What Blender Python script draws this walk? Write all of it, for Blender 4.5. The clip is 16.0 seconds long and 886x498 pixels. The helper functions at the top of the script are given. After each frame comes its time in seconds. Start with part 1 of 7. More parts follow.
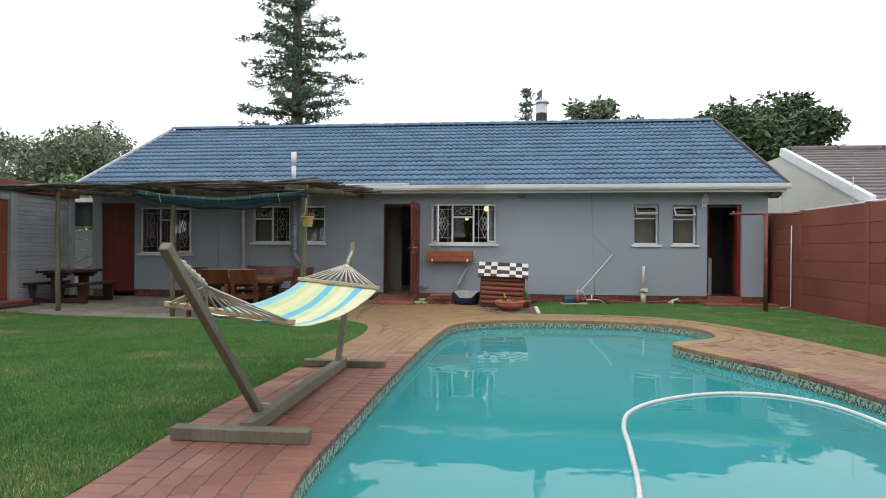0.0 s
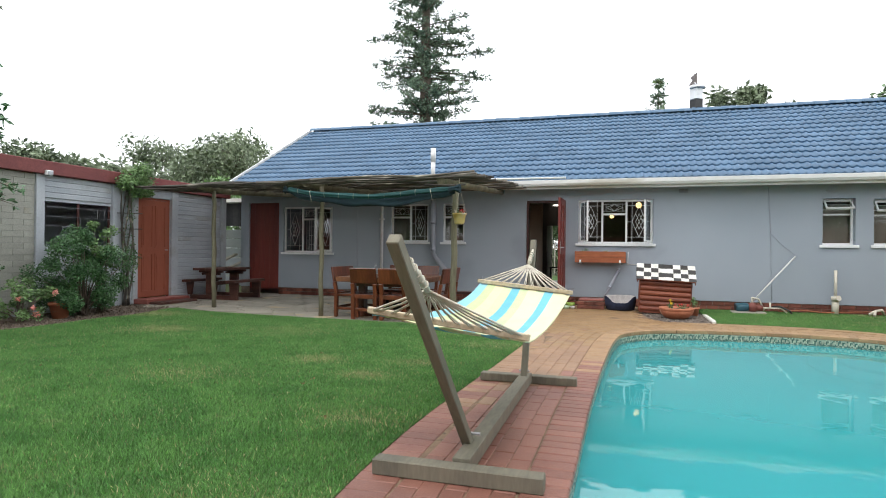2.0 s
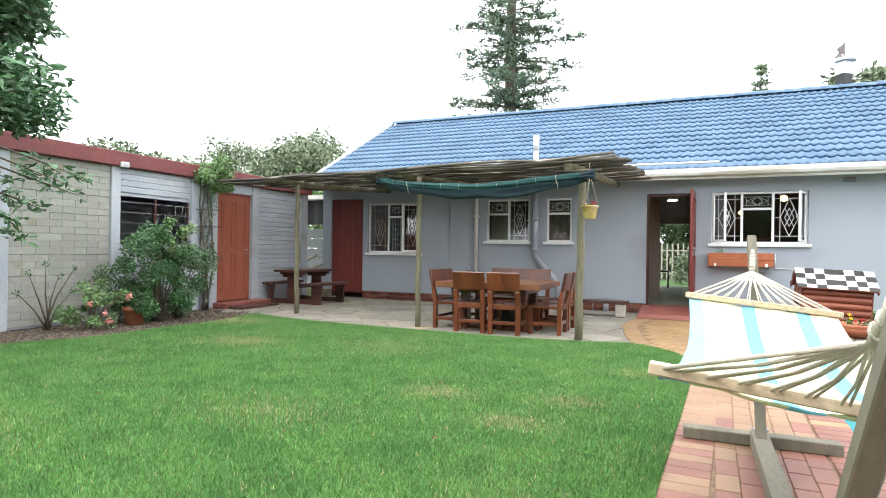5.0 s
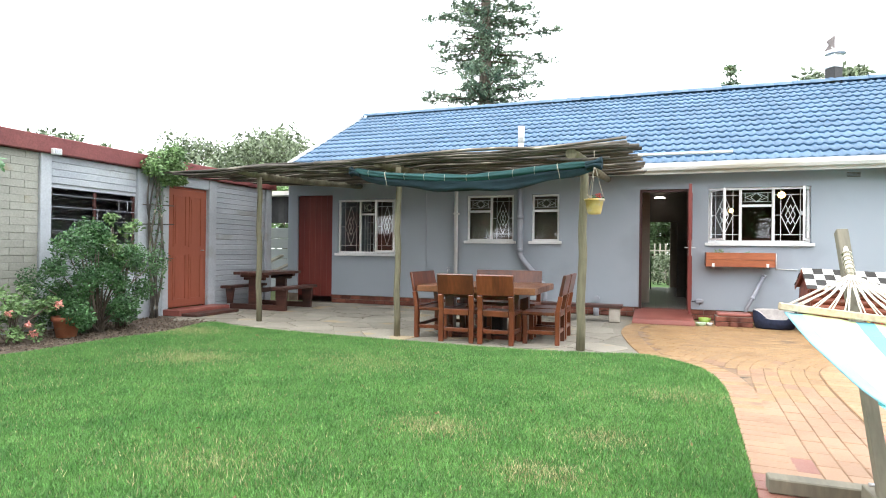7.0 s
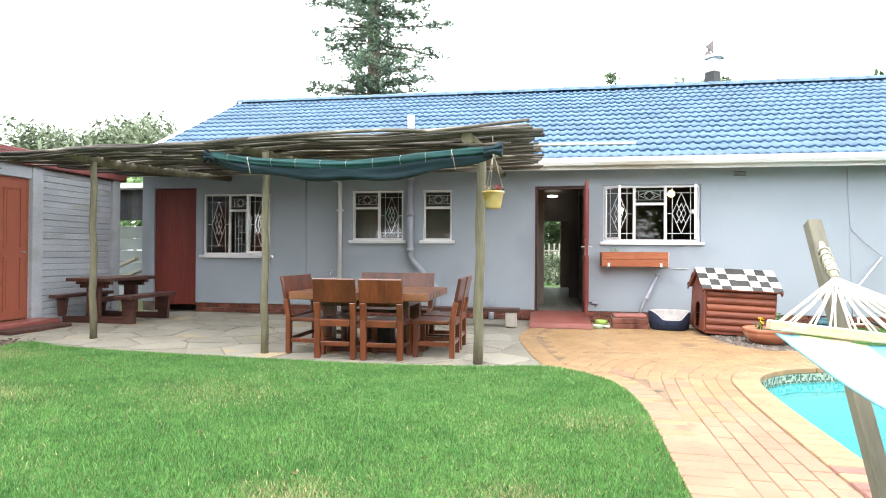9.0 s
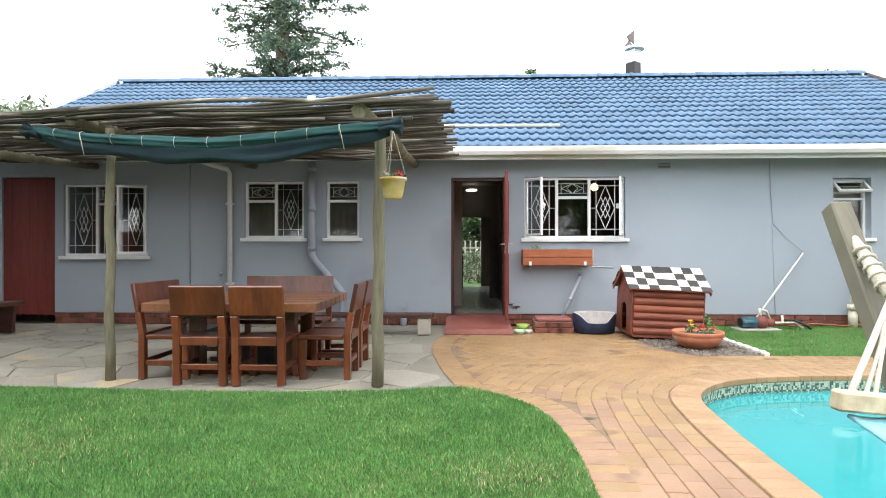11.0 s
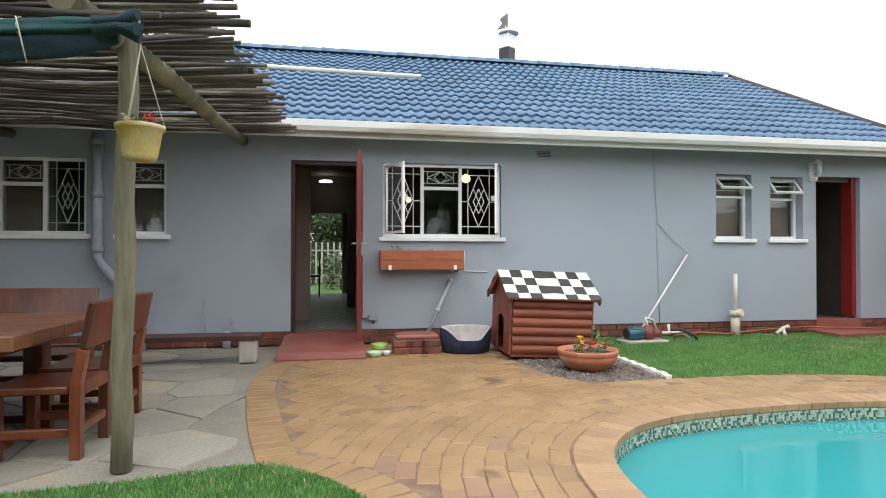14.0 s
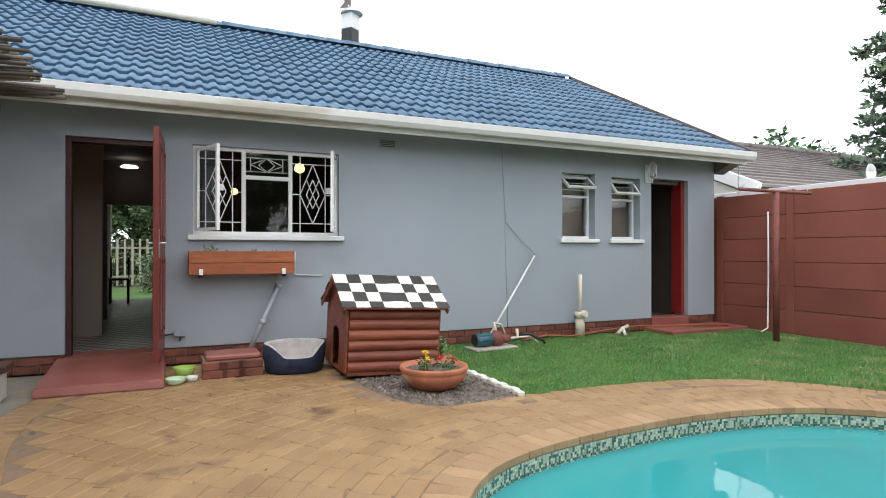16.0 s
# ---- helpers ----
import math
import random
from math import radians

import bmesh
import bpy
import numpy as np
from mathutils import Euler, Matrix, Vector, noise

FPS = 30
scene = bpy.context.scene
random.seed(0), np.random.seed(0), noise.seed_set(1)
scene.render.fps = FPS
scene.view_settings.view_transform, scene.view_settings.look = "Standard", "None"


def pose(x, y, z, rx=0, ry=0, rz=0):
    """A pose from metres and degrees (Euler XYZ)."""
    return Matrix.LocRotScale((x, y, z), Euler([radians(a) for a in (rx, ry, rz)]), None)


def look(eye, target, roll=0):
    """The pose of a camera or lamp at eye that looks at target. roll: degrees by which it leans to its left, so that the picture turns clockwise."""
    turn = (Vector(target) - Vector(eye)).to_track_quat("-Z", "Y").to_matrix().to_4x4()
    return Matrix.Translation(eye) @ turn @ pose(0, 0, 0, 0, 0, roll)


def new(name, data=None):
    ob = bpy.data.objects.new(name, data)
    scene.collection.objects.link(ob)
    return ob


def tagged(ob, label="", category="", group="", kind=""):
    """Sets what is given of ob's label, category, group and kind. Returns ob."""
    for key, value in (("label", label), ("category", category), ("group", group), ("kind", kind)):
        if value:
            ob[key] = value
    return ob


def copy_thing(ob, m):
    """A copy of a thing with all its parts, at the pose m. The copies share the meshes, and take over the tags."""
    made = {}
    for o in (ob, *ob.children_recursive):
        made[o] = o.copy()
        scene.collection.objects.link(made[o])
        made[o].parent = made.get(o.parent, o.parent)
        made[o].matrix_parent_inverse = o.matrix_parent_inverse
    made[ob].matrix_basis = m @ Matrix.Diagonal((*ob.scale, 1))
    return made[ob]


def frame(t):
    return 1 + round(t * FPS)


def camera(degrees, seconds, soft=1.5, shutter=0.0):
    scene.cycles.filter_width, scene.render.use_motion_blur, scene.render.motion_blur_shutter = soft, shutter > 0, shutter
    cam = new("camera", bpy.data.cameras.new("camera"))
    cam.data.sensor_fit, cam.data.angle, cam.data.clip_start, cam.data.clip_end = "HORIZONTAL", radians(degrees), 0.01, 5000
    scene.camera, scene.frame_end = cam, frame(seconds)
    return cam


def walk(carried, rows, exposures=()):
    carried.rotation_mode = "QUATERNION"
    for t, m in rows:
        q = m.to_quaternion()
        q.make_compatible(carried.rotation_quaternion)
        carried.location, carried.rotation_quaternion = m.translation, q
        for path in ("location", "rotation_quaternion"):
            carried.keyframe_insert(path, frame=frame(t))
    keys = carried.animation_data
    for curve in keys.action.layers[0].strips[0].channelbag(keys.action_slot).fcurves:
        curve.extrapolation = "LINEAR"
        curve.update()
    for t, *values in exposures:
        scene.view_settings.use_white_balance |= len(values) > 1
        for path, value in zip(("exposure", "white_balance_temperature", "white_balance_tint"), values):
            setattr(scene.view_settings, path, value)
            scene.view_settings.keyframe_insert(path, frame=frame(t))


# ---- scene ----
cam = camera(74.0, 16.0, soft=1.0)
PATH = [
    (0, (-0.085, -0.792, 1.151), (-0.286, 1.197, 1.154), 0.3),
    (0.5, (-0.266, -0.595, 1.125), (-0.579, 1.38, 1.131), 0.5),
    (1, (-0.489, -0.474, 1.129), (-0.916, 1.48, 1.134), 0.5),
    (1.5, (-0.698, -0.334, 1.124), (-1.195, 1.603, 1.13), 0.6),
    (2, (-0.898, -0.161, 1.123), (-1.469, 1.756, 1.126), 0.6),
    (2.5, (-1.099, 0.045, 1.112), (-1.749, 1.936, 1.117), 0.7),
    (3, (-1.377, 0.165, 1.098), (-2.067, 2.043, 1.104), 0.7),
    (3.5, (-1.54, 0.315, 1.12), (-2.259, 2.182, 1.126), 0.7),
    (4, (-1.688, 0.554, 1.128), (-2.445, 2.405, 1.131), 0.7),
    (4.5, (-1.832, 0.792, 1.111), (-2.619, 2.631, 1.116), 0.8),
    (7, (-2.526, 1.77, 1.085), (-3.207, 3.651, 1.094), 0.7),
    (7.5, (-2.608, 1.998, 1.048), (-3.207, 3.906, 1.061), 0.6),
    (8, (-2.674, 2.21, 1.046), (-3.196, 4.14, 1.06), 0.5),
    (8.5, (-2.751, 2.483, 1.057), (-3.172, 4.438, 1.073), 0.4),
    (9, (-2.712, 2.714, 1.078), (-3.038, 4.687, 1.094), 0.4),
    (11.5, (-2.597, 4.025, 1.1), (-2.615, 6.025, 1.107), 0.0),
    (12, (-2.58, 4.336, 1.089), (-2.538, 6.335, 1.096), 0.1),
    (12.5, (-2.5, 4.558, 1.094), (-2.393, 6.555, 1.102), 0.0),
    (13, (-2.426, 4.865, 1.071), (-2.263, 6.858, 1.086), 0.1),
    (13.5, (-2.347, 5.116, 1.064), (-2.132, 7.104, 1.081), 0.1),
    (14, (-2.257, 5.327, 1.071), (-1.903, 7.295, 1.091), 0.0),
    (14.5, (-2.151, 5.5, 1.105), (-1.655, 7.437, 1.119), 0.0),
    (15, (-2.045, 5.677, 1.121), (-1.469, 7.592, 1.129), -0.1),
    (15.5, (-1.921, 5.891, 1.122), (-1.227, 7.767, 1.131), -0.1),
    (16, (-1.903, 6.098, 1.123), (-1.065, 7.914, 1.131), -0.0),
]
EXPOSURES = [(0, 0.22), (1.5, 0.53), (3.0, 1.06), (4.5, 1.5), (7.0, 1.69), (9.0, 1.91), (10.2, 1.6), (11.5, 1.27), (12.5, 1.11), (14.5, 0.82), (16, 0.72)]
walk(cam, [(t, look(eye, target, roll)) for t, eye, target, roll in PATH], EXPOSURES)

# ---- sky and light ----
world = bpy.data.worlds.new("world")
scene.world = world
world.use_nodes = True
wn, wl = world.node_tree.nodes, world.node_tree.links
sky = wn.new("ShaderNodeTexSky")
sky.sky_type, sky.sun_disc, sky.sun_elevation, sky.sun_rotation = "NISHITA", False, radians(60), radians(150)
sky.air_density, sky.dust_density = 2.0, 6.0
grey = wn.new("ShaderNodeMix")
grey.data_type = "RGBA"
grey.inputs[0].default_value = 0.9
wl.new(sky.outputs[0], grey.inputs[6])
grey.inputs[7].default_value = (9.6, 9.9, 10.4, 1)
wl.new(grey.outputs[2], wn["Background"].inputs[0])
wn["Background"].inputs[1].default_value = 0.125
sun = new("sun", bpy.data.lights.new("sun", "SUN"))
sun.data.energy, sun.data.angle, sun.data.color = 0.5, radians(30), (1, 0.97, 0.93)
sun.matrix_world = look((0, 0, 10), (0.43, 0.75, 8.5))


# ---- materials ----
def mat(name, c1, c2=None, scale=1.5, rough=0.7, bump=0.15, fine=60.0, metal=0.0, rand=0.0, stretch=(1, 1, 1), spec=0.5,
        c3=None, c3at=0.62, coat=0.0, local=False, grain=0.25, shift=True):
    m = bpy.data.materials.new(name)
    m.use_nodes = True
    n, l = m.node_tree.nodes, m.node_tree.links
    b = n["Principled BSDF"]
    if local:
        src = n.new("ShaderNodeTexCoord").outputs["Object"]
    else:
        src = n.new("ShaderNodeNewGeometry").outputs["Position"]
    mp = n.new("ShaderNodeMapping")
    mp.inputs["Scale"].default_value = stretch
    l.new(src, mp.inputs[0])
    vec = mp.outputs[0]
    if rand:
        info = n.new("ShaderNodeObjectInfo")
    if rand and shift:
        add = n.new("ShaderNodeVectorMath")
        add.operation = "ADD"
        sc = n.new("ShaderNodeVectorMath")
        sc.operation = "SCALE"
        sc.inputs["Scale"].default_value = 7.0
        comb = n.new("ShaderNodeCombineXYZ")
        l.new(info.outputs["Random"], comb.inputs[0])
        l.new(info.outputs["Random"], comb.inputs[2])
        l.new(comb.outputs[0], sc.inputs[0])
        l.new(vec, add.inputs[0])
        l.new(sc.outputs[0], add.inputs[1])
        vec = add.outputs[0]
    big = n.new("ShaderNodeTexNoise")
    big.inputs["Scale"].default_value, big.inputs["Detail"].default_value = scale, 5
    l.new(vec, big.inputs["Vector"])
    fin = n.new("ShaderNodeTexNoise")
    fin.inputs["Scale"].default_value, fin.inputs["Detail"].default_value = fine, 3
    l.new(vec, fin.inputs["Vector"])
    ramp = n.new("ShaderNodeValToRGB")
    e = ramp.color_ramp.elements
    e[0].position, e[0].color = 0.35, (*c1, 1)
    e[1].position, e[1].color = 0.6, (*(c2 or c1), 1)
    if c3:
        x = ramp.color_ramp.elements.new(c3at)
        x.position, x.color = c3at, (*(c2 or c1), 1)
        y = ramp.color_ramp.elements.new(c3at + 0.08)
        y.color = (*c3, 1)
    l.new(big.outputs[0], ramp.inputs[0])
    hsv = n.new("ShaderNodeHueSaturation")
    l.new(ramp.outputs[0], hsv.inputs["Color"])
    val = n.new("ShaderNodeMapRange")
    val.inputs[1].default_value, val.inputs[2].default_value = 0.25, 0.75
    val.inputs[3].default_value, val.inputs[4].default_value = 1 - grain, 1 + grain
    l.new(fin.outputs[0], val.inputs[0])
    out = val.outputs[0]
    if rand:
        rr = n.new("ShaderNodeMapRange")
        rr.inputs[3].default_value, rr.inputs[4].default_value = 1 - rand, 1 + rand
        isl = n.new("ShaderNodeNewGeometry")
        sm = n.new("ShaderNodeMath")
        sm.operation = "ADD"
        l.new(info.outputs["Random"], sm.inputs[0])
        l.new(isl.outputs["Random Per Island"], sm.inputs[1])
        fr = n.new("ShaderNodeMath")
        fr.operation = "FRACT"
        l.new(sm.outputs[0], fr.inputs[0])
        l.new(fr.outputs[0], rr.inputs[0])
        mu = n.new("ShaderNodeMath")
        mu.operation = "MULTIPLY"
        l.new(out, mu.inputs[0])
        l.new(rr.outputs[0], mu.inputs[1])
        out = mu.outputs[0]
    l.new(out, hsv.inputs["Value"])
    l.new(hsv.outputs[0], b.inputs["Base Color"])
    b.inputs["Roughness"].default_value, b.inputs["Metallic"].default_value = rough, metal
    b.inputs["Specular IOR Level"].default_value = spec
    b.inputs["Coat Weight"].default_value = coat
    if bump:
        bp = n.new("ShaderNodeBump")
        bp.inputs["Strength"].default_value, bp.inputs["Distance"].default_value = bump, 0.01
        l.new(fin.outputs[0], bp.inputs["Height"])
        l.new(bp.outputs[0], b.inputs["Normal"])
    return m


def glassy(name, color, rough=0.0, ior=1.45, trans=1.0):
    m = bpy.data.materials.new(name)
    m.use_nodes = True
    b = m.node_tree.nodes["Principled BSDF"]
    b.inputs["Base Color"].default_value = (*color, 1)
    b.inputs["Roughness"].default_value, b.inputs["IOR"].default_value = rough, ior
    b.inputs["Transmission Weight"].default_value = trans
    return m


def glow(name, color, power):
    m = bpy.data.materials.new(name)
    m.use_nodes = True
    b = m.node_tree.nodes["Principled BSDF"]
    b.inputs["Emission Color"].default_value = (*color, 1)
    b.inputs["Emission Strength"].default_value = power
    return m


M_WALL = mat("grey_plaster", (0.31, 0.352, 0.40), (0.345, 0.388, 0.435), 0.5, 0.85, 0.12, 90, c3=(0.295, 0.33, 0.372), c3at=0.62, grain=0.05)
M_SHED = mat("grey_painted_concrete", (0.36, 0.39, 0.43), (0.43, 0.46, 0.49), 1.2, 0.8, 0.3, 40, rand=0.05, c3=(0.35, 0.36, 0.36), grain=0.1)
M_TREELEAF = mat("garden_tree_leaf", (0.06, 0.135, 0.065), (0.12, 0.225, 0.115), 4, 0.5, 0.1, 30, rand=0.45, grain=0.3)
M_SHEDN = mat("weathered_painted_concrete", (0.295, 0.295, 0.26), (0.345, 0.345, 0.305), 1.0, 0.85, 0.3, 40, rand=0.03, c3=(0.28, 0.26, 0.19), c3at=0.58, grain=0.12)
M_MAROON = mat("maroon_paint", (0.15, 0.035, 0.035), (0.19, 0.05, 0.045), 2, 0.6, 0.2, 50)
M_FRAME = mat("dark_maroon_frame_paint", (0.05, 0.016, 0.015), (0.075, 0.024, 0.02), 2, 0.5, 0.1, 50)
M_REDDOOR = mat("red_stained_wood", (0.14, 0.024, 0.02), (0.18, 0.036, 0.026), 3, 0.45, 0.15, 30, stretch=(1, 1, 0.1), grain=0.15)
M_SHEDDOOR = mat("terracotta_door_paint", (0.30, 0.085, 0.05), (0.34, 0.10, 0.06), 2, 0.55, 0.1, 30, stretch=(1, 1, 0.2), grain=0.06)
M_REDWALL = mat("red_brown_wall_paint", (0.20, 0.055, 0.037), (0.25, 0.075, 0.05), 0.8, 0.75, 0.25, 60, rand=0.06, grain=0.08)
M_STEP = mat("red_polished_concrete", (0.23, 0.07, 0.055), (0.29, 0.10, 0.08), 3, 0.45, 0.12, 70, grain=0.12)
M_BRICK = mat("dark_red_brick", (0.125, 0.04, 0.028), (0.205, 0.068, 0.043), 9, 0.8, 0.5, 120, rand=0.22)
M_MORTAR = mat("mortar", (0.17, 0.13, 0.10), (0.24, 0.19, 0.15), 6, 0.95, 0.4, 150)
M_JOINT = mat("paver_joint_sand", (0.17, 0.11, 0.07), (0.25, 0.17, 0.105), 7, 0.95, 0.4, 200, c3=(0.08, 0.06, 0.04), c3at=0.6)
M_PAVER = mat("tan_clay_paver", (0.262, 0.157, 0.072), (0.33, 0.207, 0.098), 2.4, 0.45, 0.35, 90, rand=0.08, c3=(0.165, 0.097, 0.05), c3at=0.61, grain=0.13, shift=False)
M_PAVERRED = mat("red_clay_paver", (0.20, 0.085, 0.062), (0.27, 0.12, 0.085), 1.8, 0.5, 0.35, 110, rand=0.13, c3=(0.17, 0.075, 0.055), c3at=0.64, grain=0.16, shift=False)
M_PAVERMID = mat("faded_pink_clay_paver", (0.255, 0.148, 0.085), (0.318, 0.192, 0.112), 2.0, 0.5, 0.35, 100, rand=0.08, c3=(0.19, 0.11, 0.065), c3at=0.64, grain=0.14, shift=False)
M_COPE = mat("bullnose_paver", (0.29, 0.17, 0.085), (0.36, 0.225, 0.115), 2.5, 0.5, 0.3, 90, rand=0.08, grain=0.12)
M_SLATE = mat("flagstone", (0.205, 0.188, 0.155), (0.265, 0.245, 0.20), 1.2, 0.75, 0.4, 45, rand=0.12, c3=(0.33, 0.265, 0.17), c3at=0.56, grain=0.14)
M_PATIO = mat("patio_concrete", (0.19, 0.175, 0.14), (0.25, 0.23, 0.19), 1.5, 0.9, 0.4, 90, c3=(0.30, 0.25, 0.16))
M_ROOF = mat("blue_roof_tile", (0.062, 0.13, 0.215), (0.09, 0.172, 0.275), 1.5, 0.38, 0.2, 60, rand=0.06, grain=0.12, shift=False)
M_GREYROOF = mat("grey_roof_tile", (0.13, 0.11, 0.11), (0.18, 0.155, 0.15), 2, 0.7, 0.2, 60, rand=0.12)
M_WHITE = mat("white_paint", (0.74, 0.75, 0.76), (0.80, 0.81, 0.81), 3, 0.4, 0.05, 50, grain=0.03)
M_GUTTER = mat("white_gutter_enamel", (0.62, 0.63, 0.63), (0.72, 0.72, 0.70), 1.5, 0.4, 0.05, 30, stretch=(0.3, 1, 1), c3=(0.5, 0.48, 0.42), grain=0.05)
M_CREAM = mat("cream_plaster", (0.62, 0.60, 0.54), (0.68, 0.66, 0.60), 1, 0.85, 0.1, 60, grain=0.04)
M_PIPEGREY = mat("grey_painted_pipe", (0.30, 0.32, 0.37), (0.36, 0.38, 0.43), 3, 0.5, 0.05, 40, grain=0.05)
M_PIPEWHITE = mat("white_plastic_pipe", (0.66, 0.67, 0.66), (0.72, 0.72, 0.70), 5, 0.35, 0.05, 50, grain=0.04)
M_PVC = mat("cream_plastic_pipe", (0.60, 0.55, 0.45), (0.66, 0.62, 0.52), 5, 0.45, 0.05, 50, grain=0.06)
# room paint set dark: the dimness indoors is put into this colour
M_DARK = mat("dim_room_shade_plaster", (0.10, 0.085, 0.075), (0.13, 0.11, 0.095), 2, 0.9, 0.1, 60, grain=0.05)
M_INNER = mat("inner_beige_plaster", (0.40, 0.34, 0.28), (0.44, 0.38, 0.31), 1, 0.85, 0.08, 60, grain=0.04)
M_CURTAIN = mat("grey_brown_blind_cloth", (0.125, 0.112, 0.088), (0.155, 0.142, 0.113), 3, 0.9, 0.1, 60, grain=0.06)
M_SOIL = mat("dark_soil", (0.075, 0.055, 0.04), (0.15, 0.115, 0.085), 16, 0.95, 1.0, 120, c3=(0.21, 0.17, 0.135), c3at=0.6, grain=0.5)
# darker than the blades: the shade down between them is in this colour
M_TURF = mat("turf_with_blade_shade", (0.05, 0.125, 0.026), (0.085, 0.165, 0.038), 2.2, 0.95, 0.6, 160, c3=(0.11, 0.15, 0.045), c3at=0.66, grain=0.3)
M_EARTH = mat("dry_grass_ground", (0.09, 0.13, 0.04), (0.14, 0.16, 0.06), 0.6, 0.95, 0.5, 40)
M_LOG = mat("silvered_pole_wood", (0.125, 0.115, 0.072), (0.20, 0.185, 0.12), 4, 0.8, 0.4, 40, stretch=(1, 1, 0.15), rand=0.15, c3=(0.175, 0.185, 0.105), grain=0.25)
M_LATH = mat("weathered_lath", (0.05, 0.043, 0.036), (0.12, 0.105, 0.085), 6, 0.85, 0.4, 50, stretch=(0.2, 1, 1), rand=0.55, c3=(0.37, 0.34, 0.28), c3at=0.6, grain=0.2)
M_TIMBER = mat("hammock_stand_timber", (0.13, 0.12, 0.09), (0.20, 0.18, 0.13), 5, 0.7, 0.25, 60, stretch=(1, 0.2, 0.2), grain=0.15)
M_DIN = mat("varnished_red_brown_wood", (0.07, 0.019, 0.009), (0.15, 0.042, 0.017), 5, 0.3, 0.12, 35, stretch=(1, 1, 0.15), rand=0.2, grain=0.28, coat=0.25)
M_DINTOP = mat("table_plank_wood", (0.135, 0.052, 0.024), (0.21, 0.09, 0.042), 4, 0.35, 0.12, 35, stretch=(1, 0.12, 1), rand=0.15, grain=0.22, coat=0.15)
M_PICNIC = mat("dark_picnic_wood", (0.045, 0.018, 0.014), (0.09, 0.035, 0.025), 5, 0.5, 0.2, 40, stretch=(0.2, 1, 1), grain=0.2)
M_CEDAR = mat("orange_cedar_stain", (0.24, 0.065, 0.025), (0.32, 0.10, 0.04), 5, 0.45, 0.2, 40, stretch=(0.15, 1, 1), rand=0.1, grain=0.2)
M_DOGWOOD = mat("red_brown_cladding", (0.14, 0.036, 0.02), (0.215, 0.06, 0.029), 5, 0.5, 0.25, 40, stretch=(0.15, 1, 1), rand=0.12, grain=0.22)
M_NET = mat("green_shade_cloth", (0.008, 0.055, 0.055), (0.014, 0.075, 0.075), 4, 0.8, 0.4, 120, grain=0.15)
# same cloth as the roll; its shaded underside is put into this darker colour
M_NETDK = mat("shaded_side_cloth", (0.007, 0.022, 0.032), (0.011, 0.034, 0.046), 4, 0.85, 0.4, 120, grain=0.2)
M_ROPE = mat("cream_rope", (0.52, 0.47, 0.38), (0.62, 0.58, 0.48), 20, 0.85, 0.5, 300, grain=0.15)
M_POT = mat("terracotta", (0.36, 0.12, 0.06), (0.45, 0.17, 0.09), 6, 0.75, 0.3, 60, c3=(0.40, 0.26, 0.17), grain=0.12)
M_LEAF = mat("shrub_leaf", (0.035, 0.10, 0.035), (0.075, 0.175, 0.06), 5, 0.5, 0.1, 30, rand=0.5, grain=0.3)
M_LEAFLT = mat("light_leaf", (0.11, 0.20, 0.07), (0.18, 0.30, 0.11), 5, 0.5, 0.1, 30, rand=0.45, grain=0.3)
M_CONIF = mat("conifer_needle", (0.06, 0.105, 0.07), (0.14, 0.20, 0.13), 1.2, 0.7, 0.1, 10, rand=0.6, c3=(0.17, 0.23, 0.10), grain=0.3)
M_WILLOW = mat("grey_green_leaf", (0.13, 0.17, 0.105), (0.20, 0.245, 0.155), 1, 0.7, 0.1, 10, rand=0.45, grain=0.3)
M_BARK = mat("bark", (0.075, 0.058, 0.045), (0.13, 0.105, 0.08), 6, 0.9, 0.8, 40, stretch=(1, 1, 0.3), grain=0.3)
M_GRASS = mat("grass_blade", (0.07, 0.20, 0.042), (0.115, 0.265, 0.062), 3.4, 0.6, 0.0, 30, rand=0.5, c3=(0.22, 0.31, 0.12), c3at=0.69, grain=0.3)
M_DRYGRASS = mat("dry_grass_blade", (0.30, 0.27, 0.13), (0.42, 0.38, 0.20), 6, 0.7, 0.0, 40, rand=0.5, grain=0.3)
M_POOL = mat("pool_shell", (0.06, 0.40, 0.41), (0.08, 0.46, 0.46), 0.8, 0.6, 0.1, 20, grain=0.04)
M_TILEDK = mat("dark_green_mosaic", (0.045, 0.12, 0.10), (0.075, 0.17, 0.14), 30, 0.25, 0.05, 40, rand=0.3)
M_TILELT = mat("pale_green_mosaic", (0.38, 0.46, 0.36), (0.48, 0.53, 0.41), 30, 0.25, 0.05, 40, rand=0.25)
M_GROUT = mat("tile_grout", (0.22, 0.24, 0.21), (0.28, 0.30, 0.26), 10, 0.9, 0.2, 100)
M_BLACK = mat("black_plastic", (0.012, 0.012, 0.013), (0.02, 0.02, 0.02), 10, 0.5, 0.1, 60)
M_NAVY = mat("navy_blue_plush", (0.010, 0.016, 0.04), (0.018, 0.026, 0.06), 20, 0.9, 0.4, 200)
M_FLEECE = mat("grey_fleece", (0.40, 0.37, 0.36), (0.50, 0.47, 0.45), 12, 0.95, 0.6, 120)
M_STEEL = mat("galvanised_steel", (0.45, 0.46, 0.47), (0.55, 0.56, 0.57), 6, 0.4, 0.1, 60, metal=0.7)
M_RUST = mat("rusty_red_pipe", (0.16, 0.045, 0.035), (0.21, 0.065, 0.05), 6, 0.65, 0.3, 60)
M_GLASS = glassy("window_glass", (0.95, 0.97, 0.97))
M_CONC = mat("bare_concrete_block", (0.36, 0.33, 0.28), (0.44, 0.41, 0.36), 5, 0.95, 0.4, 90, c3=(0.30, 0.26, 0.21), grain=0.12)
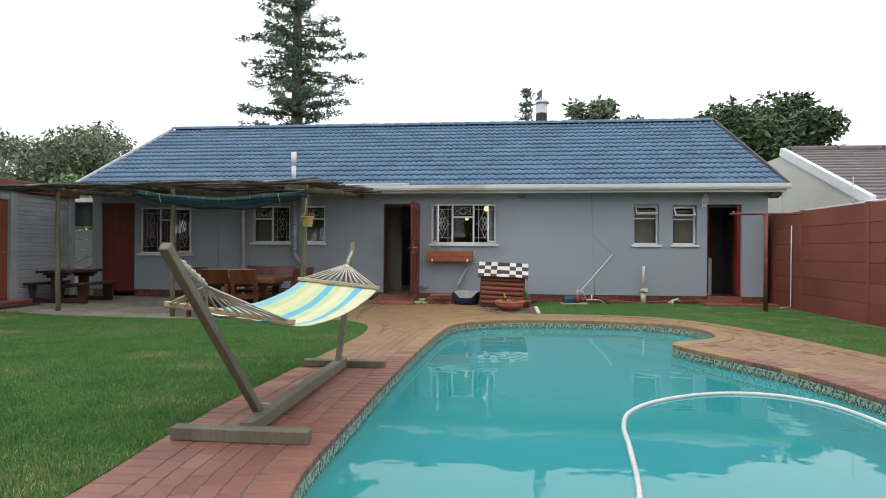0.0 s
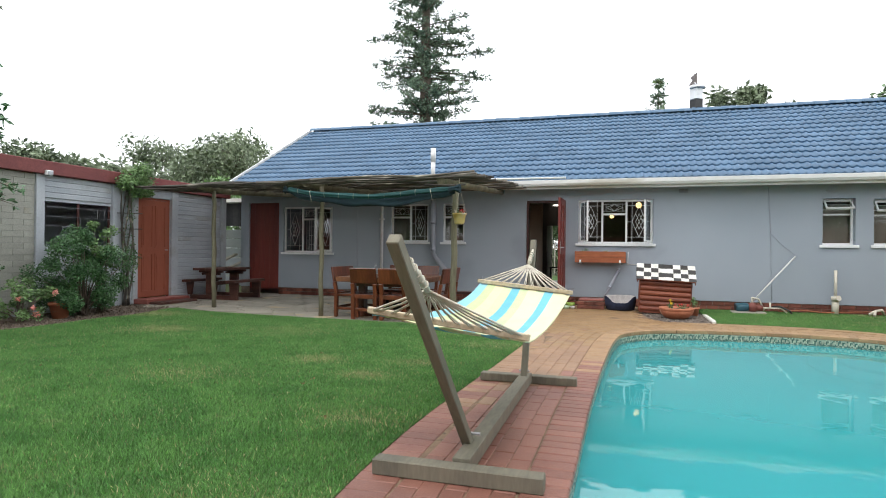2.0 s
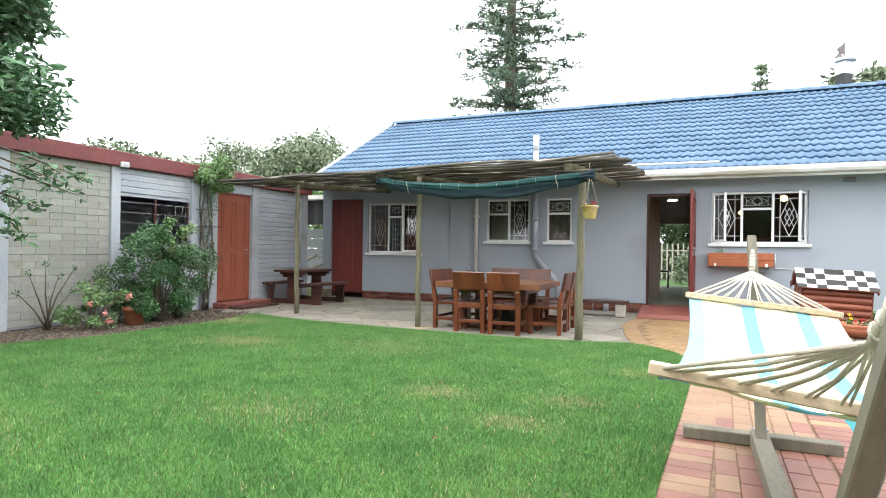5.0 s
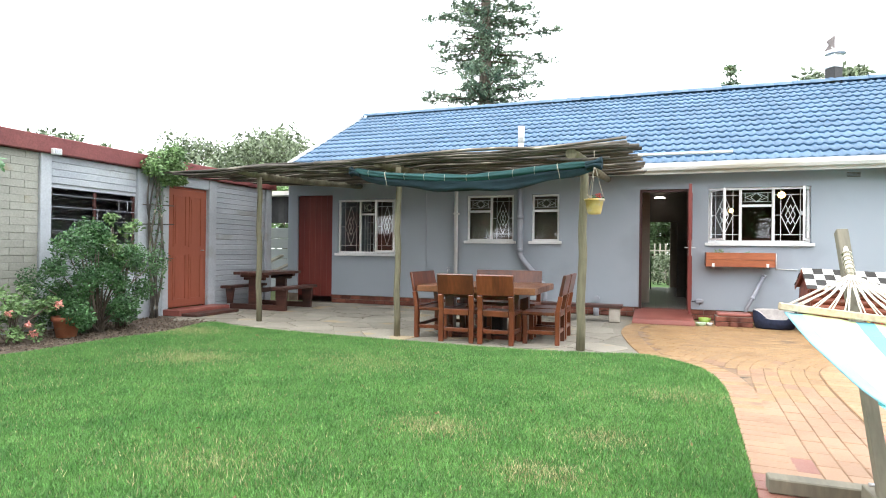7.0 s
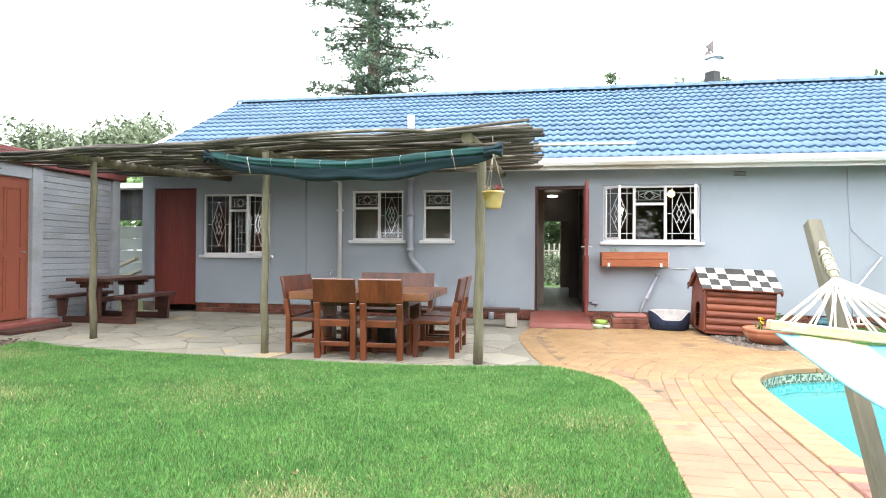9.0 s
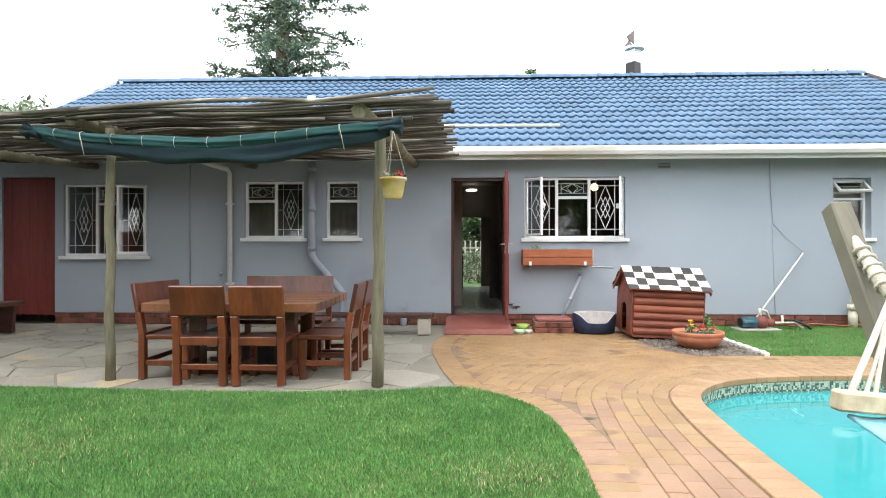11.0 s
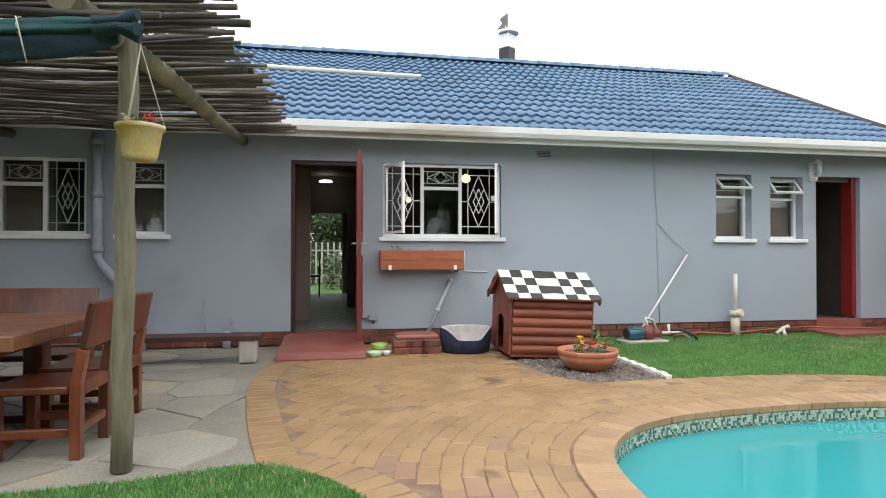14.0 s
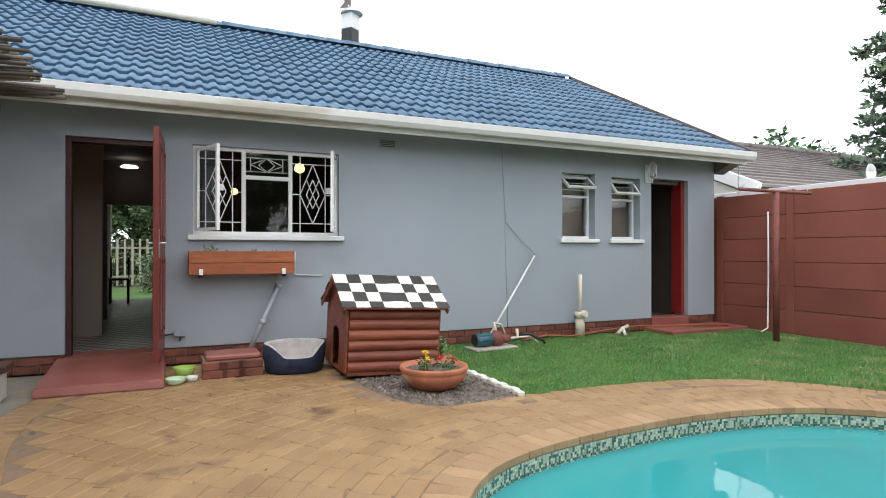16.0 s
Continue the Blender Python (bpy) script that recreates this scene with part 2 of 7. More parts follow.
M_TILEB = mat("black_floor_tile", (0.02, 0.022, 0.022), None, 8, 0.35, 0.02, 40)
M_TILEW = mat("white_floor_tile", (0.68, 0.67, 0.62), (0.75, 0.74, 0.69), 5, 0.25, 0.02, 40, grain=0.04)
M_LAMP = glow("warm_lamp_glow", (1.0, 0.70, 0.26), 1.5)

M_LAMPW = glow("white_lamp_glow", (1.0, 0.93, 0.82), 1.3)
M_BRIGHTRED = mat("bright_red_gloss_paint", (0.20, 0.016, 0.015), (0.25, 0.022, 0.02), 2, 0.35, 0.1, 40, grain=0.08)


# ---- building blocks ----
def box(bm, x0, x1, y0, y1, z0, z1, bevel=0.0):
    vs = [bm.verts.new((x, y, z)) for z in (z0, z1) for y in (y0, y1) for x in (x0, x1)]
    fs = [bm.faces.new([vs[i] for i in q]) for q in ((0, 2, 3, 1), (4, 5, 7, 6), (0, 1, 5, 4), (2, 6, 7, 3), (0, 4, 6, 2), (1, 3, 7, 5))]
    if bevel:
        es = {e for f in fs for e in f.edges}
        bmesh.ops.bevel(bm, geom=list(es), offset=bevel, segments=1, affect="EDGES")


def rod(bm, points, radii, seg=10, cap=True):
    """A round bar through points; radii: one or a list."""
    pts = [Vector(p) for p in points]
    rs = radii if isinstance(radii, (list, tuple)) else [radii] * len(pts)
    rings, up = [], None
    for i, p in enumerate(pts):
        d = (pts[min(i + 1, len(pts) - 1)] - pts[max(i - 1, 0)]).normalized()
        if up is None:
            up = d.orthogonal().normalized()
        up = (up - d * up.dot(d)).normalized()
        side = d.cross(up)
        rings.append([bm.verts.new(p + (up * math.cos(a) + side * math.sin(a)) * rs[i]) for a in [2 * math.pi * k / seg for k in range(seg)]])
    for r0, r1 in zip(rings, rings[1:]):
        for k in range(seg):
            f = bm.faces.new((r0[k], r0[(k + 1) % seg], r1[(k + 1) % seg], r1[k]))
            f.smooth = True
    if cap:
        bm.faces.new(list(reversed(rings[0])))
        bm.faces.new(rings[-1])


def lathe(bm, profile, centre=(0, 0, 0), seg=24, sx=1.0, sy=1.0, top=None):
    """A turned shape from (radius, height) pairs; top(angle, r, z) may alter the height."""
    rings = []
    for r, z in profile:
        ring = []
        for k in range(seg):
            a = 2 * math.pi * k / seg
            zz = top(a, r, z) if top else z
            ring.append(bm.verts.new((centre[0] + r * sx * math.cos(a), centre[1] + r * sy * math.sin(a), centre[2] + zz)))
        rings.append(ring)
    for r0, r1 in zip(rings, rings[1:]):
        for k in range(seg):
            f = bm.faces.new((r0[k], r0[(k + 1) % seg], r1[(k + 1) % seg], r1[k]))
            f.smooth = True


def beam(bm, a, b, w, h, up=(0, 0, 1), bevel=0.004):
    """A squared bar from a to b, w wide and h high."""
    a, b = Vector(a), Vector(b)
    d = (b - a).normalized()
    if abs(d.dot(Vector(up).normalized())) > 0.98:
        up = (0, 1, 0)
    s = d.cross(Vector(up)).normalized()
    u = s.cross(d)
    vs = [bm.verts.new(p + s * (i * w / 2) + u * (j * h / 2)) for p in (a, b) for i, j in ((-1, -1), (1, -1), (1, 1), (-1, 1))]
    fs = [bm.faces.new([vs[i] for i in q]) for q in ((0, 1, 2, 3), (7, 6, 5, 4), (0, 4, 5, 1), (1, 5, 6, 2), (2, 6, 7, 3), (3, 7, 4, 0))]
    if bevel:
        bmesh.ops.bevel(bm, geom=list({e for f in fs for e in f.edges}), offset=bevel, segments=1, affect="EDGES")


def flat(bm, outline, z, holes=()):
    """A level sheet inside an outline, with holes."""
    edges = []
    for loop in (outline, *holes):
        vs = [bm.verts.new((x, y, z)) for x, y in loop]
        edges += [bm.edges.new((vs[i], vs[(i + 1) % len(vs)])) for i in range(len(vs))]
    bmesh.ops.triangle_fill(bm, edges=edges, use_beauty=True, use_dissolve=False)
    for f in bm.faces:
        f.normal_update()
        if f.normal.z < 0:
            f.normal_flip()


def wall(bm, a0, a1, z0, z1, b0, b1, holes=(), along="x"):
    """A wall from a0 to a1 along an axis and from b0 to b1 across it, with holes (a0, a1, z0, z1) through it."""
    aa = sorted({a0, a1, *[h[0] for h in holes], *[h[1] for h in holes]})
    zz = sorted({z0, z1, *[max(h[2], z0) for h in holes], *[h[3] for h in holes]})
    def solid(i, j):
        if not (0 <= i < len(aa) - 1 and 0 <= j < len(zz) - 1):
            return False
        ca, cz = (aa[i] + aa[i + 1]) / 2, (zz[j] + zz[j + 1]) / 2
        return not any(h[0] < ca < h[1] and h[2] < cz < h[3] for h in holes)
    cache = {}
    def v(a, b, z):
        k = (round(a, 4), round(b, 4), round(z, 4))
        if k not in cache:
            cache[k] = bm.verts.new((a, b, z) if along == "x" else (b, a, z))
        return cache[k]
    for i in range(len(aa) - 1):
        for j in range(len(zz) - 1):
            if not solid(i, j):
                continue
            p, q, r, s = aa[i], aa[i + 1], zz[j], zz[j + 1]
            bm.faces.new((v(p, b0, r), v(q, b0, r), v(q, b0, s), v(p, b0, s)))
            bm.faces.new((v(p, b1, r), v(p, b1, s), v(q, b1, s), v(q, b1, r)))
            if not solid(i - 1, j):
                bm.faces.new((v(p, b0, r), v(p, b0, s), v(p, b1, s), v(p, b1, r)))
            if not solid(i + 1, j):
                bm.faces.new((v(q, b0, r), v(q, b1, r), v(q, b1, s), v(q, b0, s)))
            if not solid(i, j - 1):
                bm.faces.new((v(p, b0, r), v(p, b1, r), v(q, b1, r), v(q, b0, r)))
            if not solid(i, j + 1):
                bm.faces.new((v(p, b0, s), v(q, b0, s), v(q, b1, s), v(p, b1, s)))
    bmesh.ops.recalc_face_normals(bm, faces=bm.faces[:])


def part(name, bm, material, parent=None, label=""):
    me = bpy.data.meshes.new(name)
    bm.to_mesh(me)
    bm.free()
    for m in material if isinstance(material, (list, tuple)) else (material,):
        me.materials.append(m)
    ob = new(name, me)
    ob.parent = parent
    if label:
        ob["label"] = label
    return ob


def piece(name, mesh, parent, m=None, kind=""):
    ob = new(name, mesh)
    ob.parent = parent
    if m is not None:
        ob.matrix_basis = m
    if kind:
        ob["kind"] = kind
    return ob


def thing(name, at, label, category, group="", turn=0.0):
    ob = new(name)
    ob.empty_display_size = 0.1
    ob.matrix_basis = pose(*at, 0, 0, turn)
    return tagged(ob, label, category, group)


def one(name, bm, material, label="", category="", group="", kind="structure"):
    return tagged(part(name, bm, material), label, category, group, kind)


def mesh_of(name, build, *materials):
    bm = bmesh.new()
    build(bm)
    me = bpy.data.meshes.new(name)
    bm.to_mesh(me)
    bm.free()
    for m in materials:
        me.materials.append(m)
    return me


def inside(x, y, loop):
    c, n = False, len(loop)
    for i in range(n):
        (x0, y0), (x1, y1) = loop[i], loop[(i + 1) % n]
        if (y0 > y) != (y1 > y) and x < (x1 - x0) * (y - y0) / (y1 - y0) + x0:
            c = not c
    return c


def smooth_loop(pts, n=6, closed=True):
    out, k = [], len(pts)
    for i in range(k if closed else k - 1):
        p = [Vector(pts[j % k] if closed else pts[min(max(j, 0), k - 1)]) for j in (i - 1, i, i + 1, i + 2)]
        for s in range(n):
            t = s / n
            q = 0.5 * (2 * p[1] + (p[2] - p[0]) * t + (2 * p[0] - 5 * p[1] + 4 * p[2] - p[3]) * t * t + (3 * p[1] - p[0] - 3 * p[2] + p[3]) * t ** 3)
            out.append((q.x, q.y))
    if not closed:
        out.append(tuple(pts[-1]))
    return out


def spaced(loop, step, closed=True):
    """Points and directions along a line at even steps."""
    pts = [Vector(p) for p in loop] + ([Vector(loop[0])] if closed else [])
    total = sum((b - a).length for a, b in zip(pts, pts[1:]))
    n = max(1, round(total / step))
    step, out, need = total / n, [], total / n / 2
    for a, b in zip(pts, pts[1:]):
        d = (b - a).length
        while d > 0 and need <= d:
            out.append((a + (b - a) * (need / d), (b - a).normalized()))
            need += step
        need -= d
    return out, step


def offset(loop, d):
    n, out = len(loop), []
    for i in range(n):
        a, b = Vector(loop[i - 1]), Vector(loop[(i + 1) % n])
        t = (b - a).normalized()
        out.append((loop[i][0] + t.y * d, loop[i][1] - t.x * d))
    return out

# ---- plan ----
POOL = smooth_loop([(-1.085, 1.9), (-1.11, 3.3), (-1.08, 5.0), (-1.01, 6.6), (-0.94, 7.6), (-0.82, 8.25), (-0.45, 8.72), (0.1, 8.95), (0.9, 9.04), (1.6, 9.02),
                    (2.2, 8.87), (2.65, 8.55), (2.86, 8.1), (2.80, 7.5), (2.56, 7.17), (2.15, 6.93), (2.02, 6.70), (2.15, 6.3), (2.38, 5.85),
                    (2.7, 5.2), (2.9, 4.2), (2.95, 3.0), (2.7, 1.9), (2.1, 1.2), (1.2, 0.85), (0.2, 0.85), (-0.72, 1.15)], 5)
LAWN = smooth_loop([(-8.7, 8.75), (-8.1, 8.6), (-7.2, 8.44), (-5.8, 8.32), (-4.2, 8.25), (-3.2, 8.34), (-2.66, 8.46), (-2.32, 8.22), (-2.08, 7.8), (-1.985, 7.1),
                    (-2.01, 6.2), (-2.075, 4.9), (-2.14, 3.6), (-2.14, 2.7), (-2.09, 1.6), (-2.1, 0.2), (-2.14, -3.0), (-3, -5.5), (-6, -6), (-9.2, -5), (-9.3, -1), (-9.1, 3.0),
                    (-9.0, 4.9), (-8.62, 5.9), (-8.6, 6.9), (-8.5, 7.7)], 4)
RLAWN = smooth_loop([(0.60, 11.2), (0.60, 10.6), (0.60, 10.03), (1.2, 10.02), (1.9, 9.95), (2.6, 9.72), (3.1, 9.25), (3.5, 8.5), (3.75, 7.7), (3.95, 6.8), (4.1, 6.0), (4.2, 4.5), (4.2, 2.0), (3.9, -1),
                     (5.55, -3), (5.55, 3), (5.55, 9), (5.55, 12.0), (4.0, 12.42), (2, 12.42), (0.7, 12.42)], 3)
SOIL2 = [(-0.46, 12.4), (0.55, 12.4), (0.55, 9.98), (0.2, 9.97), (-0.1, 10.0), (-0.3, 10.2), (-0.42, 10.6), (-0.46, 11.0)]
PATIO = smooth_loop([(-9.95, 9.0), (-8.7, 8.75), (-8.1, 8.6), (-7.2, 8.44), (-5.8, 8.32), (-4.2, 8.25), (-3.2, 8.34), (-2.66, 8.46), (-2.78, 9.0), (-2.88, 9.6), (-2.97, 10.3),
                     (-2.95, 11.0), (-2.86, 11.6), (-2.8, 12.3), (-2.8, 12.49), (-6, 12.49), (-9.95, 12.49)], 4)
PAVE = smooth_loop([(-2.66, 8.46), (-2.78, 9.0), (-2.88, 9.6), (-2.97, 10.3), (-2.95, 11.0), (-2.86, 11.6), (-2.8, 12.3)], 5, False) + \
    [(-2.8, 12.49), (-0.46, 12.49), (-0.46, 11.0), (-0.42, 10.6), (-0.3, 10.2), (-0.1, 10.0), (0.2, 9.97), (0.55, 9.98)] + \
    smooth_loop([(0.60, 10.03), (1.2, 10.02), (1.9, 9.95), (2.6, 9.72), (3.1, 9.25), (3.5, 8.5), (3.75, 7.7), (3.95, 6.8), (4.1, 6.0), (4.2, 4.5), (4.2, 2.0), (3.9, -1)], 4, False) + \
    [(3.5, -3)] + list(reversed(smooth_loop([(-2.66, 8.46), (-2.32, 8.22), (-2.08, 7.8), (-1.985, 7.1), (-2.01, 6.2), (-2.075, 4.9), (-2.14, 3.6), (-2.14, 2.7), (-2.09, 1.6), (-2.1, 0.2), (-2.14, -3.0)], 4, False)))[:-1]
WY, WT = 12.5, 0.26
EAVE, RIDGE = (12.06, 2.58), (16.37, 4.80)
RX0, RX1 = -10.18, 5.80
WINDOWS = [(-8.74, -7.42, 1.03, 2.13), (-5.93, -5.02, 1.30, 2.16), (-4.68, -4.18, 1.30, 2.16), (-1.71, -0.22, 1.29, 2.20), (2.79, 3.33, 1.29, 2.17), (3.62, 4.13, 1.29, 2.15)]
DOORS = [(-2.80, -1.98, 0.0, 2.20), (4.34, 5.06, 0.0, 2.17)]

# ---- ground ----
bm = bmesh.new()
flat(bm, [(-3000, -3000), (3000, -3000), (3000, 3000), (-3000, 3000)], -0.05, [POOL])
one("ground", bm, M_EARTH)
bm = bmesh.new()
flat(bm, LAWN, 0.0)
one("lawn_ground", bm, M_TURF)
bm = bmesh.new()
flat(bm, RLAWN, 0.0)
one("lawn_ground", bm, M_TURF)
bm = bmesh.new()
flat(bm, [(-9.99, -6), (-6, -6.2), (-8.8, -5), (-8.9, 5.6), (-8.4, 6.2), (-8.4, 7.7), (-8.5, 8.8), (-9.99, 9.05)], -0.006)
one("soil_bed", bm, M_SOIL)
bm = bmesh.new()
flat(bm, SOIL2, -0.004)
one("soil_bed", bm, mat("grey_gravelly_soil", (0.10, 0.082, 0.068), (0.17, 0.145, 0.125), 8, 0.95, 1.0, 160, grain=0.4))
bm = bmesh.new()
flat(bm, PATIO, -0.008)
patio = one("patio", bm, M_PATIO)
bm = bmesh.new()
flat(bm, PAVE, -0.006, [POOL])
pavement = one("pavement", bm, M_JOINT)

gr = random.Random(77)
bm = bmesh.new()
n = 0
while n < 900:
    x, y = gr.uniform(-0.46, 0.56), gr.uniform(9.97, 11.2)
    if not inside(x, y, SOIL2):
        continue
    n += 1
    s_ = gr.uniform(0.006, 0.02)
    v = [bm.verts.new((x + s_ * math.cos(a + n) * gr.uniform(0.7, 1.2), y + s_ * math.sin(a + n) * gr.uniform(0.7, 1.2), -0.006)) for a in (0, 1.57, 3.14, 4.71)]
    t = [bm.verts.new((q.co.x * 0.6 + x * 0.4, q.co.y * 0.6 + y * 0.4, s_ * gr.uniform(0.3, 0.8))) for q in v]
    bm.faces.new(t)
    for i in range(4):
        bm.faces.new((v[i], v[(i + 1) % 4], t[(i + 1) % 4], t[i]))
tagged(part("gravel", bm, mat("grey_brown_gravel", (0.11, 0.088, 0.072), (0.22, 0.185, 0.155), 9, 0.95, 0.5, 160, rand=0.5, grain=0.3)), kind="stuff")
bm = bmesh.new()
n = 0
while n < 1500:
    x, y = gr.uniform(-9.95, -8.4), gr.uniform(3.5, 9.0)
    if x > -8.95 and (y < 5.6 or x > -8.62):
        continue
    n += 1
    s_ = gr.uniform(0.008, 0.028)
    v = [bm.verts.new((x + s_ * math.cos(a + n) * gr.uniform(0.7, 1.2), y + s_ * math.sin(a + n) * gr.uniform(0.7, 1.2), -0.01)) for a in (0, 1.57, 3.14, 4.71)]
    t = [bm.verts.new((q.co.x * 0.6 + x * 0.4, q.co.y * 0.6 + y * 0.4, s_ * gr.uniform(0.3, 0.7))) for q in v]
    bm.faces.new(t)
    for i in range(4):
        bm.faces.new((v[i], v[(i + 1) % 4], t[(i + 1) % 4], t[i]))
tagged(part("soil_clods", bm, M_SOIL), kind="stuff")

# pool shell: wall and floor
bm = bmesh.new()
levels = [(0.0, -0.03), (0.0, -0.9), (0.12, -1.15), (0.45, -1.3)]
rings = []
for d, z in levels:
    rings.append([bm.verts.new((x, y, z)) for x, y in (offset(POOL, d) if d else POOL)])
for r0, r1 in zip(rings, rings[1:]):
    for k in range(len(POOL)):
        f = bm.faces.new((r0[k], r0[(k + 1) % len(POOL)], r1[(k + 1) % len(POOL)], r1[k]))
        f.smooth = True
bmesh.ops.triangle_fill(bm, edges=[bm.edges.get((rings[-1][k], rings[-1][(k + 1) % len(POOL)])) for k in range(len(POOL))], use_beauty=True)
pool = one("pool_basin", bm, M_POOL)
bm = bmesh.new()
flat(bm, offset(POOL, -0.01), -0.135)
M_WATER = glassy("pool_water", (0.065, 0.46, 0.48), 0.022, 1.33, 0.45)
wn_, wl_ = M_WATER.node_tree.nodes, M_WATER.node_tree.links
rip = wn_.new("ShaderNodeTexNoise")
rip.inputs["Scale"].default_value = 3.0
rb = wn_.new("ShaderNodeBump")
rb.inputs["Strength"].default_value, rb.inputs["Distance"].default_value = 0.05, 0.05
pos = wn_.new("ShaderNodeNewGeometry")
wl_.new(pos.outputs["Position"], rip.inputs["Vector"])
wl_.new(rip.outputs[0], rb.inputs["Height"])
wl_.new(rb.outputs[0], wn_["Principled BSDF"].inputs["Normal"])
water = one("water", bm, M_WATER)
water.visible_shadow = False

# ---- house ----
house = thing("house", (0, 0, 0), "grey plastered single storey house with a blue tiled roof", "house")
bm = bmesh.new()
wall(bm, -9.95, 5.60, 0.17, 2.56, WY, WY + WT, [(-9.71, -8.87, 0, 2.24)] + WINDOWS + DOORS)
part("wall", bm, M_WALL, house, "smooth grey plastered wall")
for x0, x1 in ((-9.95, -9.69), (5.34, 5.60)):
    bm = bmesh.new()
    y0, y1 = WY + WT, 20.2
    prof = [(y0, 0), (y1, 0), (y1, 2.56), (16.37, 4.72), (y0, 2.80)]
    vs = [[bm.verts.new((x, y, z)) for y, z in prof] for x in (x0, x1)]
    bm.faces.new(vs[0][::-1])
    bm.faces.new(vs[1])
    for k in range(5):
        bm.faces.new((vs[0][k], vs[0][(k + 1) % 5], vs[1][(k + 1) % 5], vs[1][k]))
    bmesh.ops.recalc_face_normals(bm, faces=bm.faces[:])
    part("wall", bm, M_WALL, house)
bm = bmesh.new()
wall(bm, -9.69, 5.34, 0.0, 2.56, 20.0, 20.2, [(-3.05, -2.14, 0.0, 2.12)])
part("wall", bm, M_INNER, house)
# plinth core
bm = bmesh.new()
for a, b in ((-8.87, -2.80), (-1.98, 4.34), (5.06, 5.59), (-9.94, -9.71)):
    box(bm, a, b, WY + 0.025, WY + WT, 0.0, 0.17)
part("plinth", bm, M_MORTAR, house, "mortared brick footing")
# floor, ceiling and inner walls; M_DARK puts the rooms' dimness into their colour
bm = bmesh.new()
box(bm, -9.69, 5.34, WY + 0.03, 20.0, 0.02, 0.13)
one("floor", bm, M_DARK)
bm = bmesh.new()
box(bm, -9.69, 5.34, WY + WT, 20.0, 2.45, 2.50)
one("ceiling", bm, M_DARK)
bm = bmesh.new()
wall(bm, WY + WT, 15.9, 0.13, 2.45, -3.3, -3.2, along="y")
wall(bm, -3.2, -2.64, 0.13, 2.45, 14.0, 14.1)
one("wall_inner", bm, M_INNER)
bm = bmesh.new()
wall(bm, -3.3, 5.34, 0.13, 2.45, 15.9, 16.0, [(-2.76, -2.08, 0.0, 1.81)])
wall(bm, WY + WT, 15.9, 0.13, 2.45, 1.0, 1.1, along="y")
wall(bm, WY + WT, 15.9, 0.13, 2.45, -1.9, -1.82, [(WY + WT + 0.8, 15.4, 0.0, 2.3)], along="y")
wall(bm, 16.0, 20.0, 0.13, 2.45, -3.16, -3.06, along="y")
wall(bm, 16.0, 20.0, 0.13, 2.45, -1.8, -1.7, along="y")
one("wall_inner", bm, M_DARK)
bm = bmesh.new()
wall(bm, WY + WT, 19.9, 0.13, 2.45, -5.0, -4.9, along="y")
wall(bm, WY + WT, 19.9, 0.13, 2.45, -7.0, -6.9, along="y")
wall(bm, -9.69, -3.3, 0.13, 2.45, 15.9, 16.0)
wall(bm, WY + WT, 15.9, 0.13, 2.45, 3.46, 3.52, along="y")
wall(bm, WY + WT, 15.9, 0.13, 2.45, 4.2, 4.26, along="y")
# dark liners added inside the toilet so that its doorway looks unlit
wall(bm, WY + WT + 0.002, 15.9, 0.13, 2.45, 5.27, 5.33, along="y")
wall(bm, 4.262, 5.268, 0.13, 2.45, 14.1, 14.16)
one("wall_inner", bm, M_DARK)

# roof slab, fascia, gutter, verge boards
slope = Vector((0, RIDGE[0] - EAVE[0], RIDGE[1] - EAVE[1]))
SL = slope.length
SD = slope.normalized()
SN = Vector((0, -SD.z, SD.y))
roof = bmesh.new()
prof = [(EAVE[0], EAVE[1] - 0.03), (RIDGE[0], RIDGE[1] - 0.03), (2 * RIDGE[0] - EAVE[0], EAVE[1] - 0.03), (2 * RIDGE[0] - EAVE[0], EAVE[1] - 0.09), (RIDGE[0], RIDGE[1] - 0.10), (EAVE[0], EAVE[1] - 0.09)]
vs = [[roof.verts.new((x, y, z)) for y, z in prof] for x in (RX0 + 0.02, RX1 - 0.02)]
roof.faces.new(vs[0][::-1])
roof.faces.new(vs[1])
for k in range(6):
    roof.faces.new((vs[0][k], vs[0][(k + 1) % 6], vs[1][(k + 1) % 6], vs[1][k]))
bmesh.ops.recalc_face_normals(roof, faces=roof.faces[:])
roof = part("roof", roof, M_ROOF, house, "blue concrete tile roof")
bm = bmesh.new()
box(bm, RX0 + 0.03, RX1 - 0.03, 12.075, 12.10, 2.40, 2.535)
part("fascia", bm, M_GUTTER, house, "white fascia board")
bm = bmesh.new()
box(bm, RX0 + 0.03, RX1 - 0.03, 12.10, WY, 2.505, 2.52)
part("soffit", bm, M_WALL, house, "grey soffit")
bm = bmesh.new()
gp = [(12.07, 2.56), (12.065, 2.48), (12.03, 2.45), (11.975, 2.455), (11.95, 2.50), (11.945, 2.565), (11.955, 2.57), (11.96, 2.50), (11.985, 2.467), (12.03, 2.462), (12.055, 2.485), (12.06, 2.56)]
vs = [[bm.verts.new((x, y, z)) for y, z in gp] for x in (RX0, RX1 + 0.03)]
for k in range(len(gp)):
    bm.faces.new((vs[0][k], vs[1][k], vs[1][(k + 1) % len(gp)], vs[0][(k + 1) % len(gp)]))
bm.faces.new([vs[0][k] for k in range(6)])
bm.faces.new([vs[1][k] for k in range(6)])
bmesh.ops.recalc_face_normals(bm, faces=bm.faces[:])
part("gutter", bm, M_GUTTER, house, "white metal gutter")
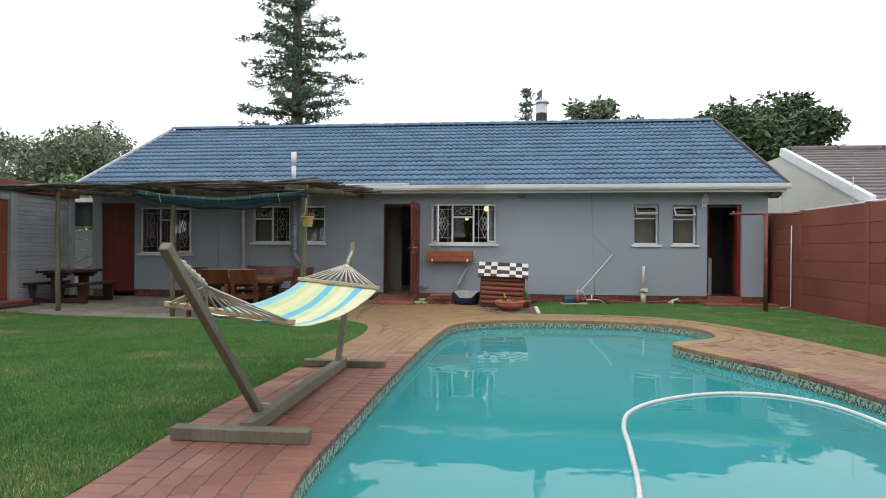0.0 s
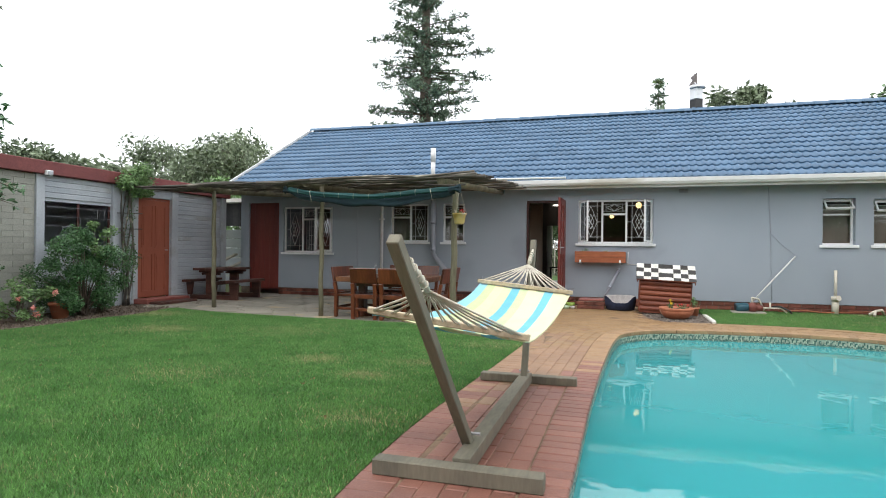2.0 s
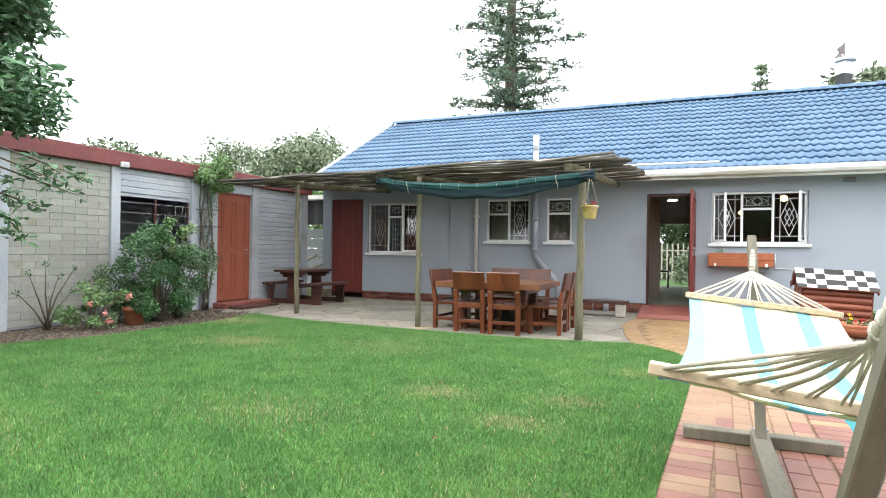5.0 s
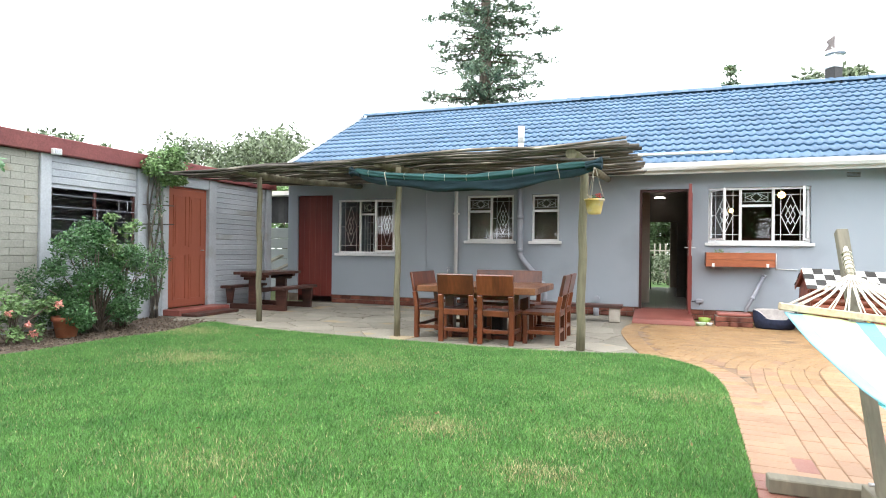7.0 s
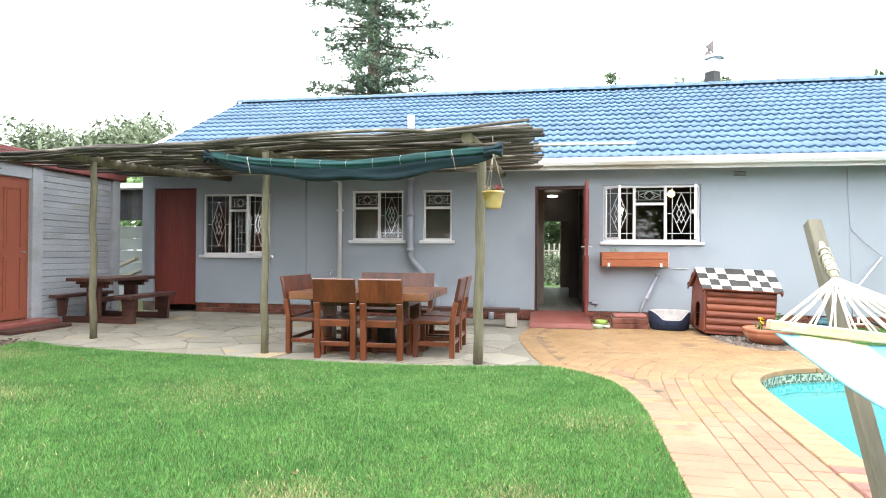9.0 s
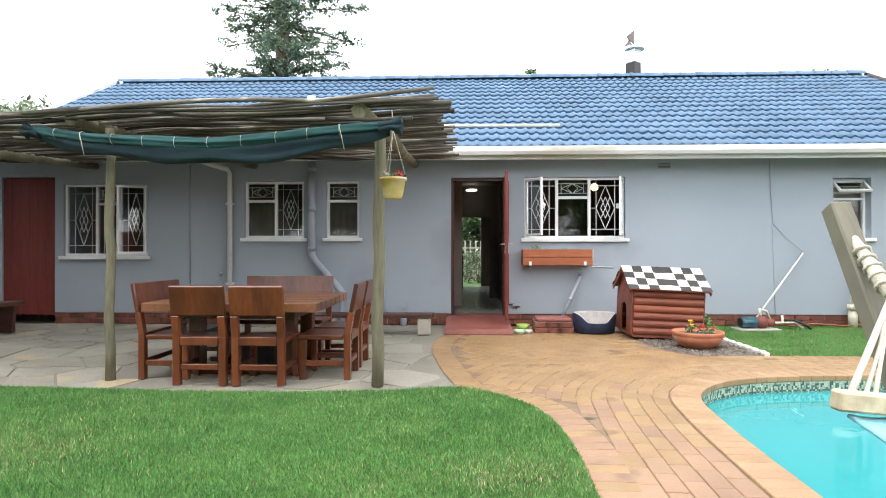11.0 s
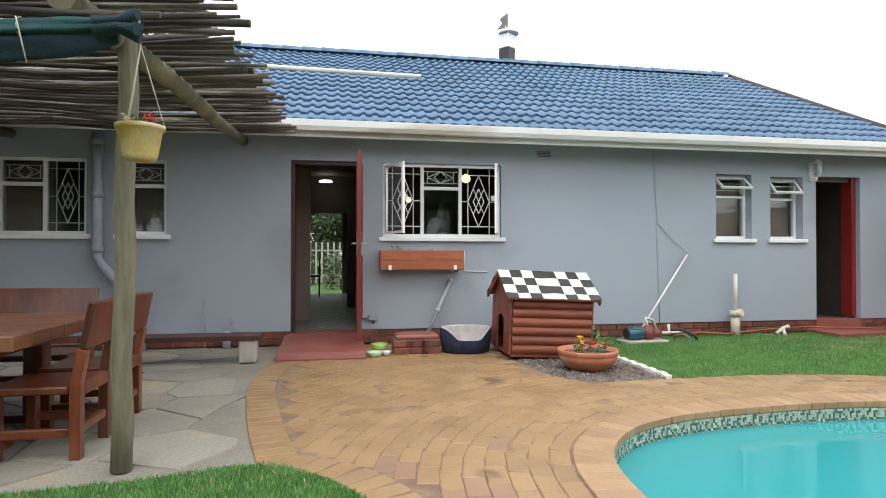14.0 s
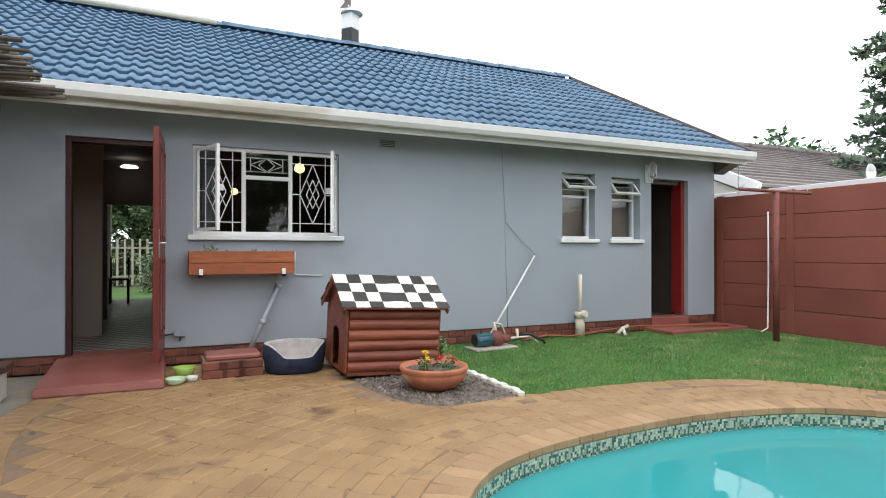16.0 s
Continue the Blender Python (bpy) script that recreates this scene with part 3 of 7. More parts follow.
for x in (RX0, RX1):
    bm = bmesh.new()
    beam(bm, (x, EAVE[0] - 0.03, EAVE[1] - 0.05), (x, RIDGE[0], RIDGE[1] - 0.02), 0.03, 0.17, (0, -0.4, 1))
    part("verge_board", bm, M_GREYROOF if x > 0 else M_GUTTER, house)

# ---- yard walls ----
shed = thing("shed", (-9.99, 0, 0), "grey precast concrete outbuilding with a maroon roof edge", "outbuilding")
WIN, DOR = (7.25, 8.62, 1.14, 1.87), (9.23, 10.13, 0.0, 2.12)
bm = bmesh.new()
wall(bm, -3.0, 11.93, 0.0, 2.30, -0.12, -0.03, [WIN, DOR], along="y")
part("wall", bm, M_SHED, shed)
bm = bmesh.new()
wall(bm, -3.0, 0, 0, 2.3, 11.81, 11.93)
wall(bm, -3.0, 0, 0, 2.3, -3.12, -3.0)
wall(bm, -3.1, 11.9, 0, 2.3, -3.1, -3.0, along="y")
part("wall", bm, M_SHED, shed)
bm = bmesh.new()
box(bm, -3.1, 0.10, -3.2, 12.0, 2.30, 2.52, 0.01)
part("roof", bm, M_MAROON, shed, "maroon painted roof edge beam")

redwall = thing("boundary_wall", (5.70, 0, 0), "red-brown painted precast concrete boundary wall", "wall")
posts = [14.62, 12.51, 11.38, 9.26, 7.16, 5.06, 2.96, 0.86, -1.24, -3.34]
for ya, yb in zip(posts, posts[1:]):
    for k in range(6):
        bm = bmesh.new()
        box(bm, 0.03, 0.085, yb + 0.055, ya - 0.055, k * 0.325, k * 0.325 + 0.321, 0.007)
        part("panel", bm, M_REDWALL, redwall)
for y in posts:
    bm = bmesh.new()
    box(bm, 0.022, 0.10, y - 0.053, y + 0.053, 0, 1.965, 0.006)
    part("post", bm, M_REDWALL, redwall)
# unseen sheet added behind the panels to keep light out of their joints
bm = bmesh.new()
box(bm, 0.10, 0.115, -3.4, 14.65, 0, 1.93)
part("backing_sheet", bm, M_REDWALL, redwall)
# plain walls that close the garden behind the walk
bm = bmesh.new()
box(bm, -10.2, 5.8, -7.2, -7.0, 0, 1.9)
one("wall_south", bm, M_REDWALL)

# ---- windows ----
def bar(bm, a, b, r=0.0048, y=0.0):
    beam(bm, (a[0], y, a[1]), (b[0], y, b[1]), 2 * r, 2 * r, (0, 1, 0), 0)


def sash(bm, x0, x1, z0, z1, w=0.035, d=0.035):
    box(bm, x0, x1, -d / 2, d / 2, z0, z0 + w)
    box(bm, x0, x1, -d / 2, d / 2, z1 - w, z1)
    box(bm, x0, x0 + w, -d / 2, d / 2, z0 + w, z1 - w)
    box(bm, x1 - w, x1, -d / 2, d / 2, z0 + w, z1 - w)


def lattice(bm, x0, x1, z0, z1, style):
    w, h, c = x1 - x0, z1 - z0, (x0 + x1) / 2
    if style == "tall":
        a, b = x0 + 0.2 * w, x1 - 0.2 * w
        for x in (a, b):
            bar(bm, (x, z0), (x, z1))
        for k in (0.12, 0.9):
            bar(bm, (x0, z0 + k * h), (x1, z0 + k * h))
        for p, q in (((x0, 0.5), (a, 0.5)), ((b, 0.5), (x1, 0.5))):
            bar(bm, (p[0], z0 + p[1] * h), (q[0], z0 + q[1] * h))
        for s in (a, b):
            bar(bm, (c, z0 + 0.12 * h), (s, z0 + 0.5 * h))
            bar(bm, (s, z0 + 0.5 * h), (c, z0 + 0.9 * h))
            m = c + (s - c) * 0.5
            bar(bm, (c, z0 + 0.32 * h), (m, z0 + 0.5 * h))
            bar(bm, (m, z0 + 0.5 * h), (c, z0 + 0.7 * h))
            bar(bm, (m, z0 + 0.31 * h), (c, z0 + 0.5 * h))
            bar(bm, (c, z0 + 0.5 * h), (m, z0 + 0.7 * h))
    elif style == "low":
        for k in (0.2, 0.8):
            bar(bm, (x0, z0 + k * h), (x1, z0 + k * h))
        for x in (x0 + 0.12 * w, x1 - 0.12 * w):
            bar(bm, (x, z0 + 0.2 * h), (x, z0 + 0.8 * h))
            bar(bm, (x, z0 + 0.5 * h), (c, z0 + 0.2 * h))
            bar(bm, (x, z0 + 0.5 * h), (c, z0 + 0.8 * h))
            m = (x + c) / 2
            bar(bm, (m, z0 + 0.5 * h), (c, z0 + 0.8 * h))
            bar(bm, (m, z0 + 0.5 * h), (c, z0 + 0.2 * h))
    else:
        for k in (0.2, 0.4, 0.6, 0.8):
            bar(bm, (x0 + k * w, z0), (x0 + k * w, z1))
        for j, k in enumerate((0.2, 0.35, 0.5, 0.65, 0.8)):
            a = x0 + (0.2 if j % 2 else 0.4) * w
            bar(bm, (a, z0 + k * h), (a + 0.4 * w, z0 + k * h))


def window(x0, x1, z0, z1, lights, recess=0.05, label=""):
    """lights: (left, right, kind); x measured along the wall."""
    ob = thing("window", (0, WY + recess + 0.02, 0), label, "window")
    ob["kind"] = "structure"
    bm = bmesh.new()
    sash(bm, x0 + 0.003, x1 - 0.003, z0 + 0.003, z1 - 0.003, 0.035, 0.05)
    for a, b, kind in lights[1:]:
        box(bm, a - 0.02, a + 0.02, -0.025, 0.025, z0 + 0.038, z1 - 0.038)
    part("window_frame", bm, M_WHITE, ob)
    bm = bmesh.new()
    box(bm, x0 - 0.05, x1 + 0.05, -recess - 0.02 - 0.045, -recess - 0.023, z0 - 0.052, z0 + 0.0, 0.006)
    box(bm, x0 + 0.003, x1 - 0.003, -recess - 0.023, -0.027, z0 - 0.03, z0 + 0.001)
    part("window_sill", bm, M_WHITE, ob)
    for a, b, kind in lights:
        a, b = a + 0.02, b - 0.02
        if a - 0.02 == x0:
            a += 0.018
        if b + 0.02 == x1:
            b -= 0.018
        lo, hi, mid = z0 + 0.038, z1 - 0.038, z1 - 0.30
        panes = []
        if kind in ("split", "splitbars"):
            bm = bmesh.new()
            box(bm, a, b, -0.025, 0.025, mid - 0.02, mid + 0.02)
            part("transom", bm, M_WHITE, ob)
            bm = bmesh.new()
            lattice(bm, a, b, mid + 0.02, hi, "low")
            for v in bm.verts:
                v.co.y += 0.03
            part("grille", bm, M_WHITE, ob)
            panes = [(a, b, mid + 0.02, hi), (a, b, lo, mid - 0.02)]
            if kind == "splitbars":
                bm = bmesh.new()
                lattice(bm, a, b, lo, mid - 0.02, "maze")
                for v in bm.verts:
                    v.co.y += 0.03
                part("grille", bm, M_WHITE, ob)
        elif kind.startswith("top"):
            bm = bmesh.new()
            box(bm, a, b, -0.025, 0.025, mid - 0.015, mid + 0.015)
            part("transom", bm, M_WHITE, ob)
            bm = bmesh.new()
            h = hi - mid - 0.01
            sash(bm, 0, b - a, -h, 0, 0.028, 0.03)
            leaf = part("top_light", bm, M_WHITE, ob, "white top-hung light propped open")
            leaf.matrix_basis = pose(a, -0.04, hi, -float(kind[3:]), 0, 0)
            bm = bmesh.new()
            box(bm, 0.028, b - a - 0.028, -0.002, 0.002, -h + 0.028, -0.028)
            part("pane", bm, M_GLASS, leaf).visible_shadow = False
            bm = bmesh.new()
            for k in (0.35, 0.7):
                bar(bm, (a, mid + k * (hi - mid)), (b, mid + k * (hi - mid)))
            part("grille", bm, M_WHITE, ob)
            panes = [(a, b, lo, mid - 0.015)]
        else:
            bm = bmesh.new()
            lattice(bm, a, b, lo, hi, "tall")
            for v in bm.verts:
                v.co.y += 0.03
            part("grille", bm, M_WHITE, ob)
            if kind == "grille":
                panes = [(a, b, lo, hi)]
            else:
                side, angle = kind.split(":")
                bm = bmesh.new()
                w = b - a
                s = 1 if side == "left" else -1
                sash(bm, min(0, s * w), max(0, s * w), lo, hi, 0.03, 0.03)
                leaf = part("casement", bm, M_WHITE, ob, "white steel casement standing open")
                leaf.matrix_basis = pose(a if side == "left" else b, -0.04, 0, 0, 0, -s * float(angle))
                bm = bmesh.new()
                box(bm, min(0, s * w) + 0.03, max(0, s * w) - 0.03, -0.002, 0.002, lo + 0.03, hi - 0.03)
                part("pane", bm, M_GLASS, leaf).visible_shadow = False
                bm = bmesh.new()
                box(bm, s * w - s * 0.02 - 0.008, s * w - s * 0.02 + 0.008, 0.015, 0.06, (lo + hi) / 2 - 0.03, (lo + hi) / 2 + 0.03)
                part("window_handle", bm, M_STEEL, leaf)
        for p in panes:
            bm = bmesh.new()
            box(bm, p[0], p[1], -0.002, 0.002, p[2], p[3])
            part("pane", bm, M_GLASS, ob).visible_shadow = False
    return ob


LAB = "white steel window with diamond burglar bars in grey wall"
w = WINDOWS
window(*w[0], [(-8.74, -8.24, "grille"), (-8.24, -7.88, "splitbars"), (-7.88, -7.42, "right:38")], 0.05, LAB + ", one casement ajar")
window(*w[1], [(-5.93, -5.46, "split"), (-5.46, -5.02, "grille")], 0.05, "two-light white steel window with diamond burglar bars")
window(*w[2], [(-4.68, -4.18, "split")], 0.05, "narrow white steel window with small diamond grille above")
window(*w[3], [(-1.71, -1.22, "left:66"), (-1.22, -0.74, "split"), (-0.74, -0.22, "right:72")], 0.05, "white kitchen window with both casements open and diamond bars")
window(*w[4], [(2.79, 3.33, "top50")], 0.13, "small white bathroom window with top light open")
window(*w[5], [(3.62, 4.13, "top40")], 0.13, "small white toilet window with top light open")
# curtains and dim things behind the panes
for x0, x1, z0, z1 in ((-5.95, -5.4, 1.2, 2.3), (-4.75, -4.1, 1.2, 2.3)):
    bm = bmesh.new()
    n = int((x1 - x0) / 0.02)
    rows = [[bm.verts.new((x0 + 0.02 * i, WY + 0.22 + 0.002 * math.sin(i * 1.3), z)) for i in range(n)] for z in (z0, z1)]
    rows += [[bm.verts.new((v.co.x, v.co.y + 0.004, v.co.z)) for v in r] for r in rows]
    for r0, r1 in ((rows[0], rows[1]), (rows[3], rows[2])):
        for i in range(n - 1):
            bm.faces.new((r0[i], r0[i + 1], r1[i + 1], r1[i]))
    one("curtain", bm, M_CURTAIN, "plain grey-brown cloth blind hanging behind a closed window", "curtain", kind="thing")

M_BLIND = mat("frosted_beige_blind", (0.20, 0.19, 0.15), (0.26, 0.245, 0.20), 3, 0.7, 0.05, 30, grain=0.05)
for x0, x1 in ((2.75, 3.38), (3.58, 4.18)):
    bm = bmesh.new()
    box(bm, x0, x1, WY + WT + 0.02, WY + WT + 0.03, 1.2, 2.05)
    one("window_blind", bm, M_BLIND, "plain beige blind hanging behind the small window", "blind", kind="thing")

# ---- doors ----
def panel_door(bm, w, h, t, panels, rails=0.1):
    box(bm, 0, w, -t / 2, t / 2, 0, h, 0.003)
    for x0, x1, z0, z1 in panels:
        for s in (-1, 1):
            y = s * t / 2
            sash2 = [(x0, x1, z0, z0 + 0.015), (x0, x1, z1 - 0.015, z1), (x0, x0 + 0.015, z0 + 0.015, z1 - 0.015), (x1 - 0.015, x1, z0 + 0.015, z1 - 0.015)]
            for a, b, c, d in sash2:
                box(bm, a, b, min(y, y + s * 0.012), max(y, y + s * 0.012), c, d)
            box(bm, x0 + 0.05, x1 - 0.05, min(y, y + s * 0.008), max(y, y + s * 0.008), z0 + 0.05, z1 - 0.05)


d = thing("door", (-1.985, WY - 0.0, 0.165), "open dark red panelled kitchen door with brass lever handle", "door", turn=-93)
d["kind"] = "structure"
bm = bmesh.new()
panel_door(bm, 0.80, 2.03, 0.042, [(0.1, 0.37, 0.2, 0.9), (0.43, 0.70, 0.2, 0.9), (0.1, 0.37, 1.05, 1.9), (0.43, 0.70, 1.05, 1.9)])
part("door_leaf", bm, M_REDDOOR, d)
bm = bmesh.new()
for s in (-1, 1):
    box(bm, 0.73, 0.77, s * 0.021 - 0.003, s * 0.021 + 0.003, 0.9, 1.15)
    rod(bm, [(0.75, s * 0.02, 1.03), (0.75, s * 0.07, 1.03), (0.64, s * 0.075, 1.03)], 0.009, 8)
    rod(bm, [(0.75, s * 0.02, 0.93), (0.75, s * 0.03, 0.93)], 0.012, 8)
part("door_handle", bm, M_STEEL, d, "brass lever handle and lock plate")
bm = bmesh.new()
box(bm, -2.797, -2.755, WY + 0.04, WY + 0.16, 0.142, 2.197)
box(bm, -2.025, -1.983, WY + 0.04, WY + 0.16, 0.142, 2.197)
box(bm, -2.755, -2.025, WY + 0.04, WY + 0.16, 2.155, 2.197)
tagged(part("door_frame", bm, M_FRAME), "dark maroon timber door frame in grey wall", "door frame", kind="structure")

d = thing("door", (-9.705, WY + 0.05, 0.02), "closed dark red boarded side door in grey wall", "door")
d["kind"] = "structure"
for k in range(6):
    bm = bmesh.new()
    box(bm, k * 0.1383, k * 0.1383 + 0.1363, -0.02, 0.02, 0, 2.2, 0.004)
    part("board", bm, M_REDDOOR, d)
bm = bmesh.new()
sash(bm, -0.004, 0.834, 0.0, 2.219, 0.03, 0.02)
for v in bm.verts:
    v.co.y += 0.04
part("door_frame", bm, M_REDDOOR, d)

d = thing("door", (4.42, WY + 0.20, 0.22), "red outside toilet door standing open inwards", "door", turn=84)
d["kind"] = "structure"
bm = bmesh.new()
panel_door(bm, 0.68, 1.92, 0.04, [(0.1, 0.58, 0.15, 0.85), (0.1, 0.58, 1.0, 1.8)])
part("door_leaf", bm, M_REDDOOR, d)
bm = bmesh.new()
for s in (-1, 1):
    rod(bm, [(0.63, s * 0.02, 1.0), (0.63, s * 0.06, 1.0), (0.54, s * 0.065, 1.0)], 0.009, 8)
part("door_handle", bm, M_STEEL, d)
bm = bmesh.new()
box(bm, 4.343, 5.057, WY - 0.01, WY + 0.26, 0.0, 0.165, 0.004)
one("door_sill", bm, M_STEP)
bm = bmesh.new()
box(bm, 4.99, 5.055, WY + 0.07, WY + 0.255, 0.2, 2.165)
one("door_frame", bm, M_BRIGHTRED)
bm = bmesh.new()
box(bm, 4.345, 4.39, WY + 0.11, WY + 0.2, 0.17, 2.165)
box(bm, 4.39, 4.98, WY + 0.11, WY + 0.2, 2.11, 2.165)
one("door_frame", bm, M_FRAME)
# white appliance inside
bm = bmesh.new()
box(bm, 4.45, 4.75, 13.4, 13.9, 0.131, 1.0, 0.02)
one("white_appliance", bm, M_WHITE, "white appliance standing inside the outside toilet door", "appliance", kind="thing")

# dark boxed end of the eaves
bm = bmesh.new()
v = [bm.verts.new(p) for p in ((RX1 + 0.02, 12.02, 2.50), (RX1 + 0.02, 12.6, 2.78), (RX1 + 0.02, 12.52, 2.30), (RX1 - 0.2, 12.02, 2.50), (RX1 - 0.2, 12.6, 2.78), (RX1 - 0.2, 12.52, 2.30))]
for q in ((0, 1, 2), (5, 4, 3), (0, 3, 4, 1), (1, 4, 5, 2), (2, 5, 3, 0)):
    bm.faces.new([v[i] for i in q])
bmesh.ops.recalc_face_normals(bm, faces=bm.faces[:])
part("eaves_end", bm, M_GREYROOF, house, "dark boxed eaves end")

# steps
bm = bmesh.new()
v = [bm.verts.new(p) for p in ((-2.87, 11.44, 0), (-1.955, 11.42, 0), (-1.955, 12.49, 0), (-2.87, 12.49, 0), (-2.86, 11.46, 0.075), (-1.965, 11.44, 0.075), (-1.965, 12.49, 0.14), (-2.86, 12.49, 0.14))]
for q in ((0, 3, 2, 1), (4, 5, 6, 7), (0, 1, 5, 4), (1, 2, 6, 5), (2, 3, 7, 6), (3, 0, 4, 7)):
    bm.faces.new([v[i] for i in q])
bmesh.ops.bevel(bm, geom=bm.edges[:], offset=0.012, segments=2, affect="EDGES")
one("doorstep", bm, M_STEP)
bm = bmesh.new()
box(bm, -2.797, -1.983, WY - 0.008, WY + 0.3, 0.10, 0.142)
one("doorstep", bm, M_STEP)
bm = bmesh.new()
box(bm, 4.15, 5.60, 11.92, 12.47, 0.0, 0.055, 0.01)
one("doorstep", bm, M_STEP)
# brick step
bs = thing("brick_step", (-1.66, 11.64, 0), "small brick step with a smooth red-brown tile top", "step")
brick_mesh = mesh_of("brick", lambda b: box(b, 0, 0.215, 0, 0.1, 0, 0.068, 0.006), M_BRICK)
for k in range(2):
    for x in range(3):
        w0 = 0.0 if k == 0 else -0.1
        piece("brick", brick_mesh, bs, pose(min(max(x * 0.225 + w0, 0.0), 0.30) if x != 1 else 0.16 + w0 * 0.3, 0, k * 0.076))
bm = bmesh.new()
box(bm, 0.01, 0.505, 0.015, 0.36, 0.0, 0.15)
part("core", bm, M_MORTAR, bs)
bm = bmesh.new()
box(bm, 0.03, 0.50, 0.02, 0.36, 0.151, 0.20, 0.015)
part("tile_top", bm, M_STEP, bs, "smooth red-brown tile slab")

# inside the house: checker floor
tb = mesh_of("floor_tile", lambda b: box(b, 0, 0.098, 0, 0.098, 0, 0.008), M_TILEB)
tw = mesh_of("floor_tile", lambda b: box(b, 0, 0.098, 0, 0.098, 0, 0.008), M_TILEW)
fl = bpy.data.objects["floor"]
rest = [bmesh.new(), bmesh.new()]
for i in range(12):
    for j in range(71):
        x, y, dark = -3.12 + 0.1 * i, 12.8 + 0.1 * j, (i + j) % 2
        if j < 24:
            piece("floor_tile", tb if dark else tw, fl, pose(x, y, 0.13))
        else:
            box(rest[dark], x, x + 0.098, y, y + 0.098, 0.13, 0.138)
for bm, m_ in zip(rest, (M_TILEW, M_TILEB)):
    part("floor_tiles", bm, m_, fl)["kind"] = "stuff"
# ceiling lamps
for x, y, z, r in ((-2.455, 15.6, 2.33, 0.12), (-0.475, 13.41, 2.146, 0.065), (-1.06, 15.3, 2.01, 0.05)):
    lp = thing("ceiling_lamp", (x, y, z), "round warm glowing kitchen lamp under the ceiling", "lamp")
    bm = bmesh.new()
    lathe(bm, [(0.001, -0.015 if r > 0.1 else -r), (r * 0.8, -0.012 if r > 0.1 else -r * 0.6), (r, -0.01), (r * 0.8, 0.02 if r > 0.1 else r * 0.6), (0.01, 0.025 if r > 0.1 else r)], seg=16)
    part("globe", bm, M_LAMP if r < 0.1 else M_LAMPW, lp)
    if r < 0.1:
        bm = bmesh.new()
        rod(bm, [(0, 0, r), (0, 0, 2.45 - z)], 0.006, 6)
        part("cord", bm, M_BLACK, lp)
bm = bmesh.new()
rod(bm, [(-2.95, 18.6, 0.14), (-2.95, 18.6, 0.6)], 0.015, 6)
rod(bm, [(-2.65, 18.6, 0.14), (-2.65, 18.6, 0.6)], 0.015, 6)
rod(bm, [(-2.95, 18.9, 0.14), (-2.95, 18.9, 1.0)], 0.015, 6)
rod(bm, [(-2.65, 18.9, 0.14), (-2.65, 18.9, 1.0)], 0.015, 6)
box(bm, -2.97, -2.63, 18.57, 18.92, 0.58, 0.62)
one("chair", bm, M_BLACK, "thin black hallway chair near the open front door", "chair", kind="thing")

# ---- pipes, lamps and cables on the wall ----
dp = thing("downpipe", (-6.13, WY - 0.055, 0), "slim white downpipe with an elbow on grey wall", "pipe")
bm = bmesh.new()
rod(bm, [(-0.30, -0.40, 2.48), (-0.28, -0.36, 2.40), (-0.03, -0.02, 2.33), (0, 0, 2.27), (0, 0, 0.05)], 0.036, 10)
part("pipe", bm, M_GUTTER, dp)
for z in (0.6, 1.8):
    bm = bmesh.new()
    box(bm, -0.05, 0.05, -0.045, 0.055, z, z + 0.03)
    part("bracket", bm, M_GUTTER, dp)
sp = thing("soil_pipe", (-4.88, WY - 0.07, 0), "grey painted soil pipe bending off, white above the roof", "pipe")
bm = bmesh.new()
rod(bm, [(0, 0, 2.5), (0, 0, 1.05), (0.06, -0.02, 0.95), (0.42, -0.05, 0.55), (0.47, -0.05, 0.48), (0.47, -0.05, 0.0)], 0.052, 12)
part("pipe", bm, M_PIPEGREY, sp, "grey painted pipe")
for z in (1.1, 1.7, 2.3):
    bm = bmesh.new()
    rod(bm, [(0, 0, z), (0, 0, z + 0.07)], 0.062, 12)
    part("collar", bm, M_PIPEGREY, sp)
bm = bmesh.new()
rod(bm, [(0.05, -0.22, 2.66), (0.05, -0.22, 3.10)], 0.05, 12)
rod(bm, [(0.05, -0.22, 3.06), (0.05, -0.22, 3.36)], 0.058, 12)
part("vent", bm, M_PIPEWHITE, sp, "white vent pipe")
bm = bmesh.new()
rod(bm, [(-6.76, WY - 0.008, 2.45), (-6.76, WY - 0.008, 0.3)], 0.007, 6)
box(bm, -6.79, -6.76, WY - 0.03, WY - 0.001, 2.15, 2.19)
one("cable", bm, M_PIPEGREY, "thin grey painted conduit running down the wall", "cable", kind="thing")
tap = thing("garden_tap", (-6.28, WY, 0.74), "small dark outdoor tap on the grey wall", "tap")
bm = bmesh.new()
rod(bm, [(0, -0.001, 0), (0, -0.09, 0), (0, -0.11, -0.05)], 0.012, 8)
part("spout", bm, M_STEEL, tap)
bm = bmesh.new()
rod(bm, [(-0.03, -0.06, 0.04), (0.03, -0.06, 0.04)], 0.008, 6)
rod(bm, [(0, -0.06, 0.0), (0, -0.06, 0.04)], 0.006, 6)
part("tap_handle", bm, M_STEEL, tap)
wl2 = thing("wall_lantern", (4.27, WY, 2.1), "white lantern wall light beside the toilet door", "lamp")
bm = bmesh.new()
box(bm, -0.05, 0.05, -0.03, -0.001, 0.0, 0.26, 0.005)
rod(bm, [(0, -0.03, 0.03), (0, -0.09, 0.0), (0, -0.1, 0.05)], 0.012, 8)
part("bracket", bm, M_WHITE, wl2)
bm = bmesh.new()
for a in range(6):
    x, y = 0.055 * math.cos(a * math.pi / 3), -0.1 + 0.055 * math.sin(a * math.pi / 3)
    rod(bm, [(0, -0.1, 0.04), (x, y, 0.08), (x, y, 0.23), (0, -0.1, 0.29)], 0.006, 5)
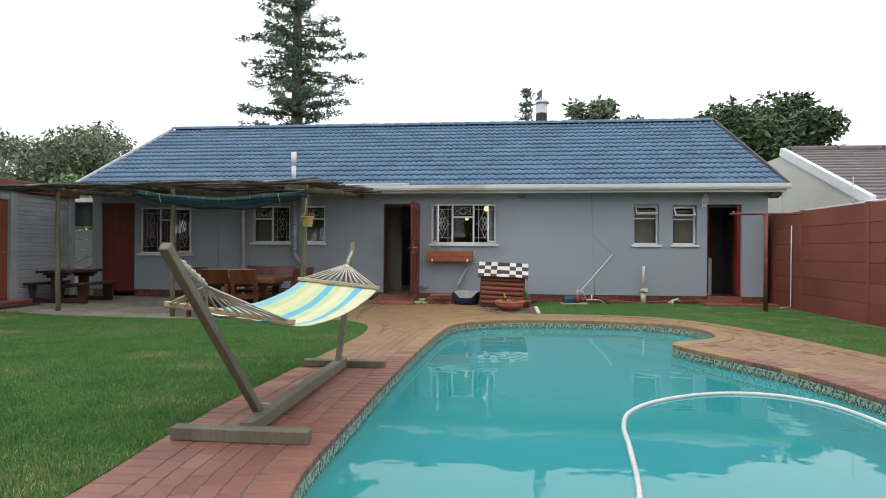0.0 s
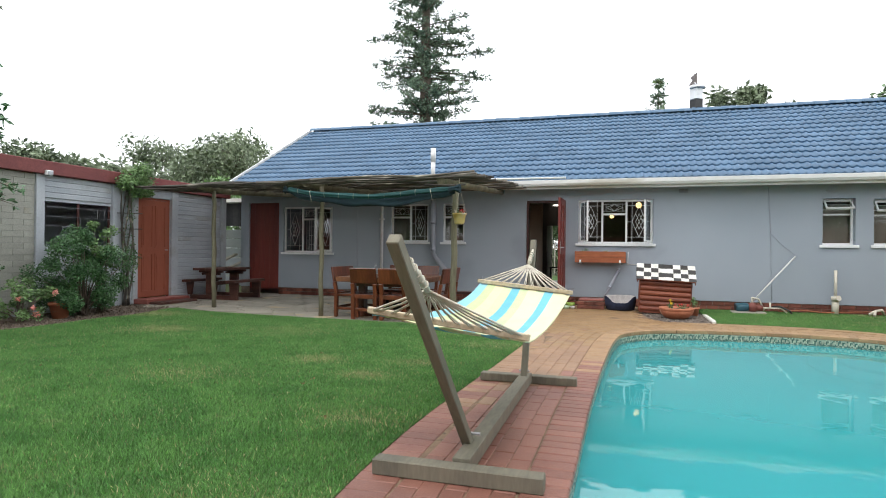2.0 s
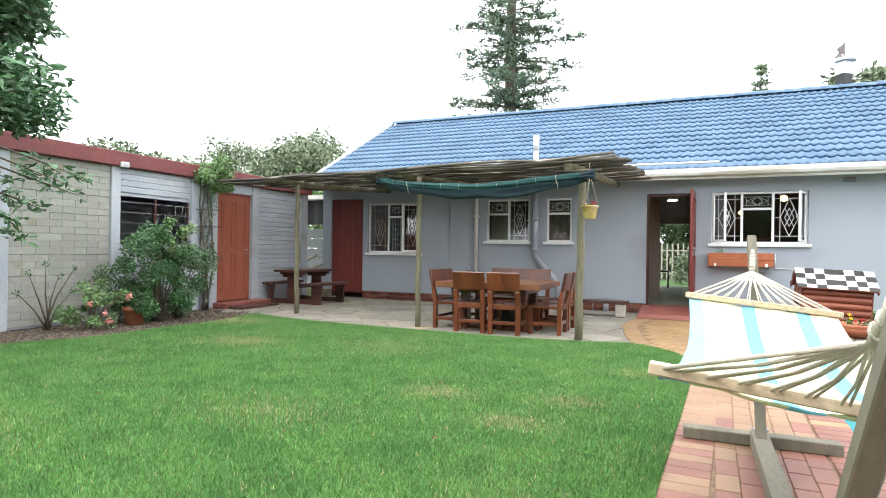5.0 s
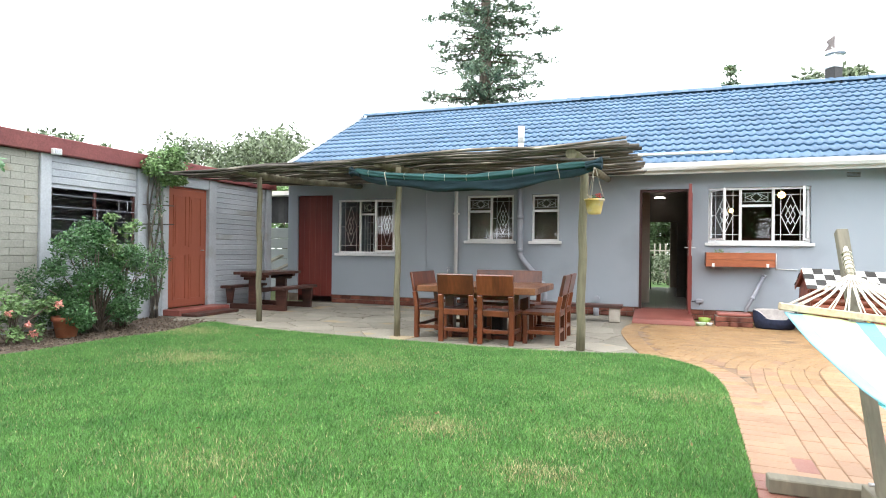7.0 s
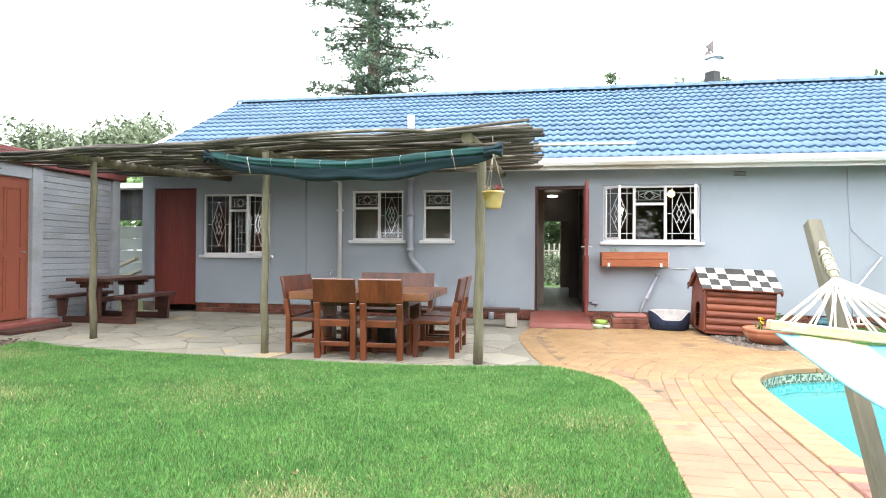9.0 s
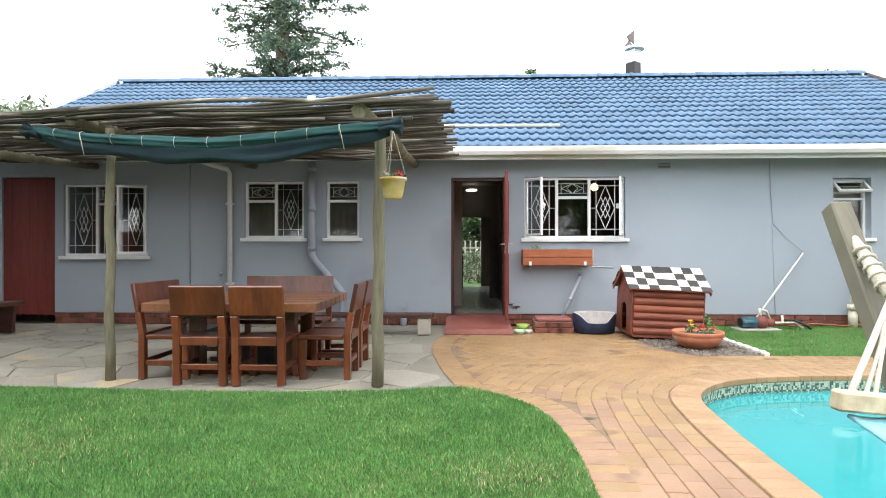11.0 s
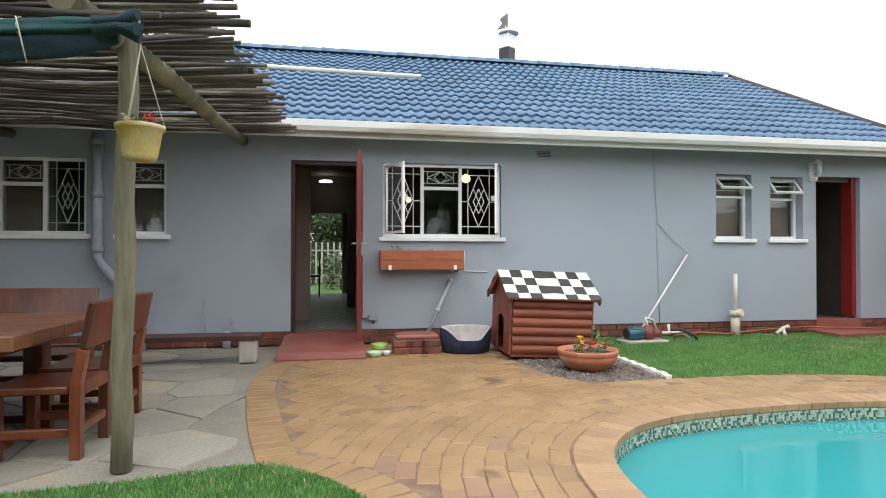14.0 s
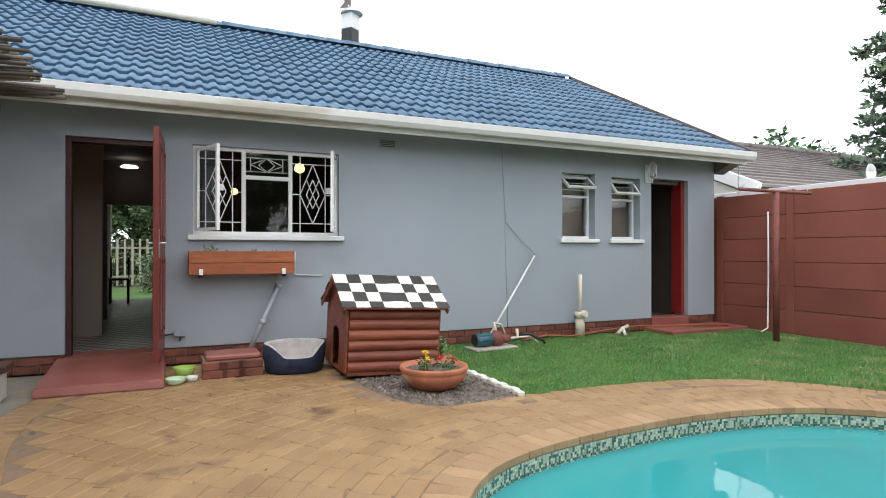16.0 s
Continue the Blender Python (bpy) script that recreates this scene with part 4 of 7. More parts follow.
lathe(bm, [(0.068, 0.23), (0.04, 0.27), (0.003, 0.30)], (0, -0.1, 0), 12)
part("lantern_cage", bm, M_WHITE, wl2)
bm = bmesh.new()
lathe(bm, [(0.002, 0.06), (0.045, 0.08), (0.045, 0.22), (0.002, 0.24)], (0, -0.1, 0), 10)
part("glass", bm, M_GLASS, wl2)
for x, z in ((0.35, 2.36), (2.95, 2.36)):
    v = thing("air_vent", (x, WY, z), "small wall air vent below the eaves", "vent")
    bm = bmesh.new()
    sash(bm, -0.1, 0.1, -0.05, 0.05, 0.012, 0.014)
    part("vent_frame", bm, M_WALL, v)
    bm = bmesh.new()
    for k in range(4):
        box(bm, -0.088, 0.088, -0.006, 0.0, -0.035 + k * 0.02, -0.026 + k * 0.02)
    part("slat", bm, M_DARK if x < 1 else M_WALL, v)
bm = bmesh.new()
rod(bm, [(1.87, WY - 0.008, 2.5), (1.885, WY - 0.008, 2.0), (1.92, WY - 0.008, 1.5), (2.1, WY - 0.02, 1.3), (2.34, WY - 0.06, 1.07)], 0.005, 6)
rod(bm, [(1.905, WY - 0.006, 1.6), (1.95, WY - 0.006, 0.15)], 0.004, 5)
one("cable", bm, M_PIPEGREY, "loose grey power cable hanging down the wall", "cable", kind="thing")
bm = bmesh.new()
rod(bm, [(1.40, WY - 0.42, 0.06), (2.33, WY - 0.04, 1.07)], 0.013, 8)
one("conduit_pole", bm, M_PIPEWHITE, "white plastic conduit leaning against the grey wall", "pole", kind="thing")
dr = thing("drain_pipe", (2.97, WY - 0.14, 0), "cream plastic drain gully with a standing pipe", "pipe")
bm = bmesh.new()
rod(bm, [(0, 0, 0.3), (0, 0, 0.82)], 0.027, 10)
part("pipe", bm, M_PVC, dr)
bm = bmesh.new()
rod(bm, [(0, 0, 0.0), (0, 0, 0.28)], 0.06, 12)
rod(bm, [(0, 0, 0.25), (0, 0, 0.33)], 0.072, 12)
rod(bm, [(0.0, -0.02, 0.29), (0.03, -0.09, 0.31)], 0.05, 12)
part("gully", bm, M_PVC, dr)
bm = bmesh.new()
rod(bm, [(3.45, 12.2, 0.03), (3.55, 12.2, 0.10), (3.66, 12.24, 0.12), (3.72, 12.3, 0.04)], 0.025, 8)
rod(bm, [(3.55, 12.2, 0.10), (3.5, 12.1, 0.02)], 0.022, 8)
one("pipe_elbow", bm, M_PVC, "loose cream plastic pipe elbow lying by the wall", "pipe", kind="thing")
bm = bmesh.new()
pts = [(2.0, 12.25, 0.03), (2.4, 12.3, 0.06), (2.8, 12.3, 0.03), (3.4, 12.38, 0.06), (4.0, 12.36, 0.09), (4.8, 12.2, 0.075), (5.3, 12.0, 0.07)]
rod(bm, pts, 0.012, 7)
one("garden_hose", bm, M_CEDAR, "thin orange hose lying along the brick footing", "hose", kind="thing")
# pool pump
pm = thing("pool_pump", (1.42, 12.02, 0.0), "blue pool pump motor with rusty housing on a slab", "pump", turn=4)
pm.matrix_basis = pose(1.40, 12.03, 0, 0, 0, 4) @ Matrix.Diagonal((0.85, 0.85, 0.85, 1))
bm = bmesh.new()
box(bm, -0.28, 0.38, -0.18, 0.16, 0.0, 0.035, 0.008)
part("base_slab", bm, M_CONC, pm)
M_PUMP = mat("blue_motor_paint", (0.03, 0.10, 0.14), (0.05, 0.14, 0.18), 8, 0.4, 0.2, 60)
bm = bmesh.new()
rod(bm, [(-0.20, 0, 0.13), (0.05, 0, 0.13)], 0.085, 16)
for k in range(8):
    a = k * math.pi / 4
    beam(bm, (-0.17, 0.088 * math.cos(a), 0.13 + 0.088 * math.sin(a)), (0.03, 0.088 * math.cos(a), 0.13 + 0.088 * math.sin(a)), 0.01, 0.014, bevel=0)
part("motor", bm, M_PUMP, pm, "blue ribbed motor")
bm = bmesh.new()
rod(bm, [(-0.215, 0, 0.13), (-0.2, 0, 0.13)], 0.08, 16)
part("fan_cover", bm, M_BLACK, pm)
bm = bmesh.new()
rod(bm, [(0.05, 0, 0.13), (0.12, 0, 0.13), (0.2, 0, 0.13)], [0.06, 0.11, 0.10], 16)
rod(bm, [(0.2, 0, 0.12), (0.34, 0, 0.12)], 0.06, 12)
part("housing", bm, M_RUST, pm, "rusty brown pump housing")
bm = bmesh.new()
rod(bm, [(0.14, 0, 0.22), (0.14, 0.05, 0.34), (0.3, 0.12, 0.3), (0.42, 0.15, 0.06)], 0.02, 8)
rod(bm, [(0.34, 0, 0.12), (0.5, 0.0, 0.12), (0.5, 0.02, 0.24)], 0.022, 8)
rod(bm, [(0.5, 0, 0.12), (0.72, 0.02, 0.12), (0.82, -0.04, 0.03)], 0.016, 8)
part("pipework", bm, M_PVC, pm)
bm = bmesh.new()
rod(bm, [(0.55, 0.05, 0.15), (0.7, 0.0, 0.16), (0.85, -0.1, 0.08), (0.9, -0.1, 0.02)], 0.02, 8)
part("hose_end", bm, M_BLACK, pm)
# socket, planter, thin water pipe, leaning pipe
so = thing("outdoor_socket", (-1.83, WY, 0.31), "small grey outdoor socket box beside the kitchen door", "socket")
bm = bmesh.new()
box(bm, -0.055, 0.055, -0.045, -0.001, -0.03, 0.035, 0.006)
part("socket_box", bm, M_PIPEGREY, so)
bm = bmesh.new()
rod(bm, [(0.01, -0.03, -0.03), (0.0, -0.03, -0.07)], 0.006, 6)
rod(bm, [(-0.055, -0.02, 0.0), (-0.13, -0.015, -0.01)], 0.006, 6)
part("cable_end", bm, M_BLACK, so)
bm = bmesh.new()
rod(bm, [(-0.70, WY - 0.01, 1.12), (-0.705, WY - 0.01, 0.87), (-0.40, WY - 0.01, 0.86)], 0.007, 6)
one("thin_water_pipe", bm, M_GUTTER, "thin grey pipe on the wall below the planter", "pipe", kind="thing")
bm = bmesh.new()
rod(bm, [(-1.20, WY - 0.2, 0.10), (-0.88, WY - 0.04, 0.76)], 0.025, 10)
rod(bm, [(-1.065, WY - 0.133, 0.375), (-1.045, WY - 0.123, 0.415)], 0.035, 10)
rod(bm, [(-0.89, WY - 0.045, 0.74), (-0.875, WY - 0.037, 0.775)], 0.032, 10)
one("leaning_pipe", bm, M_PIPEGREY, "grey plastic pipe leaning on the wall by the brick step", "pipe", kind="thing")
PX0, PX1 = -1.755, -0.75
pl = thing("wall_planter", ((PX0 + PX1) / 2, WY, 0.895), "orange stained wooden planter box on white brackets below window", "planter")
hw = (PX1 - PX0) / 2
bm = bmesh.new()
box(bm, -hw, hw, -0.24, -0.215, 0.0, 0.11, 0.003)
box(bm, -hw, hw, -0.24, -0.215, 0.114, 0.23, 0.003)
part("front_board", bm, M_CEDAR, pl)
bm = bmesh.new()
box(bm, -hw, -hw + 0.025, -0.215, -0.02, 0.0, 0.23)
box(bm, hw - 0.025, hw, -0.215, -0.02, 0.0, 0.23)
box(bm, -hw + 0.025, hw - 0.025, -0.04, -0.02, 0, 0.23)
box(bm, -hw + 0.025, hw - 0.025, -0.215, -0.04, 0.0, 0.02)
part("box_body", bm, M_CEDAR, pl)
bm = bmesh.new()
box(bm, -hw + 0.025, hw - 0.025, -0.215, -0.04, 0.02, 0.19)
part("soil", bm, M_SOIL, pl)
for s in (-1, 1):
    bm = bmesh.new()
    x = s * (hw - 0.11)
    box(bm, x - 0.018, x + 0.018, -0.248, -0.001, -0.03, -0.002)
    box(bm, x - 0.018, x + 0.018, -0.248, -0.241, -0.03, 0.055)
    part("bracket", bm, M_WHITE, pl, "white metal bracket")
# chimney with cowl
ch = thing("chimney", (1.02, 16.44, 4.82), "square white chimney with a dark base and metal wind cowl", "chimney")
bm = bmesh.new()
box(bm, -0.115, 0.115, -0.115, 0.115, 0.0, 0.30, 0.006)
part("base", bm, M_BLACK, ch, "black painted chimney base").matrix_basis = pose(0, 0, 0, 0, 0, 38)
bm = bmesh.new()
box(bm, -0.12, 0.12, -0.12, 0.12, 0.30, 0.58, 0.008)
part("flue", bm, M_WHITE, ch, "white painted chimney stack").matrix_basis = pose(0, 0, 0, 0, 0, 38)
bm = bmesh.new()
lathe(bm, [(0.07, 0.58), (0.20, 0.585), (0.205, 0.60), (0.17, 0.65), (0.09, 0.70), (0.03, 0.715), (0.002, 0.72)], seg=18)
for v in bm.verts:
    v.co.x += 0.03
part("cowl", bm, M_STEEL, ch, "weathered metal cowl")
bm = bmesh.new()
rod(bm, [(0, 0, 0.71), (0, 0, 0.76)], 0.012, 6)
for tri in (((-0.20, 0.66), (-0.02, 0.72), (-0.09, 0.82)), ((-0.15, 0.88), (-0.09, 0.80), (0.02, 0.72), (0.02, 1.02))):
    f = [bm.verts.new((x, 0.0, z)) for x, z in tri]
    g = [bm.verts.new((x, 0.012, z)) for x, z in tri]
    bm.faces.new(f)
    bm.faces.new(g[::-1])
    for i in range(len(f)):
        bm.faces.new((f[i], g[i], g[(i + 1) % len(f)], f[(i + 1) % len(f)]))
bmesh.ops.recalc_face_normals(bm, faces=bm.faces[:])
part("weather_vane", bm, M_GREYROOF, ch, "dark grey sheet metal vane")
# white pole on the pergola
bm = bmesh.new()
rod(bm, [(-4.6, 9.1, 2.262), (-1.70, 9.28, 2.285)], 0.015, 8)
one("long_pole", bm, M_PIPEWHITE, "long white pole lying on the pergola laths, sticking out", "pipe", kind="thing")

# ---- pergola ----
pg = thing("pergola", (0, 0, 0), "rustic pole pergola over the patio with weathered lath roof", "pergola")
rng = random.Random(4)


def lath_z(y):
    return 2.175 + (y - 7.8) * 0.062


for x, y, top, rad, lean in ((-3.312, 8.49, 2.14, 0.050, 0.025), (-5.62, 8.62, 2.15, 0.041, 0.0), (-8.16, 9.19, 2.18, 0.042, -0.02)):
    bm = bmesh.new()
    pts = [(x + lean * k / 8 + 0.008 * math.sin(k * 2.1), y + 0.006 * math.cos(k * 1.7), 0.0 + k * (top / 8)) for k in range(9)]
    rod(bm, pts, [rad - 0.0006 * k for k in range(9)], 12)
    part("post", bm, M_LOG, pg)
for x in (-3.33, -5.76, -8.2):
    bm = bmesh.new()
    rod(bm, [(x - 0.03, 7.93 - 0.18 * (x + 3.33), 2.118 - 0.025 * (x + 3.33)), (x + 0.02, 9.5, lath_z(9.5) - 0.072), (x - 0.02, 11, lath_z(11) - 0.072), (x, 12.45, 2.395)], [0.058, 0.062, 0.06, 0.055], 12)
    part("beam", bm, M_LOG, pg)


def lath(x0, x1, y, z, r, seed):
    skew = 0.036 * (12.3 - y)
    q = random.Random(seed)
    n = 9
    dy, dz = q.uniform(-0.05, 0.05), q.uniform(-0.015, 0.03)
    p = q.uniform(0, 6)
    bm = bmesh.new()
    rod(bm, [(x0 + (x1 - x0) * k / n, y - skew * (x0 + (x1 - x0) * k / n + 2.8) + dy * k / n + 0.02 * math.sin(p + k * 1.3), z + dz * k / n - 0.07 * skew * (x0 + (x1 - x0) * k / n + 2.8) - 0.05 * math.sin(math.pi * ((x0 + (x1 - x0) * k / n + 10.1) % 2.43) / 2.43) * (0.4 + 0.6 * q.random())
              + 0.008 * math.sin(p * 2 + k)) for k in range(n + 1)], [r * (1 - 0.35 * k / n) for k in range(n + 1)], 5)
    return bm


k = 0
y = 7.76
while y < 12.0:
    for layer in range(2):
        split = rng.uniform(-6.6, -5.4)
        r = rng.uniform(0.012, 0.024)
        z = lath_z(y) - 0.005 + layer * 0.028
        e = -2.80 + rng.uniform(-0.10, 0.08) + (0.05 if layer == 0 else -0.05)
        if rng.random() < 0.5:
            part("lath", lath(e, split - 0.5, y, z, r, k), M_LATH, pg)
            part("lath", lath(-9.35 - 0.12 * (y - 7.76) + rng.uniform(-0.2, 0.3), split + 0.4, y + 0.012, z + 0.004, r, k + 900), M_LATH, pg)
        else:
            part("lath", lath(split - 0.6, e, y, z, r, k), M_LATH, pg)
            part("lath", lath(split + 0.5, -9.95 + rng.uniform(-0.2, 0.3), y + 0.012, z + 0.004, r, k + 900), M_LATH, pg)
        k += 1
    y += rng.uniform(0.055, 0.098)
# rolled shade cloth under the front edge
net = thing("shade_cloth", (0, 0, 0), "rolled dark green shade cloth tied under the pergola front", "shade cloth")
N, S = 90, 22


def hung(t):
    """Centre of the rolled edge along the cloth."""
    sag = 0.15 * math.sin(math.pi * min(1, t * 1.05)) ** 0.75 * (0.55 + 0.45 * t)
    return Vector((-3.13 - 3.06 * t, 7.86 + 0.52 * t, 2.0 + 0.10 * t - sag + 0.008 * math.sin(11 * t)))


def tube(radius, drop, name, material, label, seed, depth=1.0):
    bm = bmesh.new()
    rows = []
    for i in range(N + 1):
        t = i / N
        c = hung(t)
        pinch = 0.35 + 0.65 * min(1, 14 * min(t, 1 - t) + 0.1)
        row = []
        for j in range(S):
            a = 2 * math.pi * j / S
            fold = 0.16 * math.sin(5 * a + 7 * t + seed) + 0.35 * noise.noise(Vector((t * 9, math.cos(a) * 1.6, math.sin(a) * 1.6 + seed)))
            rr = radius * pinch * (1 + fold)
            d = drop * math.sin(math.pi * min(1.0, 0.04 + t * 1.02)) ** 0.55 * (0.75 + 0.35 * noise.noise(Vector((t * 5, 0, seed))))
            row.append(bm.verts.new((c.x, c.y + depth * rr * math.cos(a) + 0.5 * d * (math.sin(a) < 0) * 0.3, c.z + rr * math.sin(a) - d * (0.5 - 0.5 * math.sin(a)))))
        rows.append(row)
    for r0, r1 in zip(rows, rows[1:]):
        for j in range(S):
            f = bm.faces.new((r0[j], r0[(j + 1) % S], r1[(j + 1) % S], r1[j]))
            f.smooth = True
    bm.faces.new(rows[0])
    bm.faces.new(rows[-1][::-1])
    return part(name, bm, material, net, label)


tube(0.036, 0.0, "cloth_roll", M_NET, "teal rolled edge of the shade cloth", 1)
# fold and gathered ends carry the underside's shade in their colour
fold_part = tube(0.045, 0.11, "cloth_fold", M_NETDK, "sagging fold of shade cloth, underside shaded in its colour", 4)
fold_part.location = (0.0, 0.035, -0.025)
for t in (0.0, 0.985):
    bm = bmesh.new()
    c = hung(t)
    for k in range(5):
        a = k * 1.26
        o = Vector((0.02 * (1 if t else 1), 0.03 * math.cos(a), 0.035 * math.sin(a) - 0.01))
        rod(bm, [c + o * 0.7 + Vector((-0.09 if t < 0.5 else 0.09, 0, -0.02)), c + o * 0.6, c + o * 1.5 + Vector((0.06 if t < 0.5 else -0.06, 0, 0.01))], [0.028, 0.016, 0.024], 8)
    part("gathered_end", bm, M_NETDK, net, "bunched end of shade cloth, shaded in its colour")
bm = bmesh.new()
rod(bm, [hung(0.0) + Vector((0.16, 0.02, 0.05)), hung(0.05) + Vector((0, 0.03, 0.06)), hung(0.16) + Vector((0, 0.06, 0.11))], 0.014, 8)
part("carrying_pole", bm, M_LATH, net, "weathered pole holding the cloth")
for t in [0.12, 0.2, 0.28, 0.37, 0.46, 0.55, 0.64, 0.73, 0.82, 0.9]:
    bm = bmesh.new()
    c = hung(t)
    rod(bm, [(c.x, c.y + 0.044 * math.cos(a), c.z + 0.044 * math.sin(a)) for a in [k * math.pi / 5 for k in range(11)]], 0.002, 4)
    if t in (0.12, 0.82):
        rod(bm, [(c.x, c.y - 0.045, c.z + 0.03), (c.x + 0.02, c.y - 0.05, c.z - 0.05), (c.x + 0.04, c.y - 0.045, c.z - 0.15)], 0.003, 4)
    part("tie", bm, M_ROPE, net)
# hanging basket
hb = thing("hanging_flower_pot", (-3.15, 8.23, 1.665), "cream yellow hanging flower pot with red flowers on cords", "flower pot")
hb.matrix_basis = hb.matrix_basis @ Matrix.Diagonal((0.88, 0.88, 1.03, 1))
M_YPOT = mat("yellowed_pot", (0.52, 0.34, 0.09), (0.62, 0.48, 0.19), 9, 0.6, 0.2, 60, c3=(0.55, 0.47, 0.33), grain=0.08)
bm = bmesh.new()
lathe(bm, [(0.002, -0.155), (0.075, -0.155), (0.080, -0.14), (0.085, -0.135), (0.108, -0.02), (0.120, -0.018), (0.122, 0.0), (0.114, 0.002), (0.105, -0.03), (0.002, -0.03)], seg=24)
part("pot", bm, M_YPOT, hb)
bm = bmesh.new()
for a in (0.3, 2.4, 4.5):
    rod(bm, [(0.118 * math.cos(a), 0.118 * math.sin(a), -0.005), (0, 0, 0.36)], 0.0035, 5)
rod(bm, [(0, 0, 0.36), (-0.01, 0.0, 0.52)], 0.005, 5)
part("cord", bm, M_ROPE, hb)


def leaves(bm, centres, n, size, seed, squash=1.0, long=1.6):
    """Many small folded leaves scattered about centres (x, y, z, radius)."""
    q = random.Random(seed)
    for _ in range(n):
        cx, cy, cz, r = q.choice(centres)
        d = Vector((q.gauss(0, 1), q.gauss(0, 1), q.gauss(0, 1))).normalized() * r * q.random() ** 0.45
        p = Vector((cx + d.x, cy + d.y, cz + d.z * squash))
        a = Vector((q.gauss(0, 1), q.gauss(0, 1), q.gauss(0, 0.6))).normalized()
        b = a.cross(Vector((q.gauss(0, 1), q.gauss(0, 1), q.gauss(0, 1)))).normalized()
        s = size * q.uniform(0.6, 1.3)
        v = [bm.verts.new(p), bm.verts.new(p + a * s * long * 0.5 + b * s * 0.4), bm.verts.new(p + a * s * long + a.cross(b) * s * 0.2), bm.verts.new(p + a * s * long * 0.5 - b * s * 0.4)]
        bm.faces.new(v)


M_REDFL = mat("red_flower", (0.5, 0.015, 0.012), (0.6, 0.03, 0.02), 20, 0.6, 0.1, 60)
M_YELFL = mat("yellow_flower", (0.75, 0.5, 0.01), (0.85, 0.6, 0.02), 20, 0.6, 0.1, 60)
M_PINKFL = mat("pink_flower", (0.7, 0.25, 0.22), (0.8, 0.35, 0.3), 20, 0.6, 0.1, 60)
M_DEADFL = mat("dry_flower", (0.45, 0.40, 0.33), (0.6, 0.55, 0.45), 20, 0.8, 0.1, 60)
bm = bmesh.new()
leaves(bm, [(0, 0, 0.0, 0.09), (0.04, 0.0, 0.01, 0.06)], 70, 0.022, 1, 0.4)
part("leaves", bm, M_LEAF, hb)
bm = bmesh.new()
leaves(bm, [(0.04, -0.03, 0.03, 0.03), (0.07, -0.02, 0.02, 0.02)], 50, 0.016, 2)
part("flowers", bm, M_REDFL, hb, "red flowers")
bm = bmesh.new()
leaves(bm, [(-0.05, -0.04, 0.02, 0.03)], 40, 0.016, 3)
part("dry_flowers", bm, M_DEADFL, hb, "faded whitish flowers")

# ---- hammock ----
hs = thing("hammock_stand", (-1.63, 2.595, 0), "weathered square timber hammock stand on the paving", "hammock stand")
L = 2.26
bm = bmesh.new()
box(bm, -0.435, 0.415, -0.045, 0.045, 0.0, 0.08, 0.006)
part("foot", bm, M_TIMBER, hs)
bm = bmesh.new()
box(bm, -0.40, 0.415, L - 0.045, L + 0.045, 0.0, 0.068, 0.006)
part("foot", bm, M_TIMBER, hs)
bm = bmesh.new()
beam(bm, (0, 0.05, 0.055), (0.0, L - 0.05, 0.055), 0.09, 0.085)
part("base_beam", bm, M_TIMBER, hs)
NEAR_TOP, NEAR_FOOT = Vector((-0.07, -0.71, 1.165)), Vector((-0.028, 0.375, 0.022))
FAR_TOP, FAR_FOOT = Vector((-0.013, L + 0.41, 1.215)), Vector((0.0, L - 0.20, 0.08))
for a, b in ((NEAR_FOOT, NEAR_TOP), (FAR_FOOT, FAR_TOP)):
    bm = bmesh.new()
    beam(bm, a, b, 0.052, 0.05)
    part("post", bm, M_TIMBER, hs)
bm = bmesh.new()
rod(bm, [(-0.036, 0.335, 0.135), (0.03, 0.335, 0.135)], 0.009, 6)
rod(bm, [(-0.042, 0.335, 0.135), (-0.034, 0.335, 0.135)], 0.018, 6)
part("bolt", bm, M_STEEL, hs)
bm = bmesh.new()
rod(bm, [(-0.046, L - 0.15, 0.13), (0.04, L - 0.15, 0.13)], 0.009, 6)
part("bolt", bm, M_STEEL, hs)
hm = thing("hammock", (-1.62, 3.5, 0.8), "striped green, yellow and turquoise cloth hammock with rope ends", "hammock")
NB = [Vector((-0.437, -0.98, 0.021)), Vector((0.321, -0.995, -0.069))]
FB = [Vector((-0.383, 1.152, 0.066)), Vector((0.351, 1.218, -0.013))]
NK, FK = Vector((-0.066, -1.246, 0.149)), Vector((-0.036, 1.55, 0.20))
M_BAR = mat("pale_spreader_wood", (0.42, 0.33, 0.22), (0.52, 0.43, 0.30), 4, 0.6, 0.15, 50)
for name, (a, b) in (("spreader_bar", NB), ("spreader_bar", FB)):
    bm = bmesh.new()
    beam(bm, a + (a - b) * 0.03, b + (b - a) * 0.03, 0.026, 0.032)
    part(name, bm, M_BAR, hm, "pale wooden spreader bar")
stripes = [("sky_blue", (0.24, 0.52, 0.60)), ("pale_green", (0.50, 0.62, 0.30)), ("cream_yellow", (0.70, 0.64, 0.38)), ("lime", (0.54, 0.64, 0.36)),
           ("turquoise", (0.14, 0.45, 0.57)), ("pale_green", (0.52, 0.62, 0.34)), ("cream_yellow", (0.70, 0.66, 0.42)), ("lime", (0.56, 0.66, 0.42)), ("turquoise", (0.15, 0.46, 0.58)),
           ("cream_yellow", (0.68, 0.66, 0.42))]
cuts = [0.0, 0.10, 0.19, 0.28, 0.37, 0.46, 0.55, 0.64, 0.73, 0.82, 1.0]
cloth_mats = [mat(n + "_cloth", tuple(c * 0.92 for c in col), col, 6, 0.9, 0.35, 260, grain=0.08) for n, col in stripes]
bm = bmesh.new()
U, V = 44, 40
grid = []
